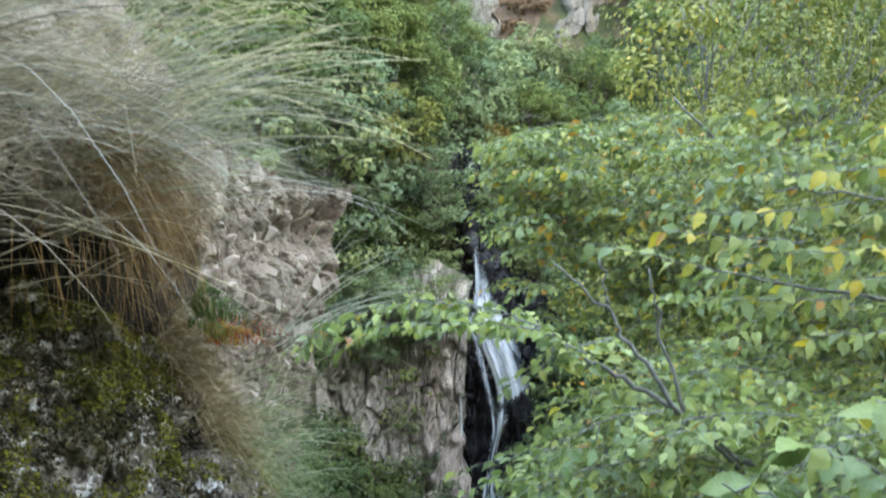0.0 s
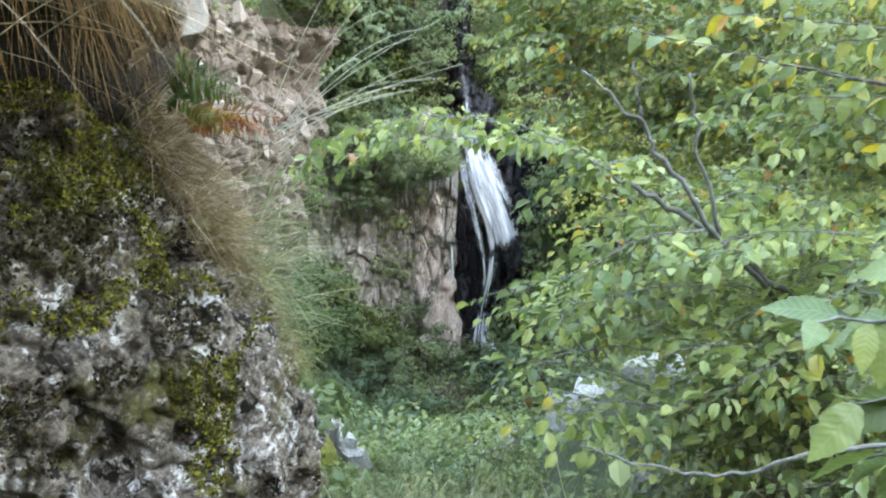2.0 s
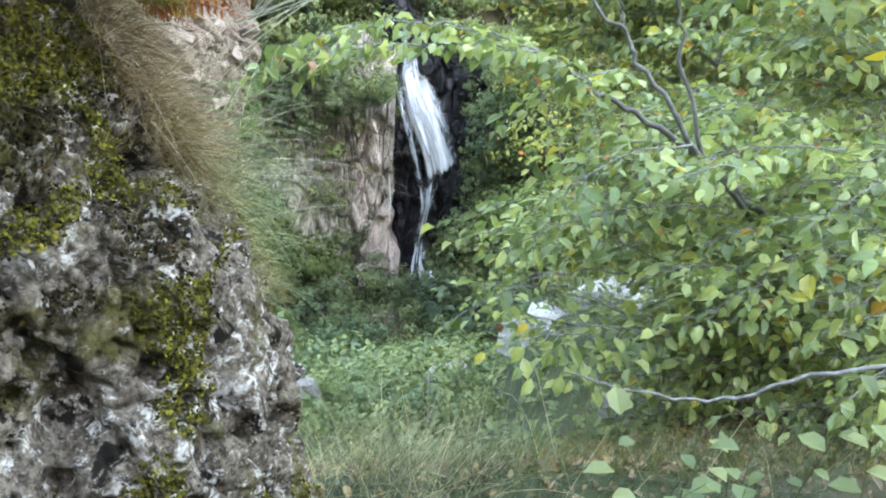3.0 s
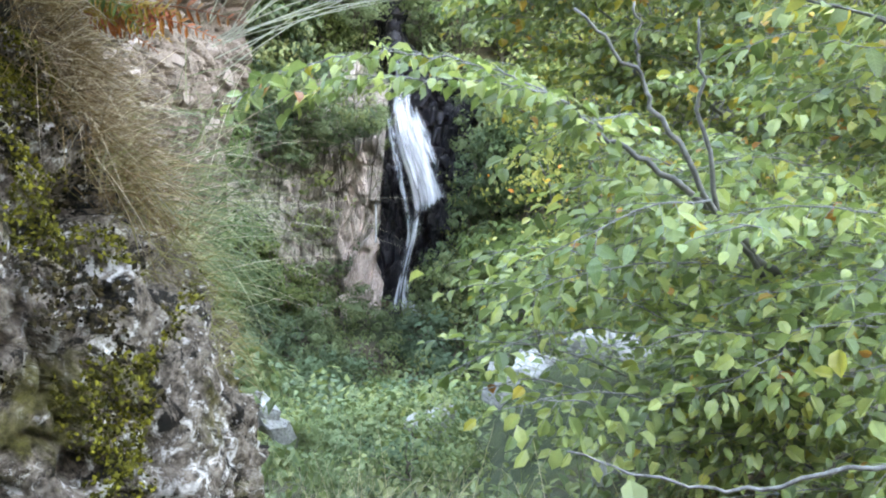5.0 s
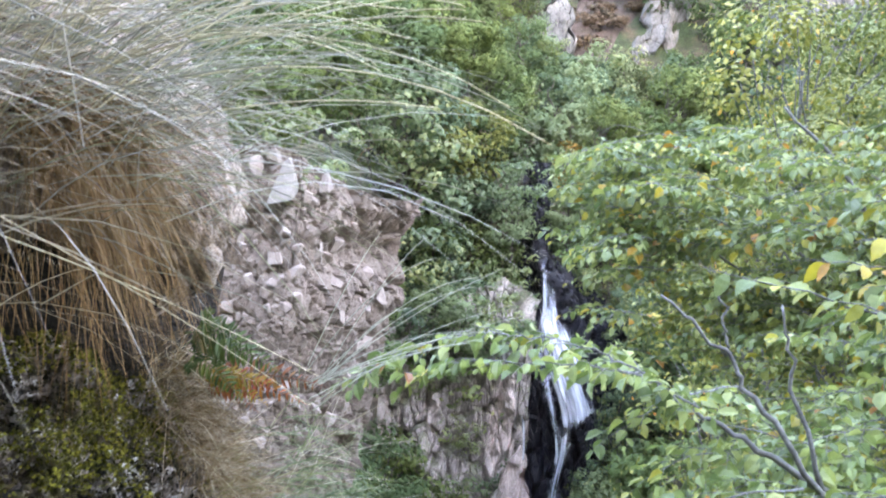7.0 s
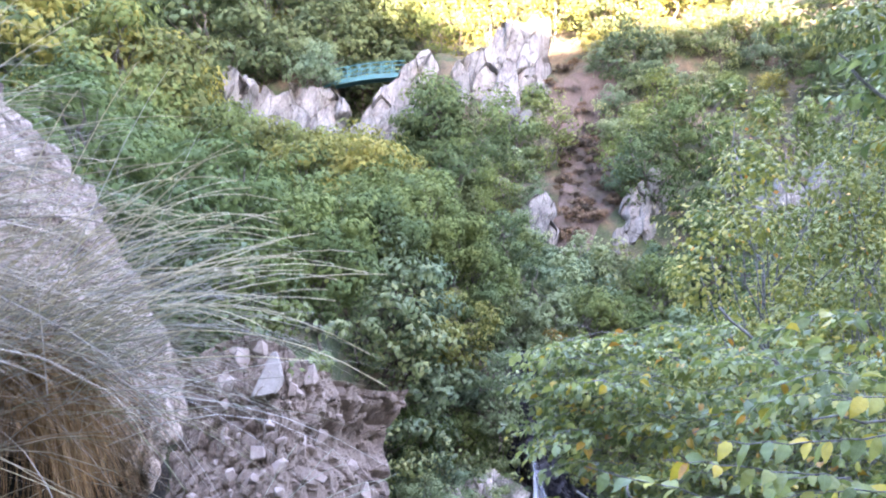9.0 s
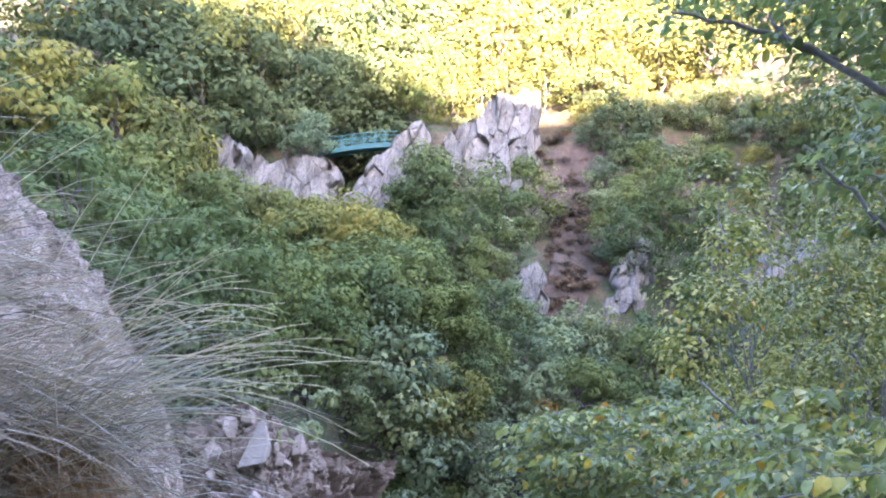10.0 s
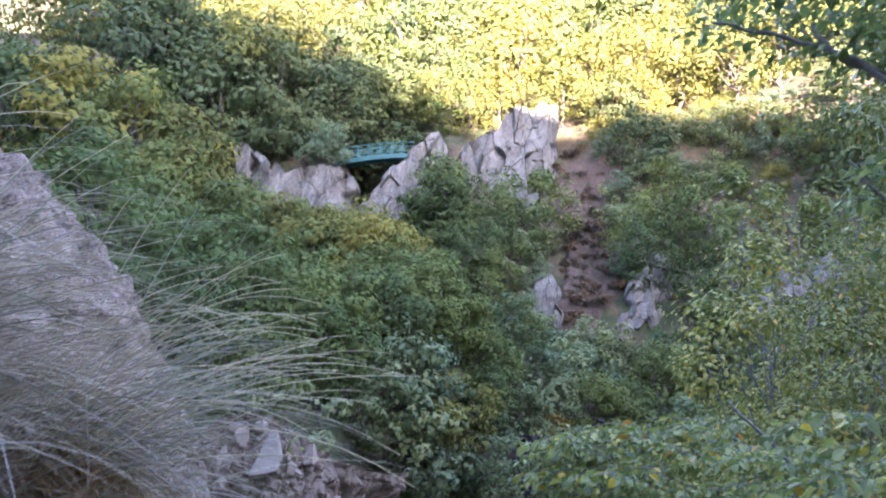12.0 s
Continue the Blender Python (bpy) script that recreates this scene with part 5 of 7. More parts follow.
for x, z, k, g in ((-2.6, -12.4, "willow", 0.40), (-0.9, -11.2, "willow", 0.38), (-3.8, -13.0, "shrub", 0.55), (-1.4, -15.4, "shrub", 0.5), (0.1, -10.6, "willow", 0.32), (-4.6, -11.0, "willow", 0.4)):
    copy_thing(protos[k], pose(x, 37.9, z, 12, 0, 50 * x) @ Matrix.Diagonal((g, g, g, 1)))
for x, z, g in ((4.9, -12.2, 0.42), (5.9, -13.4, 0.50), (4.9, -15.0, 0.46), (4.0, -17.0, 0.42), (5.1, -18.0, 0.52), (3.3, -19.2, 0.40), (6.6, -16.8, 0.6), (5.6, -11.0, 0.4)):
    copy_thing(protos["willow"], pose(x, 36.2, z, 8, 0, 85 * x) @ Matrix.Diagonal((g, g, g, 1)))
r = np.random.default_rng(61)
for k in range(120):
    y = r.uniform(59.5, 79)
    put("bracken", np.interp(y, SCREE_Y, SCREE_A) + r.uniform(0, 1) * (np.interp(y, SCREE_Y, SCREE_B) - np.interp(y, SCREE_Y, SCREE_A)), y, r.uniform(0.5, 1.1), sink=-0.1)
for x, y, k, g in ((17, 50, "ash", 0.85), (20, 51.5, "oak", 0.9), (15.2, 50.5, "willow", 1.0), (9.2, 59.0, "willow", 0.6), (5.4, 58.6, "willow", 0.5), (1.6, 58.8, "willow", 0.5), (4.6, 61.8, "bracken", 1.4), (0.2, 60.2, "willow", 0.8)):
    put(k, x, y, g)
r = np.random.default_rng(62)
for k in range(46):                                        # bushes on the steep slope below the path, their tops level with its edge
    y = 4.2 + 11 * r.uniform(0, 1) ** 1.3
    x = y * r.uniform(-0.17, 0.12)
    if x < -0.07 * y and y < 6.8:
        continue
    top = -0.19 - (y - 0.3) * (r.uniform(0.605, 0.68) + 0.25 * max(0, x / y - 0.05))
    g = (top - foot(x, y)) / 2.7
    if g > 0.06:
        put(("willow", "shrub")[k % 3 == 0], x, y, g * 0.58 if k % 3 else g, sink=0.05)
for x, y, g in ((-6.8, 30.5, 0.45), (-6.6, 32.5, 0.5), (-7.4, 34.0, 0.55), (-6.4, 36.0, 0.5), (-7.0, 29.4, 0.4)):
    put("ash", x, y, g, sink=0.2)
# dark crowns added to stand in for shaded gaps in the sunlit wood
for x, y, g in ((-8.0, 93, 1.3), (-5.4, 98, 1.4), (3.2, 94, 1.2), (12.5, 96, 1.3), (-20.0, 98, 1.5), (-13, 103, 1.5), (20, 93, 1.2), (7.5, 104, 1.4), (-1.0, 108, 1.5)):
    put("yew", x, y, g)
r = np.random.default_rng(67)
for x in list(np.arange(-1.5, 2.0, 1.15)) + list(np.arange(5.0, 12.5, 1.15)):
    put(("shrub", "willow")[int(r.integers(2))], x + r.uniform(-0.4, 0.4), 57.6 + r.uniform(-0.8, 0.8), r.uniform(0.45, 0.75), sink=0.1)
put("birch", 4.1, 14.5, 1.2, 20)
for x, y, k, g in ((12, 47, "oak", 0.75), (16, 47.5, "ash", 0.8), (19.5, 48, "oak", 0.9), (14, 45, "willow", 1.0), (22, 49, "oak", 1.0), (10.2, 47.5, "willow", 1.0), (10.0, 58.2, "willow", 0.6), (4.8, 57.0, "willow", 0.9), (6.6, 56.5, "shrub", 1.5), (-0.4, 57.5, "willow", 0.8), (0.9, 58.5, "willow", 0.7), (3.9, 58.8, "shrub", 1.1), (6.2, 58.4, "shrub", 0.9), (2.4, 57.6, "shrub", 1.0), (24.5, 51, "ash", 1.1)):
    put(k, x, y, g)
for x, y, g, a in ((5.0, 13.4, 1.0, 75), (6.9, 13.0, 1.05, 165), (9.4, 14.6, 1.1, 30), (7.2, 17.2, 1.15, 250), (5.4, 17.6, 1.05, 111)):
    put("birch", x, y, g, a)
put("birch", 6.2, 15.6, 1.36, 140)
put("birch", 8.0, 14.6, 1.42, 260)
put("birch", 9.8, 17.0, 1.5, 80)
put("birch", 6.6, 20.0, 1.1, 310)
for k in range(54):
    y = rng.uniform(4.2, 13)
    a = rng.uniform(-0.5, 0.45)
    if -0.2 < a < 0.06 and y < 15:
        a += 0.27
    if 0.1 < a < 0.36 and y < 7.5:
        continue
    put("herb", a * y, y, rng.uniform(0.55, 1.2), sink=0.05)
TALL = {"tall_ash": 9.3, "tall_chestnut": 8.8, "ash": 9.3, "oak": 7.4, "chestnut": 7.8, "willow": 5.0, "shrub": 2.8, "yew": 8.3}


def crown_at(kind, x, y, top, slim=1.0):
    """A tree on the slope whose crown ends at the given height."""
    m = (top - foot(x, y)) / TALL[kind]
    return copy_thing(protos[kind], pose(x, y, foot(x, y) - 0.2, 0, 0, (x * 77) % 360) @ Matrix.Diagonal((m * slim, m * slim, m, 1)))


for x, y, top, kind in ((-22.6, 68.5, 12.2, "ash"), (-20.2, 69.5, 13.2, "tall_chestnut"), (-17.6, 68.5, 14.4, "ash"), (-15.2, 69.0, 14.2, "tall_chestnut"), (-12.6, 68.0, 13.6, "tall_chestnut"), (-10.2, 67.5, 12.9, "ash"), (-25.0, 67.0, 11.4, "tall_chestnut"), (-8.0, 66.0, 11.4, "tall_chestnut"),
                        (-37.0, 58.0, 23.6, "ash"), (-33.0, 59.5, 23.0, "chestnut"), (-29.0, 58.0, 21.8, "ash"), (-26.0, 60.0, 19.6, "chestnut"), (-25.0, 58.5, 16.8, "ash"), (-20.8, 58.0, 11.4, "chestnut"), (-30.0, 54.0, 16.0, "ash"), (-25.0, 54.0, 14.4, "oak"),
                        (-18.0, 56.0, 13.2, "ash"), (-14.6, 52.5, 11.4, "chestnut"), (-11.4, 51.5, 10.6, "chestnut"), (-8.6, 50.5, 9.8, "chestnut"), (-6.4, 50.0, 8.4, "chestnut"), (-4.6, 50.0, 7.0, "ash"), (-3.0, 49.5, 4.8, "ash"), (-7.4, 75.5, 20.4, "ash"), (-6.8, 74.5, 18.6, "oak")):
    crown_at(kind, x, y, top, 0.9)
for k, (x, y) in enumerate(itertools.product((-6.4, -5.8, -5.2, -4.6), (27.4, 28.4, 29.4, 30.4))):
    put("shrub" if k % 3 else "willow", x + 0.3 * math.sin(3.1 * k), y, 0.75 if k % 3 else 0.5, 40 * k, 0.1)
for x, y, k, g in ((-5.4, 41.0, "shrub", 1.9), (-4.6, 42.0, "willow", 0.9), (-5.8, 41.8, "ash", 0.62), (-6.4, 43.6, "oak", 0.7), (-4.7, 41.3, "shrub", 1.7), (-5.0, 43.0, "ash", 0.62), (-6.6, 46.0, "ash", 0.7), (-4.4, 41.2, "willow", 0.8), (-5.6, 40.6, "shrub", 1.8),
                   (-1.2, 66.0, "oak", 0.7), (0.4, 65.0, "shrub", 1.5), (-0.6, 64.0, "ash", 0.5), (1.3, 64.0, "willow", 0.6), (-2.4, 65.0, "oak", 0.6), (0.6, 67.5, "oak", 0.7)):
    put(k, x, y, g, sink=0.2)
for x, y, top, kind in ((12.5, 74.5, 18.6, "ash"), (15.5, 74, 19.6, "tall_chestnut"), (18.5, 73, 20.4, "ash"), (21.5, 72, 20.0, "tall_chestnut"), (24.5, 71, 20.6, "ash"), (13.5, 70, 15.4, "tall_chestnut"), (16.5, 69, 15.8, "ash"), (19.5, 68, 16.0, "tall_chestnut"), (22.5, 66, 15.6, "ash"), (11.6, 76.5, 20.6, "tall_chestnut"), (26.0, 74.0, 23.0, "tall_chestnut"), (17.0, 76.5, 21.6, "tall_chestnut"), (21.0, 76.5, 22.6, "ash")):
    crown_at(kind, x, y, top, 1.1)
for x in np.arange(7.5, 25, 1.3):
    put("tall_chestnut" if int(x) % 3 else "willow", x, 80.0 - 0.12 * (x - 7) + 0.8 * math.sin(7 * x), 0.36 if int(x) % 3 else 0.55, 50 * x, 1.2)
    put("shrub" if int(x) % 2 else "willow", x + 0.3, 75.3 + 0.8 * math.sin(4 * x), 1.2 if int(x) % 2 else 0.65, 70 * x, 0.2)
    put("shrub", x + 0.6, 77.6 - 0.1 * (x - 7) + 0.7 * math.sin(5 * x), 1.15, 90 * x, 0.2)
# the wood above, up to the skyline
kinds = ["tall_chestnut", "tall_ash", "tall_chestnut", "tall_chestnut", "tall_ash"]
r = np.random.default_rng(77)
for row, y in enumerate((87, 95, 104, 114, 126)):
    for x in np.arange(-56, 58, 9.0):
        xx, yy = x + r.uniform(-2.4, 2.4) + 4.5 * (row % 2), y + r.uniform(-2.5, 2.5)
        if yy < 90 and -19 < xx < -7:
            continue
        put(kinds[int(r.integers(5))], xx, yy, r.uniform(1.35, 1.9), sink=0.5)
for x, y, g in ((-19.5, 86.5, 1.0), (-16.0, 87.5, 1.1), (-12.8, 88.0, 1.15), (-9.4, 87.0, 1.0), (-22.5, 87.0, 1.1), (-14.4, 92, 1.2), (-18.5, 92.5, 1.2), (-7.4, 83.0, 0.55)):
    put("yew" if x < -12 else "ash", x, y, g)
put("ash", -11.5, 92.0, 1.3)
for x, y, k, g in ((-27.6, 81.2, "yew", 0.8), (-24.6, 81.4, "yew", 0.7), (-22.6, 82.0, "yew", 0.75), (-29.5, 78.5, "yew", 0.9), (-18.6, 84.5, "yew", 0.9), (-15.4, 90.0, "yew", 1.0), (-12.0, 90.5, "yew", 1.0), (-8.8, 89.0, "yew", 1.0), (-17.8, 89.5, "yew", 1.1), (-6.2, 86.0, "yew", 0.8)):
    put(k, x, y, g)
for x, y, g in ((-5.6, 83.0, 0.75), (-2.4, 83.6, 0.8), (0.8, 83.0, 0.7), (4.0, 82.6, 0.75), (7.6, 81.0, 0.6), (-8.6, 85.0, 0.8), (11.5, 78.5, 0.7), (16.5, 80.5, 0.9)):
    put("tall_chestnut", x, y, g)
put("ash", -5.0, 86.0, 0.9)
put("chestnut", 6.5, 84.5, 1.0)
put("chestnut", 12.0, 82.0, 1.1)
put("yew", 9.0, 80.0, 0.7)
for x, y, k, g in ((10, 62.5, "ash", 0.7), (12.5, 61, "oak", 0.7), (15, 60, "ash", 0.8), (10.5, 57, "oak", 0.6), (13, 54, "ash", 0.7), (17, 56, "oak", 0.8), (9.6, 70, "willow", 1.0), (8.8, 65.5, "willow", 0.8),
                   (12.6, 67, "oak", 0.9), (0.2, 70.0, "oak", 0.6), (3.0, 57.0, "willow", 0.6),
                   (-5.0, 72.5, "oak", 0.7), (-8.2, 71.0, "ash", 0.6)):
    put(k, x, y, g)
for row, y in enumerate(np.arange(64, 86, 8)):
    for x in list(np.arange(-52, -34, 8)) + list(np.arange(30, 54, 8)):
        put(("yew" if x < 0 else ["yew", "tall_ash", "tall_ash"][int(r.integers(3))]), x + r.uniform(-2, 2), y + r.uniform(-2, 2), r.uniform(1.2, 1.6), sink=0.5)
for y in (140,):
    for x in np.arange(-90, 100, 12.5 + (y - 140) * 0.06):
        put(("far_oak", "far_chestnut")[int(r.integers(2))], x + r.uniform(-3, 3), y + r.uniform(-4, 4), r.uniform(1.6, 2.3), sink=0.6)
for ob in list(protos.values()) + [fir]:
    ob.location = (rng.uniform(-40, -30), rng.uniform(86, 120), 0)
    ob.location.z = foot(ob.location.x, ob.location.y) - 0.3


# ---------------------------------------------------------------- the rocks beside the path
WALL_Z = [-1.3, -0.46, -0.40, -0.345, -0.27, -0.10, 0.03, 0.15, 0.34, 0.55, 0.72, 0.92, 1.15]
WALL_X = [-1.55, -1.40, -1.08, -0.78, -0.66, -0.65, -0.70, -0.775, -0.875, -1.035, -1.225, -1.57, -2.25]


def round_turn(u, first, last):
    """Angles round a rock: most of the sheet on the side that faces the path, the rest closes it behind."""
    return np.interp(u, [0, 0.84, 1], [first, last, first + 2 * np.pi])


def wall_sheet(u, v):
    z = -1.3 + 2.45 * v
    turn = round_turn(u, 0.05, 2.65)
    a = 0.95 * np.sqrt(np.clip((1.16 - z) / 0.36, 0, 1))
    b = 0.14 + 0.62 * smooth(-0.30, 0.02, z) * smooth(1.25, 0.5, z)
    push = 0.8 * smooth(-0.10, -0.30, z) * (1 - np.sin(turn) ** 8) * (turn < 1.57)
    return np.stack([np.interp(z, WALL_Z, WALL_X) - a * (1 - np.sin(turn)) - 0.36 * push, 1.95 - b * np.cos(turn) + push, z], -1)


rock_wall, wall_pts = crust("rock_wall", wall_sheet, 216, 210, M_WALLROCK, "overhanging grey rough rock face above the mossy boulder", "rock", 71, (0.05, 0.030, 0.026), 0.003, 0.05)

# unseen lump added to stop light leaking in behind the overhang
lump("rock_core", (-2.25, 2.75, -0.6), (0.8, 0.5, 1.15), 74, M_WALLROCK, "unseen rock mass added behind the overhang to block light", "rock", rough=0.1)

# added dark lumps that stand in for shade under the overhang
lump("damp_earth", (-1.10, 2.04, -0.35), (0.36, 0.20, 0.21), 76, M_HOLLOW_SHADE, "near-black lump that stands in for shade in the hollow under the rock", "earth", rough=0.15)
lump("damp_earth", (-1.24, 2.28, -0.40), (0.43, 0.34, 0.42), 75, M_HOLLOW_SHADE, "near-black lump that stands in for shade in the hollow under the rock", "earth", rough=0.2)

LOW_Z = [-2.1, -1.5, -1.15, -0.89, -0.71, -0.57, -0.44, -0.36, -0.32, -0.29]
LOW_X = [-0.36, -0.41, -0.43, -0.52, -0.63, -0.735, -0.83, -0.93, -1.08, -1.4]


def low_sheet(u, v):
    z = -2.1 + 1.81 * v
    turn = round_turn(u, -0.1, 2.5)
    b = 0.28 + 0.34 * smooth(-0.2, -0.8, z) + 0.10 * smooth(-1.0, -1.8, z)
    b = b * np.sqrt(np.clip((-0.285 - z) / 0.06, 0, 1))
    return np.stack([np.interp(z, LOW_Z, LOW_X) - 0.95 * np.sqrt(np.clip((-0.285 - z) / 0.06, 0, 1)) * (1 - np.sin(turn)), 1.88 - b * np.cos(turn), z], -1)


def low_holes(p):
    out = 0
    for x, z, a, d in ((-0.62, -0.69, 0.045, 0.15), (-0.72, -1.05, 0.05, 0.09), (-0.53, -0.83, 0.025, 0.05), (-0.69, -0.57, 0.03, 0.04), (-0.50, -0.86, 0.022, 0.04), (-0.75, -0.90, 0.025, 0.04), (-0.75, -1.25, 0.05, 0.05)):
        out = out - d * np.exp(-(((p[:, 0] - x) / a) ** 2 + ((p[:, 2] - z) / (a * 1.1)) ** 2))
    return out


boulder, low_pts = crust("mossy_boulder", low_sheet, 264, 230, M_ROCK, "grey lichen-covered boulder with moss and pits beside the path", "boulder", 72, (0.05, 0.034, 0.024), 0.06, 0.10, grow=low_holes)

# cushions of moss: patches on the boulder's upper part and one streak down its side
r = np.random.default_rng(73)
flat = low_pts[:int(0.84 * len(low_pts))].reshape(-1, 3)
low = smooth(-0.60, -0.95, flat[:, 2])
behind = np.interp(flat[:, 2], LOW_Z, LOW_X) - flat[:, 0]                     # how far back from the boulder's edge
ridge = smooth(0.16, 0.03, behind) * smooth(-0.80, -0.64, flat[:, 2])
patch = fbm(flat / 0.15 + 3.3, 4, 91) - 0.16 * low + 0.15 * ridge - 0.07 * smooth(0.16, 0.30, behind) * smooth(-0.7, -0.5, flat[:, 2])
for x, z, a, b in ((-0.74, -0.47, 0.06, 0.05), (-0.62, -0.61, 0.035, 0.07), (-0.74, -0.70, 0.06, 0.045), (-0.66, -0.72, 0.05, 0.03), (-0.84, -0.52, 0.06, 0.05), (-0.78, -0.75, 0.05, 0.04)):
    patch += 0.16 * np.exp(-(((flat[:, 0] - x) / a) ** 2 + ((flat[:, 2] - z) / b) ** 2))
band = 0.36 * np.exp(-(((flat[:, 0] + 0.575 - 0.10 * (flat[:, 2] + 1.0)) / 0.06) ** 2)) * smooth(-0.86, -0.93, flat[:, 2])
pick = np.nonzero(r.uniform(0, 1, len(flat)) < 0.85 * smooth(0.560, 0.585, patch + band))[0]


def cushion(pick, each, size):
    at = np.repeat(flat[pick], each, 0) + r.normal(0, 0.005, (len(pick) * each, 3)) + np.array([0.2, -0.6, 0.5]) * r.uniform(0, 0.008, (len(pick) * each, 1))
    s = Soup()
    s.many(cards(at, np.array([0.2, -0.6, 0.6]) + r.normal(0, 0.7, (len(at), 3)), r.uniform(*size, len(at)), r), [[0, 1, 2], [0, 2, 3]])
    return s


s = cushion(pick, 6, (0.005, 0.011))
M_MOSS = leaf_material("moss", [(0, (0.018, 0.017, 0.004)), (0.5, (0.056, 0.052, 0.009)), (1, (0.185, 0.165, 0.024))], mottle=14, through_light=0.12, rough=0.85, gloss=0.1)
# dead moss, denser upwards; its black also paints the overhang's shade
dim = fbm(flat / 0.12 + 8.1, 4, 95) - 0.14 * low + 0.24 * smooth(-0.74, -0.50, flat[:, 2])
moss_shade = cushion(np.nonzero(r.uniform(0, 1, len(flat)) < 0.7 * smooth(0.535, 0.56, dim) * (patch + band < 0.585))[0], 4, (0.006, 0.014))
M_MOSS_SHADE = leaf_material("dead_moss", [(0, (0.010, 0.008, 0.005)), (0.7, (0.030, 0.022, 0.011)), (1, (0.075, 0.055, 0.020))], mottle=14, through_light=0.05, rough=0.9, gloss=0.1)
part("dead_moss", moss_shade.mesh("dead_moss"), M_MOSS_SHADE, boulder, "blackish dead moss and soil that also paint the overhang's shade", kind="stuff")
part("moss", s.mesh("moss"), M_MOSS, boulder, "olive yellow moss cushions", kind="stuff")

# ---------------------------------------------------------------- grass tufts
def tuft(name, at, label, sets, seed):
    """sets: rows of part name, material, count, root spread, way, scatter, lengths, width, droop."""
    r = np.random.default_rng(seed)
    root = thing(name, at, label, "grass tuft")
    for pname, mat, n, spread, way, scatter, lengths, width, droop in sets:
        s = Soup()
        roots = np.asarray(at) + r.normal(0, 1, (n, 3)) * np.asarray(spread)
        blades(s, roots, np.asarray(way) + r.normal(0, 1, (n, 3)) * np.asarray(scatter), r.uniform(*lengths, n), width * r.uniform(0.6, 1.3, n), droop * r.uniform(0.5, 1.4, n), r)
        part(pname, s.mesh(pname), mat, root, kind="stuff")
    return root


hang = tuft("overhanging_grass", (-0.745, 1.58, 0.05), "big tuft of dry bleached grass hanging from the rock face", [
    ("blades", M_STRAW, 260, (0.09, 0.07, 0.07), (0.74, -0.06, 0.52), (0.30, 0.16, 0.28), (0.28, 0.68), 0.0024, 0.42),
    ("green_blades", M_PALEGRASS, 130, (0.09, 0.07, 0.06), (0.80, -0.10, 0.42), (0.30, 0.25, 0.22), (0.24, 0.52), 0.0022, 0.42),
    ("thatch", M_THATCH, 1500, (0.035, 0.04, 0.035), (0.34, -0.08, -0.16), (0.14, 0.10, 0.16), (0.08, 0.24), 0.0016, 0.80),
    ("side_thatch", M_THATCH, 500, (0.12, 0.05, 0.03), (0.10, -0.30, 0.0), (0.16, 0.10, 0.14), (0.06, 0.20), 0.0014, 0.85)], 81)
tuft("near_grass", (-1.04, 1.42, 0.20), "large tuft of bleached drooping grass on the rock beside the path", [
    ("blades", M_STRAW, 640, (0.12, 0.07, 0.17), (0.90, 0.06, 0.44), (0.26, 0.20, 0.22), (0.24, 0.58), 0.0026, 0.38),
    ("pale_blades", M_PALEGRASS, 120, (0.10, 0.07, 0.12), (0.90, 0.06, 0.44), (0.26, 0.20, 0.22), (0.26, 0.60), 0.0018, 0.38)], 88)
s = Soup()
r = np.random.default_rng(82)
for k in range(46):
    seed_stalk(s, np.array([-0.75, 1.56, 0.09]) + r.normal(0, 0.05, 3), (0.76 + r.normal(0, 0.22), 0.02 + r.normal(0.0, 0.10), 0.62 + r.normal(0, 0.22)), r.uniform(0.46, 0.77), r.uniform(0.16, 0.40), r, 0.0015)
for k in range(16):
    seed_stalk(s, np.array([-0.84, 1.52, 0.13]) + r.normal(0, 0.05, 3), (0.72 + r.normal(0, 0.2), 0.02 + r.normal(0.0, 0.10), 0.80 + r.normal(0, 0.25)), r.uniform(0.45, 0.72), r.uniform(0.25, 0.5), r, 0.0015)
for a, w, l in (((-0.74, 1.35, -0.05), (0.62, 0.12, -0.34), 0.46), ((-0.74, 1.35, -0.08), (0.62, 0.15, -0.24), 0.44)):
    seed_stalk(s, a, w, l, 0.08, r, 0.0007, 0.06)
for a, w, l in (((-0.85, 1.3, 0.42), (0.40, 0.1, 0.42), 0.40), ((-0.85, 1.3, 0.30), (0.50, 0.1, 0.22), 0.42), ((-0.85, 1.3, 0.45), (0.30, 0.1, 0.5), 0.32)):
    seed_stalk(s, a, w, l, 0.10, r, 0.0011, 0.35)
part("seed_stalks", s.mesh("seed_stalks"), M_STALK, hang, kind="stuff")
s = Soup()
n = 110
blades(s, np.stack([r.uniform(-0.95, -0.62, n), r.uniform(1.45, 1.75, n), r.uniform(-0.24, -0.06, n)], 1), np.array([0.12, -0.05, -1.0]) + r.normal(0, 0.16, (n, 3)), r.uniform(0.08, 0.24, n), np.full(n, 0.0014), r.uniform(0.0, 0.1, n), r)
part("hanging_roots", s.mesh("hanging_roots"), M_THATCH, hang, "thin pale roots that hang into the hollow", kind="stuff")
tuft("upper_grass", (-1.02, 1.42, 0.30), "second tuft of bleached grass higher on the rock face", [
    ("blades", M_STRAW, 60, (0.08, 0.06, 0.08), (0.85, -0.06, 0.30), (0.28, 0.22, 0.32), (0.35, 0.80), 0.0030, 0.38),
    ("thatch", M_THATCH, 160, (0.06, 0.05, 0.05), (0.20, -0.14, -0.06), (0.16, 0.12, 0.18), (0.08, 0.20), 0.0013, 0.8)], 87)

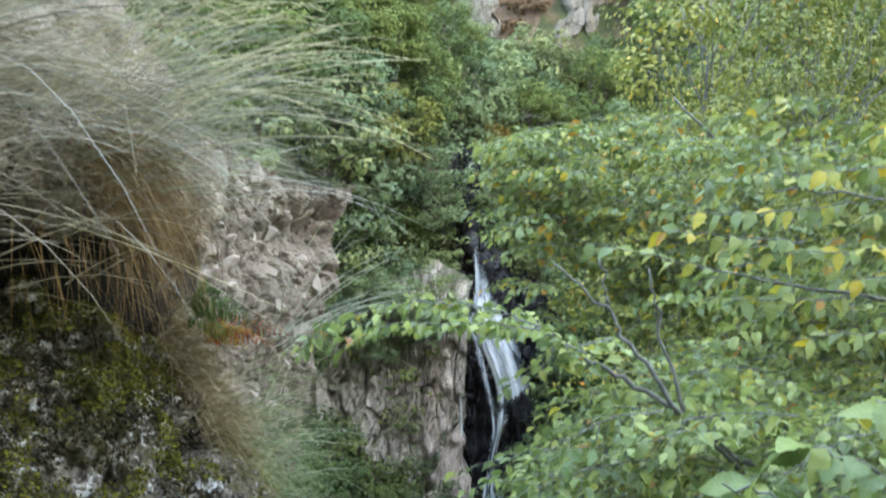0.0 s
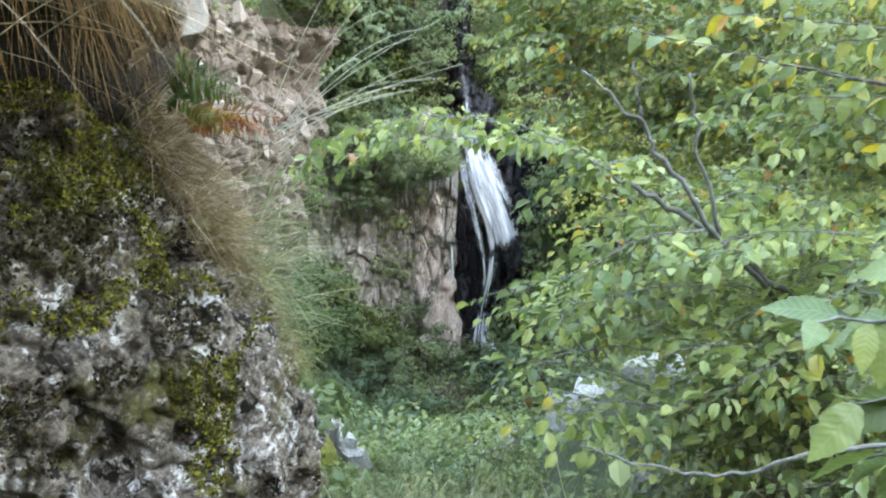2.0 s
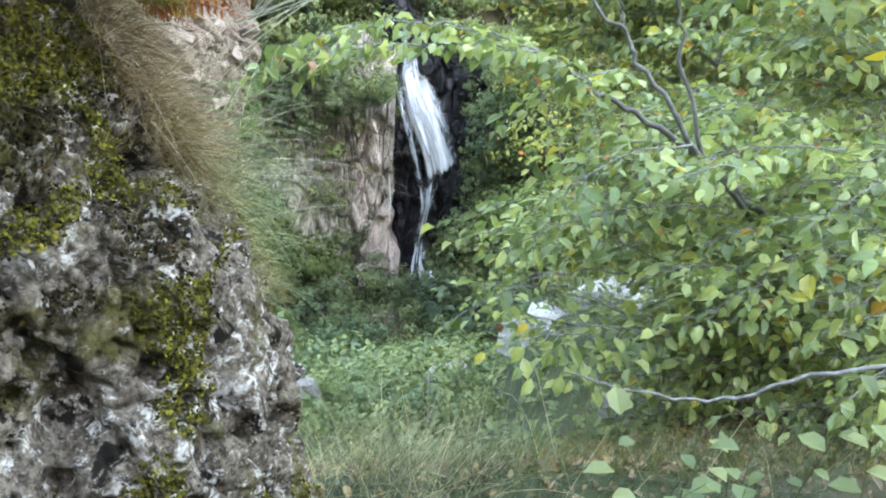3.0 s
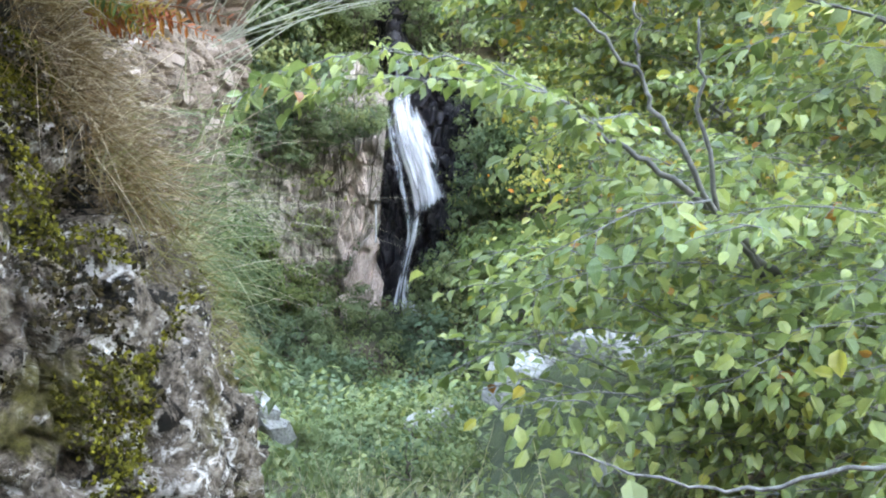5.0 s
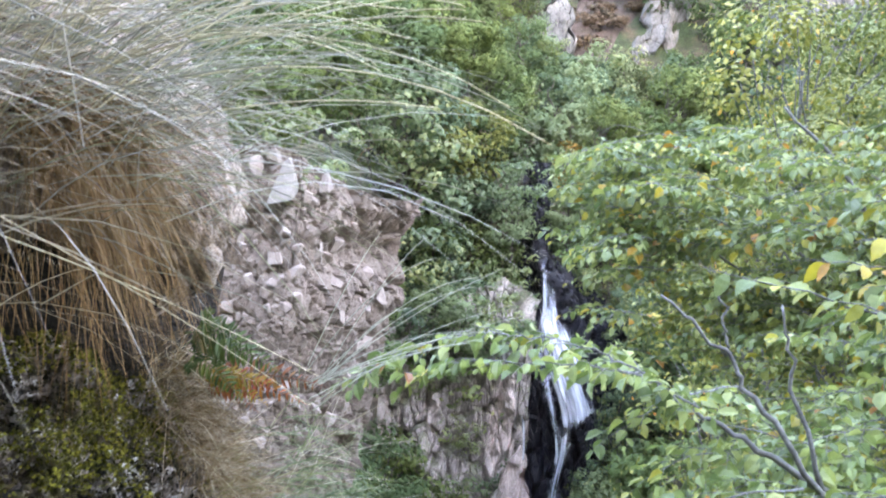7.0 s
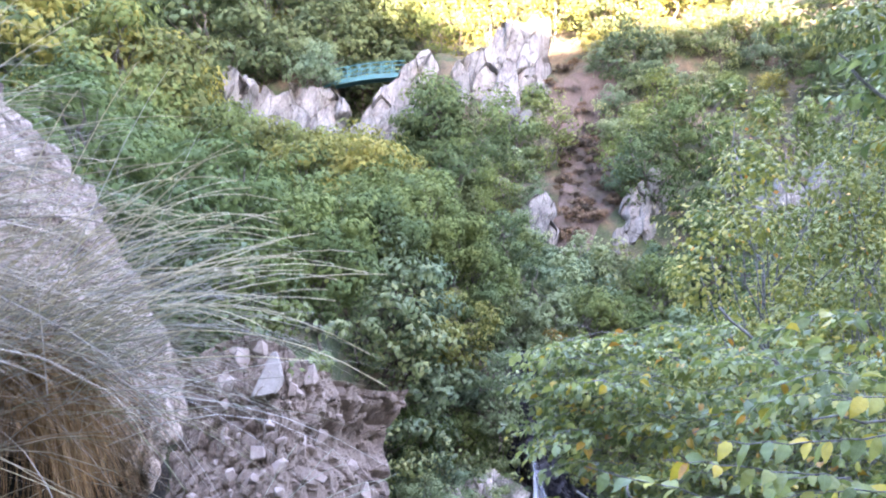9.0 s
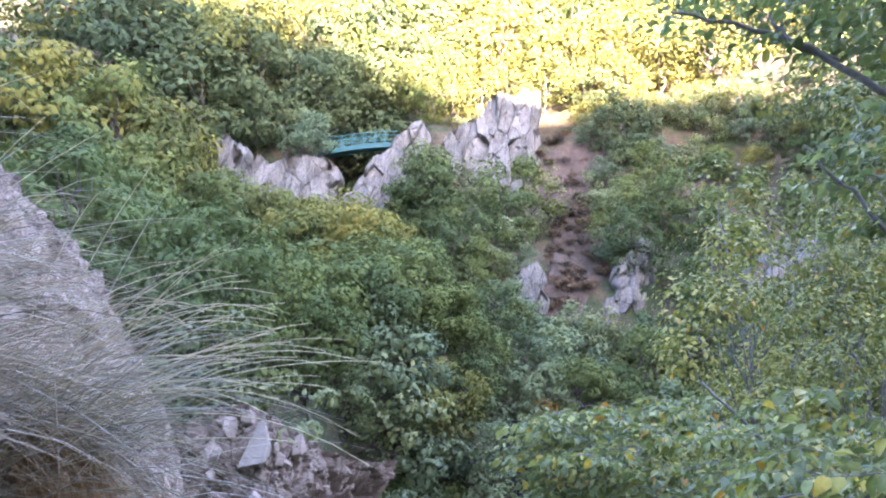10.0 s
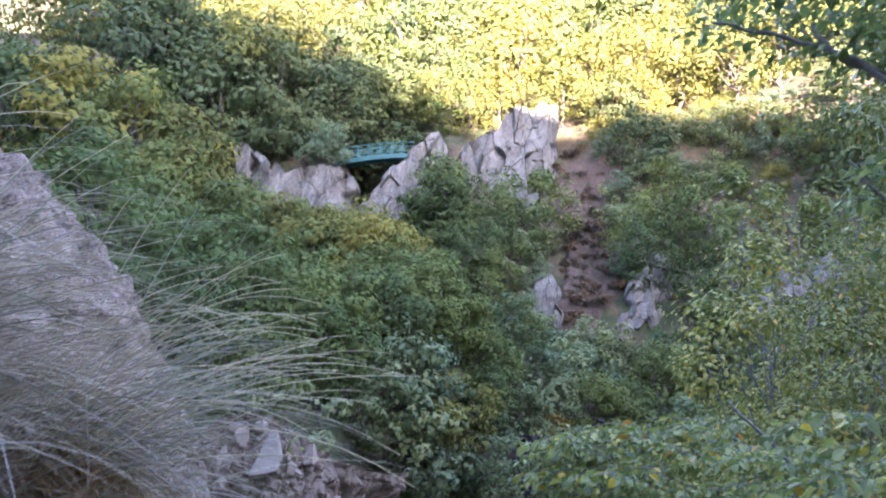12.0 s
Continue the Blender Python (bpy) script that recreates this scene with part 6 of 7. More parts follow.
# one long soft tuft that follows the boulder's edge, brown above, olive below
part_r = np.random.default_rng(84)
low_tuft = thing("ledge_grass", (-0.62, 1.98, -0.58), "soft brown and olive grass growing along the boulder's edge", "grass tuft")
EDGE = np.array([(-0.74, 1.93, -0.42), (-0.69, 1.95, -0.56), (-0.63, 1.97, -0.72), (-0.55, 1.98, -0.90), (-0.47, 2.0, -1.10)])
for pname, mat, n, lo, hi, lift, lengths, width in (("brown_blades", M_THATCH, 1700, 0.0, 0.62, 0.16, (0.04, 0.14), 0.0014), ("dry_blades", M_STRAW, 420, 0.0, 0.5, 0.26, (0.06, 0.19), 0.0010),
                                                    ("olive_blades", M_SEDGE, 1200, 0.38, 1.0, 0.02, (0.03, 0.11), 0.0015), ("haze_stalks", M_STRAW, 60, 0.05, 0.7, 0.16, (0.14, 0.28), 0.0008)):
    s = Soup()
    f = part_r.uniform(lo, hi, n) * 4
    k = np.minimum(f.astype(int), 3)
    roots = EDGE[k] + (EDGE[k + 1] - EDGE[k]) * (f - k)[:, None] + part_r.normal(0, 1, (n, 3)) * (0.022, 0.045, 0.022)
    blades(s, roots, np.array([0.62, -0.12, lift]) + part_r.normal(0, 1, (n, 3)) * (0.42, 0.45, 0.5), part_r.uniform(*lengths, n), width * part_r.uniform(0.6, 1.3, n), part_r.uniform(0.05, 0.45, n), part_r)
    part(pname, s.mesh(pname), mat, low_tuft, kind="stuff")
s = Soup()
for k in range(15):
    seed_stalk(s, np.array([-0.50, 2.15, -0.52]) + part_r.normal(0, 0.02, 3), (0.62 + part_r.normal(0, 0.14), 0.12, 0.42 + part_r.normal(0, 0.25)), part_r.uniform(0.30, 0.52), part_r.uniform(0.05, 0.3), part_r, 0.0012, 0.4)
part("seed_stalks", s.mesh("seed_stalks"), M_STALK, low_tuft, kind="stuff")

tuft("green_broom_grass", (-0.64, 2.42, -1.02), "fine pale green grass fanning out from the boulder's edge", [
    ("blades", M_SOFT, 520, (0.06, 0.10, 0.14), (0.50, 0.0, 0.16), (0.34, 0.25, 0.40), (0.12, 0.34), 0.0024, 0.40),
    ("dry_blades", M_STRAW, 60, (0.06, 0.10, 0.12), (0.5, 0.0, 0.5), (0.3, 0.25, 0.3), (0.3, 0.5), 0.0016, 0.3)], 85)

# ---------------------------------------------------------------- ferns
def frond(soup, start, way, up, length, r, pairs=16, wide=0.30):
    """A fern frond: an arching stalk with pairs of narrow leaflets that shorten to the tip and hang a little."""
    f = np.linspace(0, 1, pairs + 2)[:, None]
    pts = np.asarray(start) + unit(np.asarray(way, float)) * length * f + np.array([0, 0, -0.30]) * length * f**2 + r.normal(0, 0.02, 3) * length * f**2
    tube(soup, pts, np.linspace(0.0014, 0.0005, len(pts)), 4)
    t = unit(np.gradient(pts, axis=0))
    side = unit(np.cross(t, np.asarray(up, float)))
    for k in range(2, pairs + 2):
        g = k / (pairs + 1)
        l = length * wide * min(1, 0.5 + 2.5 * g) * (1 - g**1.6) + 0.004
        for s in (-1, 1):
            d = side[k] * s + t[k] * r.uniform(0.3, 0.6) + np.array([0, 0, -r.uniform(0.0, 0.5)]) + r.normal(0, 0.16, 3)
            soup.many(leaves5(pts[k][None], d[None], (np.asarray(up, float) + r.normal(0, 0.3, 3))[None], np.array([l * r.uniform(0.75, 1.1)]), np.array([0.27])), LEAF5)


r = np.random.default_rng(86)
fern = thing("green_fern", (-0.66, 1.93, -0.40), "small green polypody fern in a rock crack", "fern")
for w, l in (((0.55, -0.3, 0.48), 0.17), ((0.8, -0.25, 0.22), 0.18), ((0.25, -0.4, 0.6), 0.14), ((0.65, -0.35, 0.32), 0.13), ((0.6, -0.3, -0.15), 0.14), ((0.1, -0.5, 0.25), 0.12), ((0.85, -0.1, 0.0), 0.15)):
    s = Soup()
    frond(s, (-0.665 + r.normal(0, 0.012), 1.88, -0.37 + r.normal(0, 0.02)), w, (-0.2, -0.7, 0.6), l * 1.05, r, 15, 0.26)
    part("frond", s.mesh("frond"), M_FERN, fern)
M_FERN_GOLD = leaf_material("fern_yellowed", [(0, (0.16, 0.12, 0.02)), (0.5, (0.26, 0.17, 0.025)), (1, (0.30, 0.13, 0.02))], mottle=30)
dead = thing("withered_fern", (-0.65, 1.95, -0.47), "withered fern with yellow to rust red fronds", "fern")
for w, l, mat in (((0.97, 0.0, 0.30), 0.25, M_FERN_RED), ((0.95, -0.1, 0.18), 0.21, M_FERN_RED), ((0.9, -0.2, 0.34), 0.17, M_FERN_GOLD), ((0.8, -0.2, 0.46), 0.13, M_FERN_GOLD), ((0.9, -0.2, 0.10), 0.14, M_FERN_GOLD), ((0.7, -0.1, -0.1), 0.11, M_FERN_RED)):
    s = Soup()
    frond(s, (-0.66, 1.91, -0.45), w, (-0.1, -0.8, 0.5), l, r, 15, 0.19)
    part("frond", s.mesh("frond"), mat, dead)

# ---------------------------------------------------------------- boulders on the slope



def broken_rock(name, at, size, count, seed, mat, label, lean=0.0):
    """A weathered outcrop: angular blocks that stand close together on one buried base."""
    r = np.random.default_rng(seed)
    root = thing(name, (at[0], at[1], at[2] - 0.5 * size[2]), label, "boulder")
    for k in range(count):
        u = (k + 0.5) / count - 0.5
        g = r.uniform(0.55, 1.0) * 1.5 / count**0.5
        s = Soup()
        block(s, (at[0] + u * size[0], at[1] + r.normal(0, 0.12) * size[1], at[2] - lean * u * size[0] + r.normal(0, 0.10) * size[2]), (size[0] * g, size[1] * g, size[2] * r.uniform(0.7, 1.1)), r, 0.3)
        part("stone", s.mesh("stone"), mat, root)
    return root


M_PALEB = rock_material("bleached_boulder", [(0.3, (0.13, 0.125, 0.118)), (0.48, (0.30, 0.292, 0.28)), (0.66, (0.50, 0.49, 0.475))], 0.4, moss=0.9, moss_colour=(0.11, 0.115, 0.022), moss_low=0.80)
for x, y, z, size, count, seed in ((1.34, 6.2, -3.62, (0.75, 0.5, 0.46), 7, 92), (1.82, 6.3, -3.58, (0.35, 0.4, 0.60), 3, 93), (0.43, 6.2, -4.15, (0.36, 0.3, 0.40), 3, 94), (0.95, 3.6, -2.62, (0.14, 0.14, 0.30), 2, 99), (-1.95, 12.4, foot(-1.95, 12.4) + 0.17, (0.9, 0.6, 0.6), 4, 95)):
    broken_rock("boulder", (x, y, z), size, count, seed, M_PALEB, "pale grey weathered limestone boulder on the slope")
broken_rock("boulder", (-0.95, 6.4, -4.10), (0.55, 0.5, 0.46), 5, 97, M_PALEB, "pale grey weathered limestone boulder on the slope", 0.7)
M_MOSSB = rock_material("mossy_stone", [(0.3, (0.10, 0.09, 0.06)), (0.6, (0.24, 0.22, 0.15))], 0.4, moss=1.0, moss_colour=(0.15, 0.15, 0.03), moss_low=0.45)
lump("mossy_rock", (-1.16, 6.1, -4.25), (0.26, 0.26, 0.36), 98, M_MOSSB, "rock wholly covered in yellow-green moss", "boulder", rough=0.3)

# ---------------------------------------------------------------- the leafy trees beside the path
def orient(at, way, up):
    x = unit(np.asarray(way))
    y = unit(np.cross(up, x))
    z = np.cross(x, y)
    return Matrix(((x[0], y[0], z[0], at[0]), (x[1], y[1], z[1], at[1]), (x[2], y[2], z[2], at[2]), (0, 0, 0, 1)))


GAP_B = [-0.78, -0.72, -0.67, -0.60, -0.56, -0.50, -0.42, -0.34, -0.29, -0.25, -0.14, -0.10, 0.02]
GAP_A = [0.34, 0.16, 0.04, 0.00, -0.005, 0.045, 0.075, 0.10, 0.12, 0.08, 0.05, 0.03, 0.00]


def out_of_crown(p, slack=0.0):
    """The crowns' open side towards the gorge."""
    if p[1] < 2.3:
        return False
    a, b = (p[0] + 0.1) / (p[1] - 0.2), p[2] / (p[1] - 0.2)
    if a < np.interp(b, GAP_B, GAP_A) - slack:
        return True
    if ((a - 0.245) / 0.095) ** 2 + ((b + 0.575) / 0.045) ** 2 < 1 or ((a - 0.09) / 0.045) ** 2 + ((b + 0.655) / 0.035) ** 2 < 1:
        return math.sin(p[0] * 57 + p[2] * 91) < 0.6
    a, b = p[0] / p[1], p[2] / p[1]
    return np.interp(a, [0, 0.19, 0.34, 0.5], [-0.03, 0.0, 0.10, 0.15]) < b < 0.24 and math.sin(p[0] * 71 + p[2] * 53) < 0.75


def fan(twigs, out, line, r, reach=0.24, leaf=0.075, gap=0.05, thick=0.004, fenced=True, hang=0.75):
    """A flat leafy branch: side twigs left and right in one plane, two rows of drooping leaves on each."""
    tube(twigs, line, np.linspace(thick, thick * 0.4, len(line)), 6)
    ways = unit(np.gradient(line, axis=0))
    plane = unit(np.array([0, 0, 1.0]) + r.normal(0, 0.16, 3))
    length = float(np.linalg.norm(np.diff(line, axis=0), axis=1).sum())
    n = max(3, int(length / gap))
    for k in range(1, n + 1):
        f = k / n
        j = min(len(line) - 1, int(f * (len(line) - 1)))
        side = unit(np.cross(ways[j], plane)) * (1 if k % 2 else -1)
        size = reach * (1 - 0.55 * f) * r.uniform(0.6, 1.15)
        way = unit(side * r.uniform(0.65, 1.0) + ways[j] * r.uniform(0.5, 0.9) + r.normal(0, 0.10, 3)) if k < n else ways[j]
        m = max(3, int(size / (leaf * 0.46)))
        g = np.linspace(0, 1, m + 1)[:, None]
        pts = line[j] + way * size * g + np.array([0, 0, -0.22]) * size * g**2
        if fenced and out_of_crown(pts[m // 2]):
            continue
        tube(twigs, pts, np.linspace(thick * 0.4, thick * 0.2, m + 1), 4)
        across = unit(np.cross(way, plane))
        for i in range(1, m + 1):
            d = way * r.uniform(0.45, 0.8) + across * (1 if i % 2 else -1) * r.uniform(0.6, 0.95) + np.array([0, 0, -r.uniform(0.10, hang)])
            if i == m:
                d = way + np.array([0, 0, -r.uniform(0.1, 0.5)])
            if fenced and out_of_crown(pts[i], 0.02):
                continue
            out.append((pts[i], unit(d + r.normal(0, 0.25, 3)), unit(plane + r.normal(0, 0.45, 3)), leaf * r.uniform(0.45, 1.25)))


def tiers(twigs, out, boxes, r, leaf):
    """Flat branches, tier over tier: rows of middle, half-size and number; the branches come from the tree's side and reach over the gorge."""
    for mid, half, n in boxes:
        for k in range(n):
            tip = np.asarray(mid) + r.uniform(-1, 1, 3) * np.asarray(half)
            if out_of_crown(tip):
                continue
            way = unit(np.array([0.85, r.uniform(-0.1, 0.55), r.uniform(-0.25, 0.22)]))
            long = r.uniform(0.4, 0.8)
            fan(twigs, out, bent([tip + way * long, tip + way * long * 0.5 + np.array([0, 0, 0.05]), tip], 4, 0.004, r), r, r.uniform(0.18, 0.32), leaf, 0.042)


def leafy(name, base, label, limbs, boxes, seed, bark, singles=0, arms=(), leaf=0.070, foliage=M_LEAF, near=M_LEAF_ONE, close=()):
    r = np.random.default_rng(seed)
    root = thing(name, base, label, "tree")
    wood = []
    for pts, a, b in limbs:
        s = Soup()
        line = bent(pts, 6, 0.008, r)
        tube(s, line, np.linspace(a, b, len(line)), 8)
        wood.append((part("limb", s.mesh("limb", True), bark, root), line))
    twigs, out = Soup(), []
    tiers(twigs, out, boxes, r, leaf)
    for pts, reach, size in arms:
        fan(twigs, out, bent(pts, 8, 0.006, r), r, reach, size, 0.026, 0.005, False, 1.5)
    for pts, size, n in close:
        line = bent(pts, 6, 0.004, r)
        tube(twigs, line, np.linspace(0.004, 0.0016, len(line)), 6)
        for k in range(n):
            j = 1 + int((len(line) - 2) * (k + 0.6) / n)
            t = unit(line[j] - line[j - 1])
            d = t * r.uniform(0.3, 1.0) + unit(np.cross(t, (0, 0, 1))) * (1 if k % 2 else -1) * r.uniform(0.3, 1.0) + np.array([0, 0, r.uniform(-1.0, 0.15)])
            out.append((line[j], unit(d), unit(np.array([-0.15, -0.45, 0.9]) + r.normal(0, 0.45, 3)), size * r.uniform(0.7, 1.15)))
    part("spray_wood", twigs.mesh("spray_wood", True), M_BARK, root, kind="stuff")
    out.sort(key=lambda q: float(np.linalg.norm(q[0] - np.array([0.0, 0.3, -0.2]))))
    shapes = [leaf_mesh("leaf", 1.0, (0.48, 0.54, 0.44, 0.50)[k], 200 + k) for k in range(4)]
    for k, (p, d, u, l) in enumerate(out[:singles]):
        me = shapes[k % 4]
        if not me.materials:
            me.materials.append(near)
        limb = min(wood, key=lambda w: float(np.linalg.norm(w[1] - p, axis=1).min()))[0]
        ob = part("leaf", me, near, limb)
        ob.matrix_basis = orient(p, d, u) @ Matrix.Diagonal((l, l, l, 1))
    rest = out[singles:]
    if rest:
        s = Soup()
        p, d, u = (np.array([q[j] for q in rest]) for j in range(3))
        l = np.array([q[3] for q in rest])
        s.many(leaves5(p, d, u, l, r.uniform(0.48, 0.72, len(l)), r.uniform(0.05, 0.5, len(l))[:, None]), LEAF5)
        part("crown", s.mesh("crown"), foliage, root, kind="stuff")
    return root


leafy("hornbeam_tree", (2.2, 4.1, foot(2.2, 4.1)), "dense hornbeam with dark green leaves in flat tiers and grey limbs", [
    ([(2.2, 4.1, -3.0), (1.75, 3.7, -1.9), (1.25, 3.45, -1.36), (0.82, 3.4, -1.08), (0.60, 3.45, -0.97)], 0.024, 0.007),
    ([(1.75, 3.7, -1.9), (1.05, 3.35, -1.20), (0.80, 3.4, -0.90), (0.68, 3.45, -0.74), (0.46, 3.5, -0.56)], 0.014, 0.005),
    ([(0.70, 3.45, -0.76), (0.69, 3.45, -0.66), (0.66, 3.48, -0.52)], 0.007, 0.004),
    ([(1.05, 3.35, -1.20), (0.92, 3.4, -0.80), (0.86, 3.4, -0.55)], 0.010, 0.004),
], [
    ((1.15, 3.2, -1.40), (0.85, 0.5, 0.34), 46), ((1.0, 3.4, -1.70), (0.85, 0.5, 0.28), 30), ((0.55, 3.4, -2.00), (0.6, 0.45, 0.22), 16),
    ((1.9, 4.0, -1.4), (0.7, 0.6, 0.6), 36), ((1.3, 4.8, -2.3), (0.8, 0.5, 0.35), 26), ((1.6, 3.0, -1.9), (0.6, 0.5, 0.3), 24),
], 301, M_BARK_PALE, 60, arms=[
    ([(0.62, 3.45, -0.96), (0.40, 3.5, -0.86), (0.22, 3.6, -0.80), (-0.04, 3.6, -0.77), (-0.28, 3.6, -0.79), (-0.52, 3.6, -0.87), (-0.70, 3.6, -0.99)], 0.17, 0.068),
    ([(0.62, 3.42, -1.0), (0.40, 3.4, -0.84), (0.10, 3.35, -0.80), (-0.22, 3.4, -0.83), (-0.45, 3.45, -0.92)], 0.15, 0.064)])

leafy("yellowing_hazel", (3.0, 6.8, foot(3.0, 6.8)), "tall hazel whose leaves turn olive and yellow", [
    ([(3.0, 6.8, -4.0), (2.9, 6.8, -1.8), (2.4, 6.7, -0.5), (1.8, 6.8, 0.2)], 0.040, 0.009),
    ([(2.9, 6.8, -1.8), (2.0, 6.7, -1.3), (1.2, 6.8, -0.7)], 0.020, 0.006),
], [
    ((1.5, 6.5, -1.0), (1.1, 0.6, 0.65), 70), ((1.2, 7.3, -0.7), (0.9, 0.7, 0.75), 60), ((2.5, 6.2, -0.8), (1.1, 0.6, 0.75), 56), ((2.2, 6.0, -1.7), (1.1, 0.5, 0.5), 34),
    ((0.60, 6.8, -0.40), (0.42, 0.5, 0.40), 30), ((1.75, 4.0, -0.75), (0.6, 0.4, 0.35), 22), ((1.75, 4.0, -0.10), (0.5, 0.4, 0.20), 12),
], 304, M_BARK_PALE, leaf=0.082, foliage=M_LEAF_GOLD)

leafy("young_hazel", (1.9, 1.4, foot(1.9, 1.4)), "young hazel branch with large toothed leaves close to the path", [
    ([(1.9, 1.4, -1.8), (1.3, 1.2, -0.9), (0.85, 1.12, -0.60), (0.62, 1.08, -0.52)], 0.016, 0.004),
    ([(1.3, 1.2, -0.9), (1.0, 1.15, -0.55), (0.75, 1.1, -0.40)], 0.008, 0.003),
], [], 302, M_BARK, 200, close=[
    ([(0.61, 1.08, -0.55), (0.46, 1.02, -0.49), (0.30, 0.98, -0.48)], 0.090, 16), ([(0.65, 1.06, -0.52), (0.52, 1.0, -0.44), (0.40, 0.98, -0.40)], 0.087, 14),
    ([(0.64, 1.05, -0.60), (0.50, 0.99, -0.57), (0.36, 0.97, -0.57)], 0.090, 15), ([(0.70, 1.08, -0.66), (0.55, 1.02, -0.65), (0.42, 1.0, -0.67)], 0.087, 14),
    ([(0.76, 1.08, -0.46), (0.61, 1.04, -0.38), (0.51, 1.02, -0.35)], 0.087, 12), ([(0.80, 1.1, -0.62), (0.65, 1.02, -0.56), (0.53, 0.99, -0.52)], 0.090, 14),
    ([(0.80, 1.1, -0.74), (0.67, 1.03, -0.74), (0.53, 1.0, -0.76)], 0.087, 14), ([(0.77, 1.1, -0.42), (0.71, 1.05, -0.32), (0.64, 1.02, -0.28)], 0.083, 11),
])

leafy("golden_hazel", (2.6, 3.1, foot(2.6, 3.1)), "hazel branches with yellow-green drooping leaves beside the path", [
    ([(2.6, 3.1, -2.2), (2.3, 2.95, -1.1), (1.8, 2.8, -0.60), (1.25, 2.7, -0.47), (0.80, 2.7, -0.40)], 0.016, 0.003),
    ([(2.3, 2.95, -1.1), (2.0, 2.75, -0.3), (1.5, 2.6, -0.15), (1.05, 2.55, -0.12)], 0.012, 0.003),
], [], 305, M_BARK, 200, near=M_LEAF_GOLD_ONE, close=[
    ([(1.25, 2.7, -0.47), (0.84, 2.7, -0.40), (0.42, 2.7, -0.31)], 0.084, 24), ([(1.45, 2.75, -0.52), (1.15, 2.65, -0.50), (0.86, 2.6, -0.50)], 0.080, 20),
    ([(1.4, 2.6, -0.15), (1.1, 2.55, -0.18), (0.76, 2.55, -0.20)], 0.080, 21), ([(1.6, 2.7, -0.30), (1.35, 2.6, -0.32), (1.02, 2.6, -0.34)], 0.080, 20),
    ([(1.7, 2.7, -0.06), (1.4, 2.6, -0.04), (1.1, 2.55, -0.06)], 0.080, 20), ([(1.9, 2.8, -0.42), (1.6, 2.7, -0.42), (1.3, 2.65, -0.44)], 0.080, 20),
    ([(1.9, 2.8, -0.2), (1.65, 2.7, -0.18), (1.4, 2.65, -0.2)], 0.080, 20), ([(1.85, 2.7, 0.05), (1.6, 2.65, 0.08), (1.35, 2.6, 0.06)], 0.080, 17),
    ([(1.2, 2.65, -0.30), (0.95, 2.6, -0.28), (0.65, 2.6, -0.26)], 0.080, 18), ([(1.8, 2.8, -0.62), (1.55, 2.7, -0.62), (1.2, 2.65, -0.64)], 0.076, 18),
])

leafy("overhanging_tree", (3.4, 3.0, foot(3.4, 3.0)), "tree whose dark bare-barked limb reaches over the gorge", [
    ([(3.4, 3.0, -2.3), (3.0, 3.1, 0.2), (2.4, 3.4, 1.2), (1.87, 3.6, 1.54), (1.53, 3.8, 1.86), (1.46, 3.85, 2.0)], 0.034, 0.008),
    ([(1.72, 3.7, 1.70), (1.35, 3.9, 1.95), (1.02, 4.0, 2.06)], 0.015, 0.006),
    ([(2.6, 3.3, 0.95), (1.95, 3.5, 0.85), (1.72, 3.6, 1.05), (1.55, 3.7, 1.30)], 0.018, 0.005),
], [
    ((1.30, 3.9, 2.15), (0.50, 0.3, 0.16), 12), ((1.85, 3.6, 2.0), (0.4, 0.4, 0.25), 14), ((1.75, 3.7, 1.42), (0.18, 0.3, 0.10), 4), ((1.95, 3.7, 1.15), (0.35, 0.4, 0.28), 12),
], 303, M_BARK_PALE)

# ---------------------------------------------------------------- fallen branch, herbs and grass on the path's edge
s = Soup()
line = bent([(0.36, 2.45, -1.60), (0.60, 2.38, -1.63), (0.80, 2.30, -1.60), (1.05, 2.2, -1.44), (1.5, 2.1, -1.35)], 6, 0.004)
tube(s, line, np.linspace(0.003, 0.008, len(line)), 7)
bough = thing("bare_branch", (1.5, 2.1, foot(1.5, 2.1)), "bare grey branch lying across the herbs", "branch")
part("limb", s.mesh("limb", True), M_BARK, bough)
s = Soup()
tube(s, bent([(1.5, 2.1, -1.35), (1.7, 2.05, -1.6), (1.75, 2.0, foot(1.75, 2.0))], 4), np.linspace(0.008, 0.012, 9), 7)
part("limb", s.mesh("limb", True), M_BARK, bough)

r = np.random.default_rng(401)


def on_ground(x, y, lift=0.0):
    return np.stack([x, y, height(x, y) + lift], 1)


s = Soup()
n = 5200
x, y = r.uniform(-0.3, 1.9, n), r.uniform(1.6, 2.7, n)
keep = vnoise(np.stack([x * 2.5, y * 2.5, 0 * x], 1), 5) > 0.30
x, y = x[keep], y[keep]
n = len(x)
blades(s, on_ground(x, y, -0.02), np.array([0.15, 0, 1.0]) + r.normal(0, 0.42, (n, 3)), r.uniform(0.12, 0.34, n), np.full(n, 0.0020), r.uniform(0.2, 0.8, n), r)
tagged(part("path_edge_grass", s.mesh("path_edge_grass"), M_TURF, None, kind="stuff"), "fine blue-green grass along the path's edge", "grass")
s = Soup()
n = 900
x, y = r.normal(-0.22, 0.22, n), r.uniform(2.0, 2.9, n)
blades(s, on_ground(x, y, -0.02), np.array([0.25, 0, 1.0]) + r.normal(0, 0.5, (n, 3)), r.uniform(0.22, 0.52, n), np.full(n, 0.0018), r.uniform(0.1, 0.8, n), r)
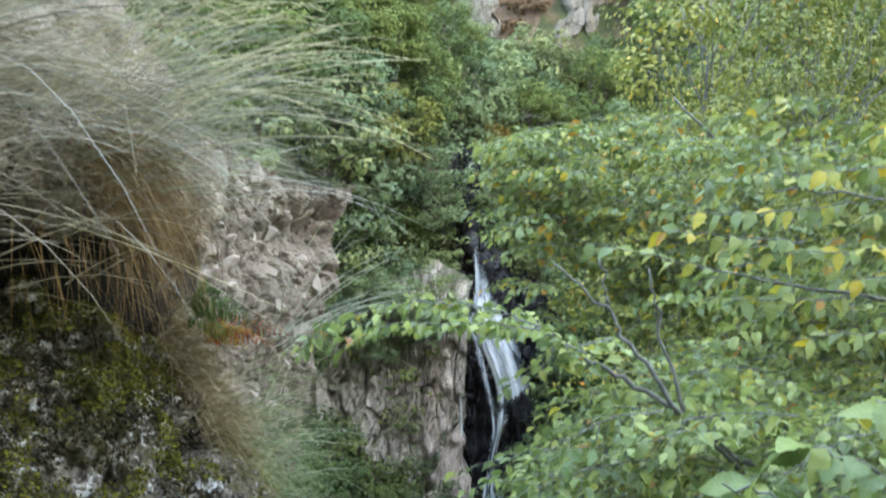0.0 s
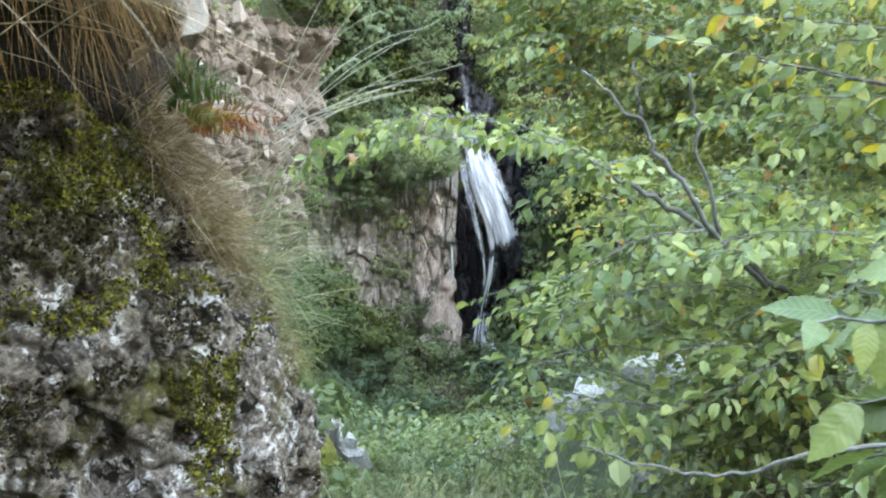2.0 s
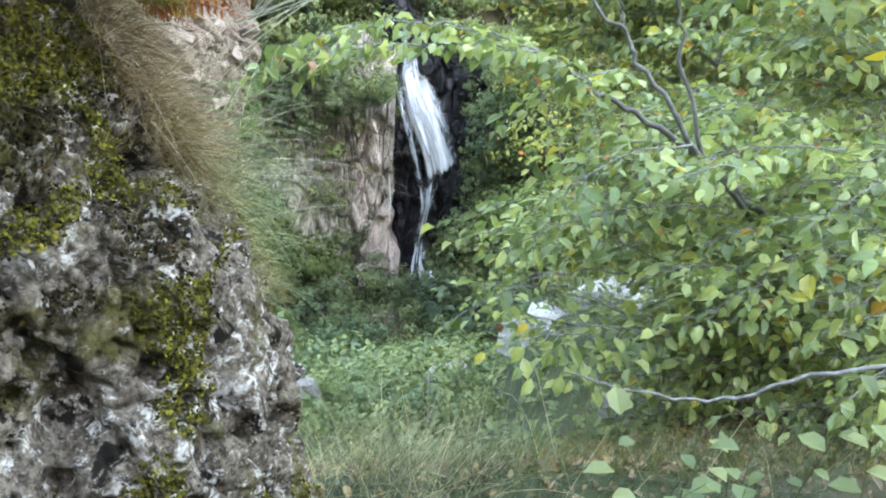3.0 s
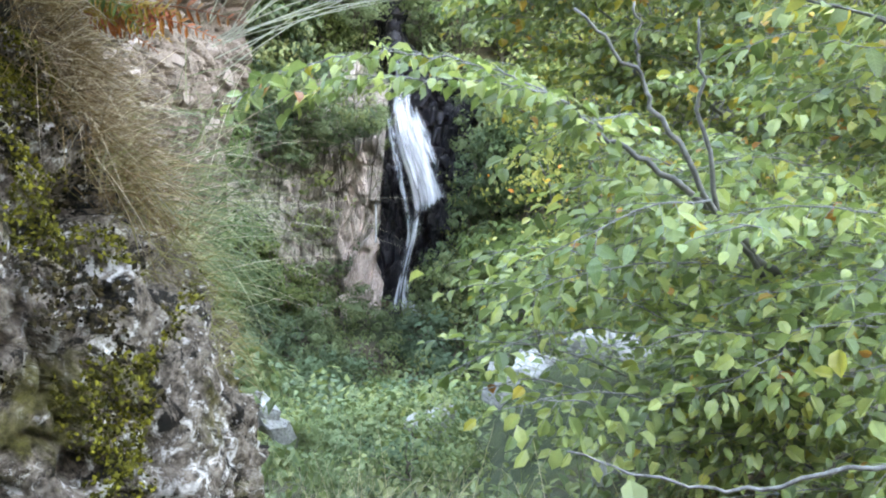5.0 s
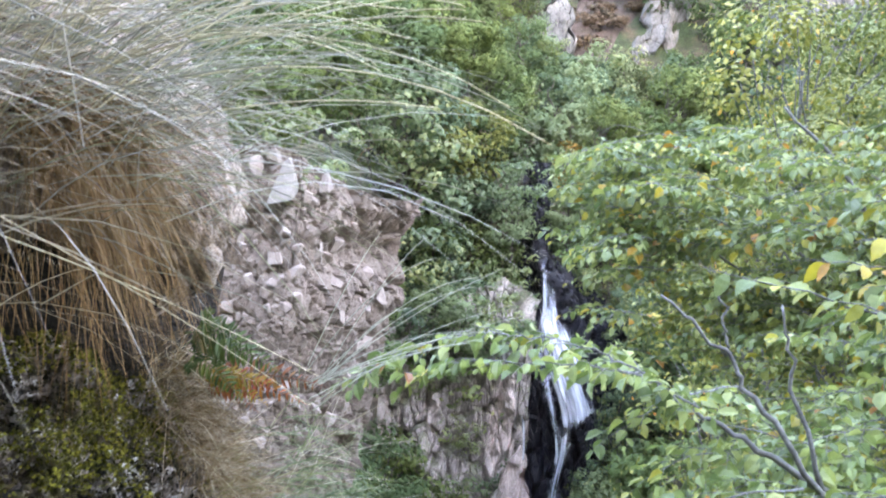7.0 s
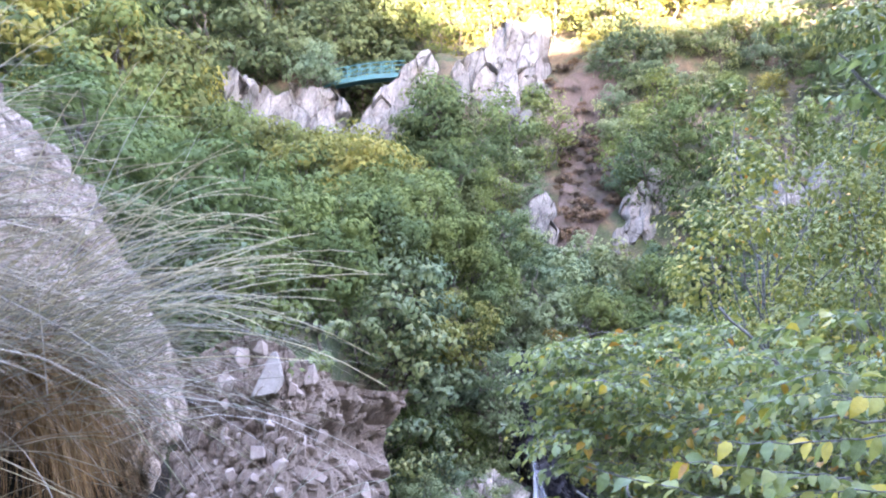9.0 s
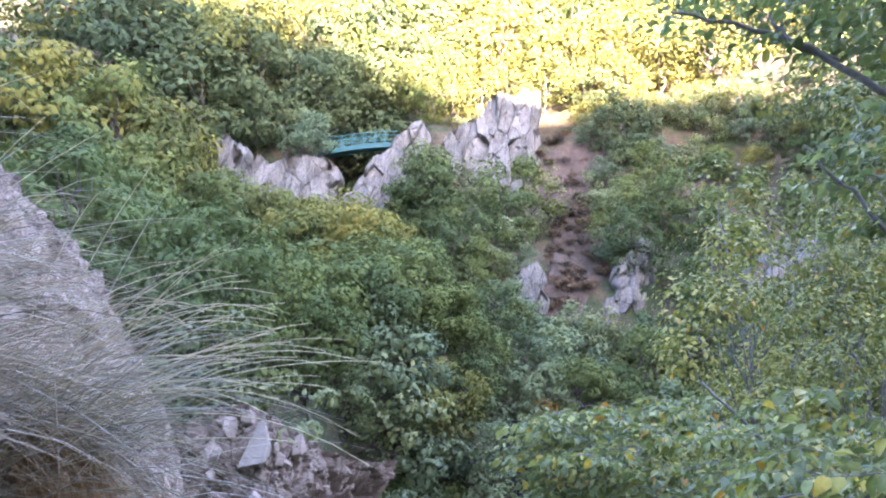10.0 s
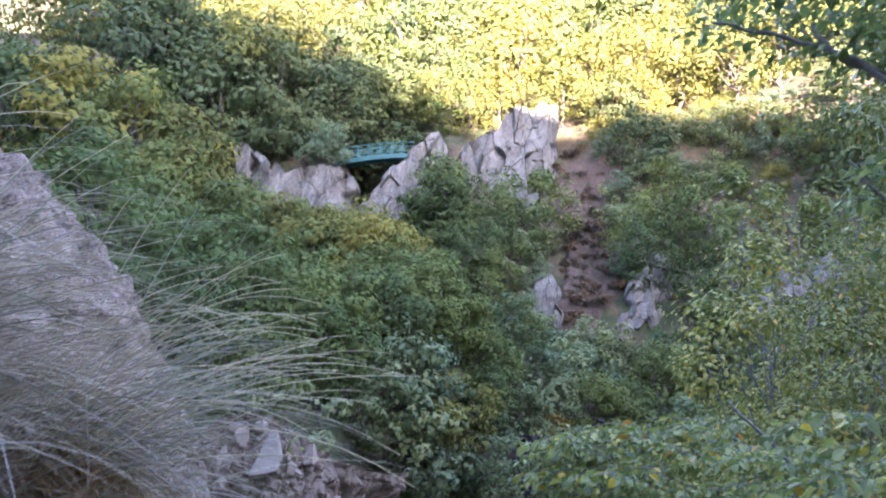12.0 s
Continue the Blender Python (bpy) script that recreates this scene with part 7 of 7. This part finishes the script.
for k in range(34):
    q = on_ground(np.array([r.uniform(-0.5, 1.2)]), np.array([r.uniform(1.8, 2.5)]))[0]
    seed_stalk(s, q, (r.normal(0.1, 0.4), r.normal(0, 0.2), 1.0), r.uniform(0.3, 0.55), r.uniform(0.02, 0.25), r, 0.0013, 0.3)
M_PATHGRASS = leaf_material("path_grass", [(0, (0.105, 0.125, 0.080)), (0.5, (0.200, 0.215, 0.150)), (0.85, (0.33, 0.315, 0.235)), (1, (0.47, 0.43, 0.34))], mottle=8, through_light=0.3)
tagged(part("dry_path_grass", s.mesh("dry_path_grass"), M_PATHGRASS, None, kind="stuff"), "pale dry grass with seed stalks at the path's edge", "grass")

M_HUMMOCK = leaf_material("withered_moss", [(0, (0.055, 0.042, 0.016)), (0.4, (0.12, 0.095, 0.032)), (0.8, (0.17, 0.15, 0.05)), (1, (0.24, 0.15, 0.06))], mottle=9, through_light=0.15, rough=0.8, gloss=0.1)
s = Soup()
n = 6500
x, y = r.uniform(0.2, 1.7, n), r.uniform(2.3, 3.1, n)
blades(s, on_ground(x, y, -0.02), np.array([0.2, -0.1, 0.6]) + r.normal(0, 0.5, (n, 3)), r.uniform(0.06, 0.20, n), np.full(n, 0.0030), r.uniform(0.3, 1.0, n), r, 4)
tagged(part("withered_grass", s.mesh("withered_grass"), M_HUMMOCK, None, kind="stuff"), "brown moss and withered grass under the branches", "grass")
s = Soup()
n = 9000
y = 3.0 + 14 * r.uniform(0, 1, n) ** 1.5
x = r.uniform(-1, 1, n) * (1.4 + 0.32 * y) + 0.9
open_way = (x / y > -0.22) & (x / y < 0.05) & (y < 12) & (r.uniform(0, 1, n) < 0.40)
x, y = x[~open_way], y[~open_way]
n = len(x)
q = on_ground(x, y)
thick = vnoise(np.stack([x * 0.9, y * 0.9, 0 * x], 1), 8)
q[:, 2] += r.uniform(0, 1, n) * 0.55 * thick * smooth(2.5, 5, y)
g = r.uniform(0.035, 0.085, n)
s.many(leaves5(q, r.normal(0, 1, (n, 3)) * (1, 1, 0.4), np.array([0, 0, 1.0]) + r.normal(0, 0.4, (n, 3)), g, np.full(n, 0.6)), LEAF5)
n = 1500
y = 3.0 + 12 * r.uniform(0, 1, n) ** 1.4
x = r.uniform(-1, 1, n) * (1.2 + 0.3 * y) + 0.3
blades(s, on_ground(x, y, -0.03), np.array([0.1, -0.1, 1.0]) + r.normal(0, 0.35, (n, 3)), r.uniform(0.2, 0.55, n), np.full(n, 0.006), r.uniform(0.1, 0.6, n), r)
tagged(part("undergrowth", s.mesh("undergrowth"), M_HERB, None, kind="stuff"), "dense low herbs and grasses on the slope", "undergrowth")

s = Soup()
n = 2600
x, y = r.uniform(-0.5, 2.2, n), r.uniform(1.5, 3.4, n)
s.many(leaves5(on_ground(x, y, 0.012), r.normal(0, 1, (n, 3)) * (1, 1, 0.25), np.array([0, 0, 1.0]) + r.normal(0, 0.35, (n, 3)), r.uniform(0.02, 0.055, n), np.full(n, 0.55)), LEAF5)
tagged(part("leaf_litter", s.mesh("leaf_litter"), M_LITTER, None, kind="stuff"), "brown fallen leaves on the bare soil", "leaf litter")
s = Soup()
n = 2600
x, y = r.uniform(0.0, 2.0, n), r.uniform(1.5, 2.5, n)
keep = vnoise(np.stack([x * 3.5, y * 3.5, 0 * x], 1), 15) > 0.42
x, y = x[keep], y[keep]
n = len(x)
blades(s, on_ground(x, y, -0.02), np.array([0.05, 0, 0.9]) + r.normal(0, 0.4, (n, 3)), r.uniform(0.10, 0.30, n), np.full(n, 0.0026), r.uniform(0.1, 0.6, n), r)
tagged(part("dark_turf", s.mesh("dark_turf"), M_TURF, None, kind="stuff"), "dark green tufts of grass on the path's edge", "grass")

herb = thing("herb_sprout", (0.46, 1.95, foot(0.46, 1.95)), "herb sprouts with round pale green leaves by the path", "herb")
s, out = Soup(), []
for x, y, l in ((0.36, 1.95, 0.40), (0.46, 1.92, 0.42), (0.56, 1.95, 0.38), (0.75, 2.05, 0.4), (0.95, 2.1, 0.42), (0.66, 1.9, 0.34), (1.1, 2.0, 0.45), (1.25, 2.1, 0.4)):
    z = foot(x, y)
    spray(s, out, (x, y, z), (r.normal(0, 0.15), -0.1, 1), l, r, 0.075, 0.06, 0.1, 0.002)
part("stems", s.mesh("stems", True), M_FERN, herb)
s = Soup()
p, d, u = (np.array([q[j] for q in out]) for j in range(3))
s.many(leaves5(p, d * (1, 1, 0.3), np.array([0, 0, 1.0]) + u * 0.3, np.array([q[3] for q in out]), np.full(len(out), 0.8)), LEAF5)
part("herb_leaves", s.mesh("herb_leaves"), M_HERB, herb)
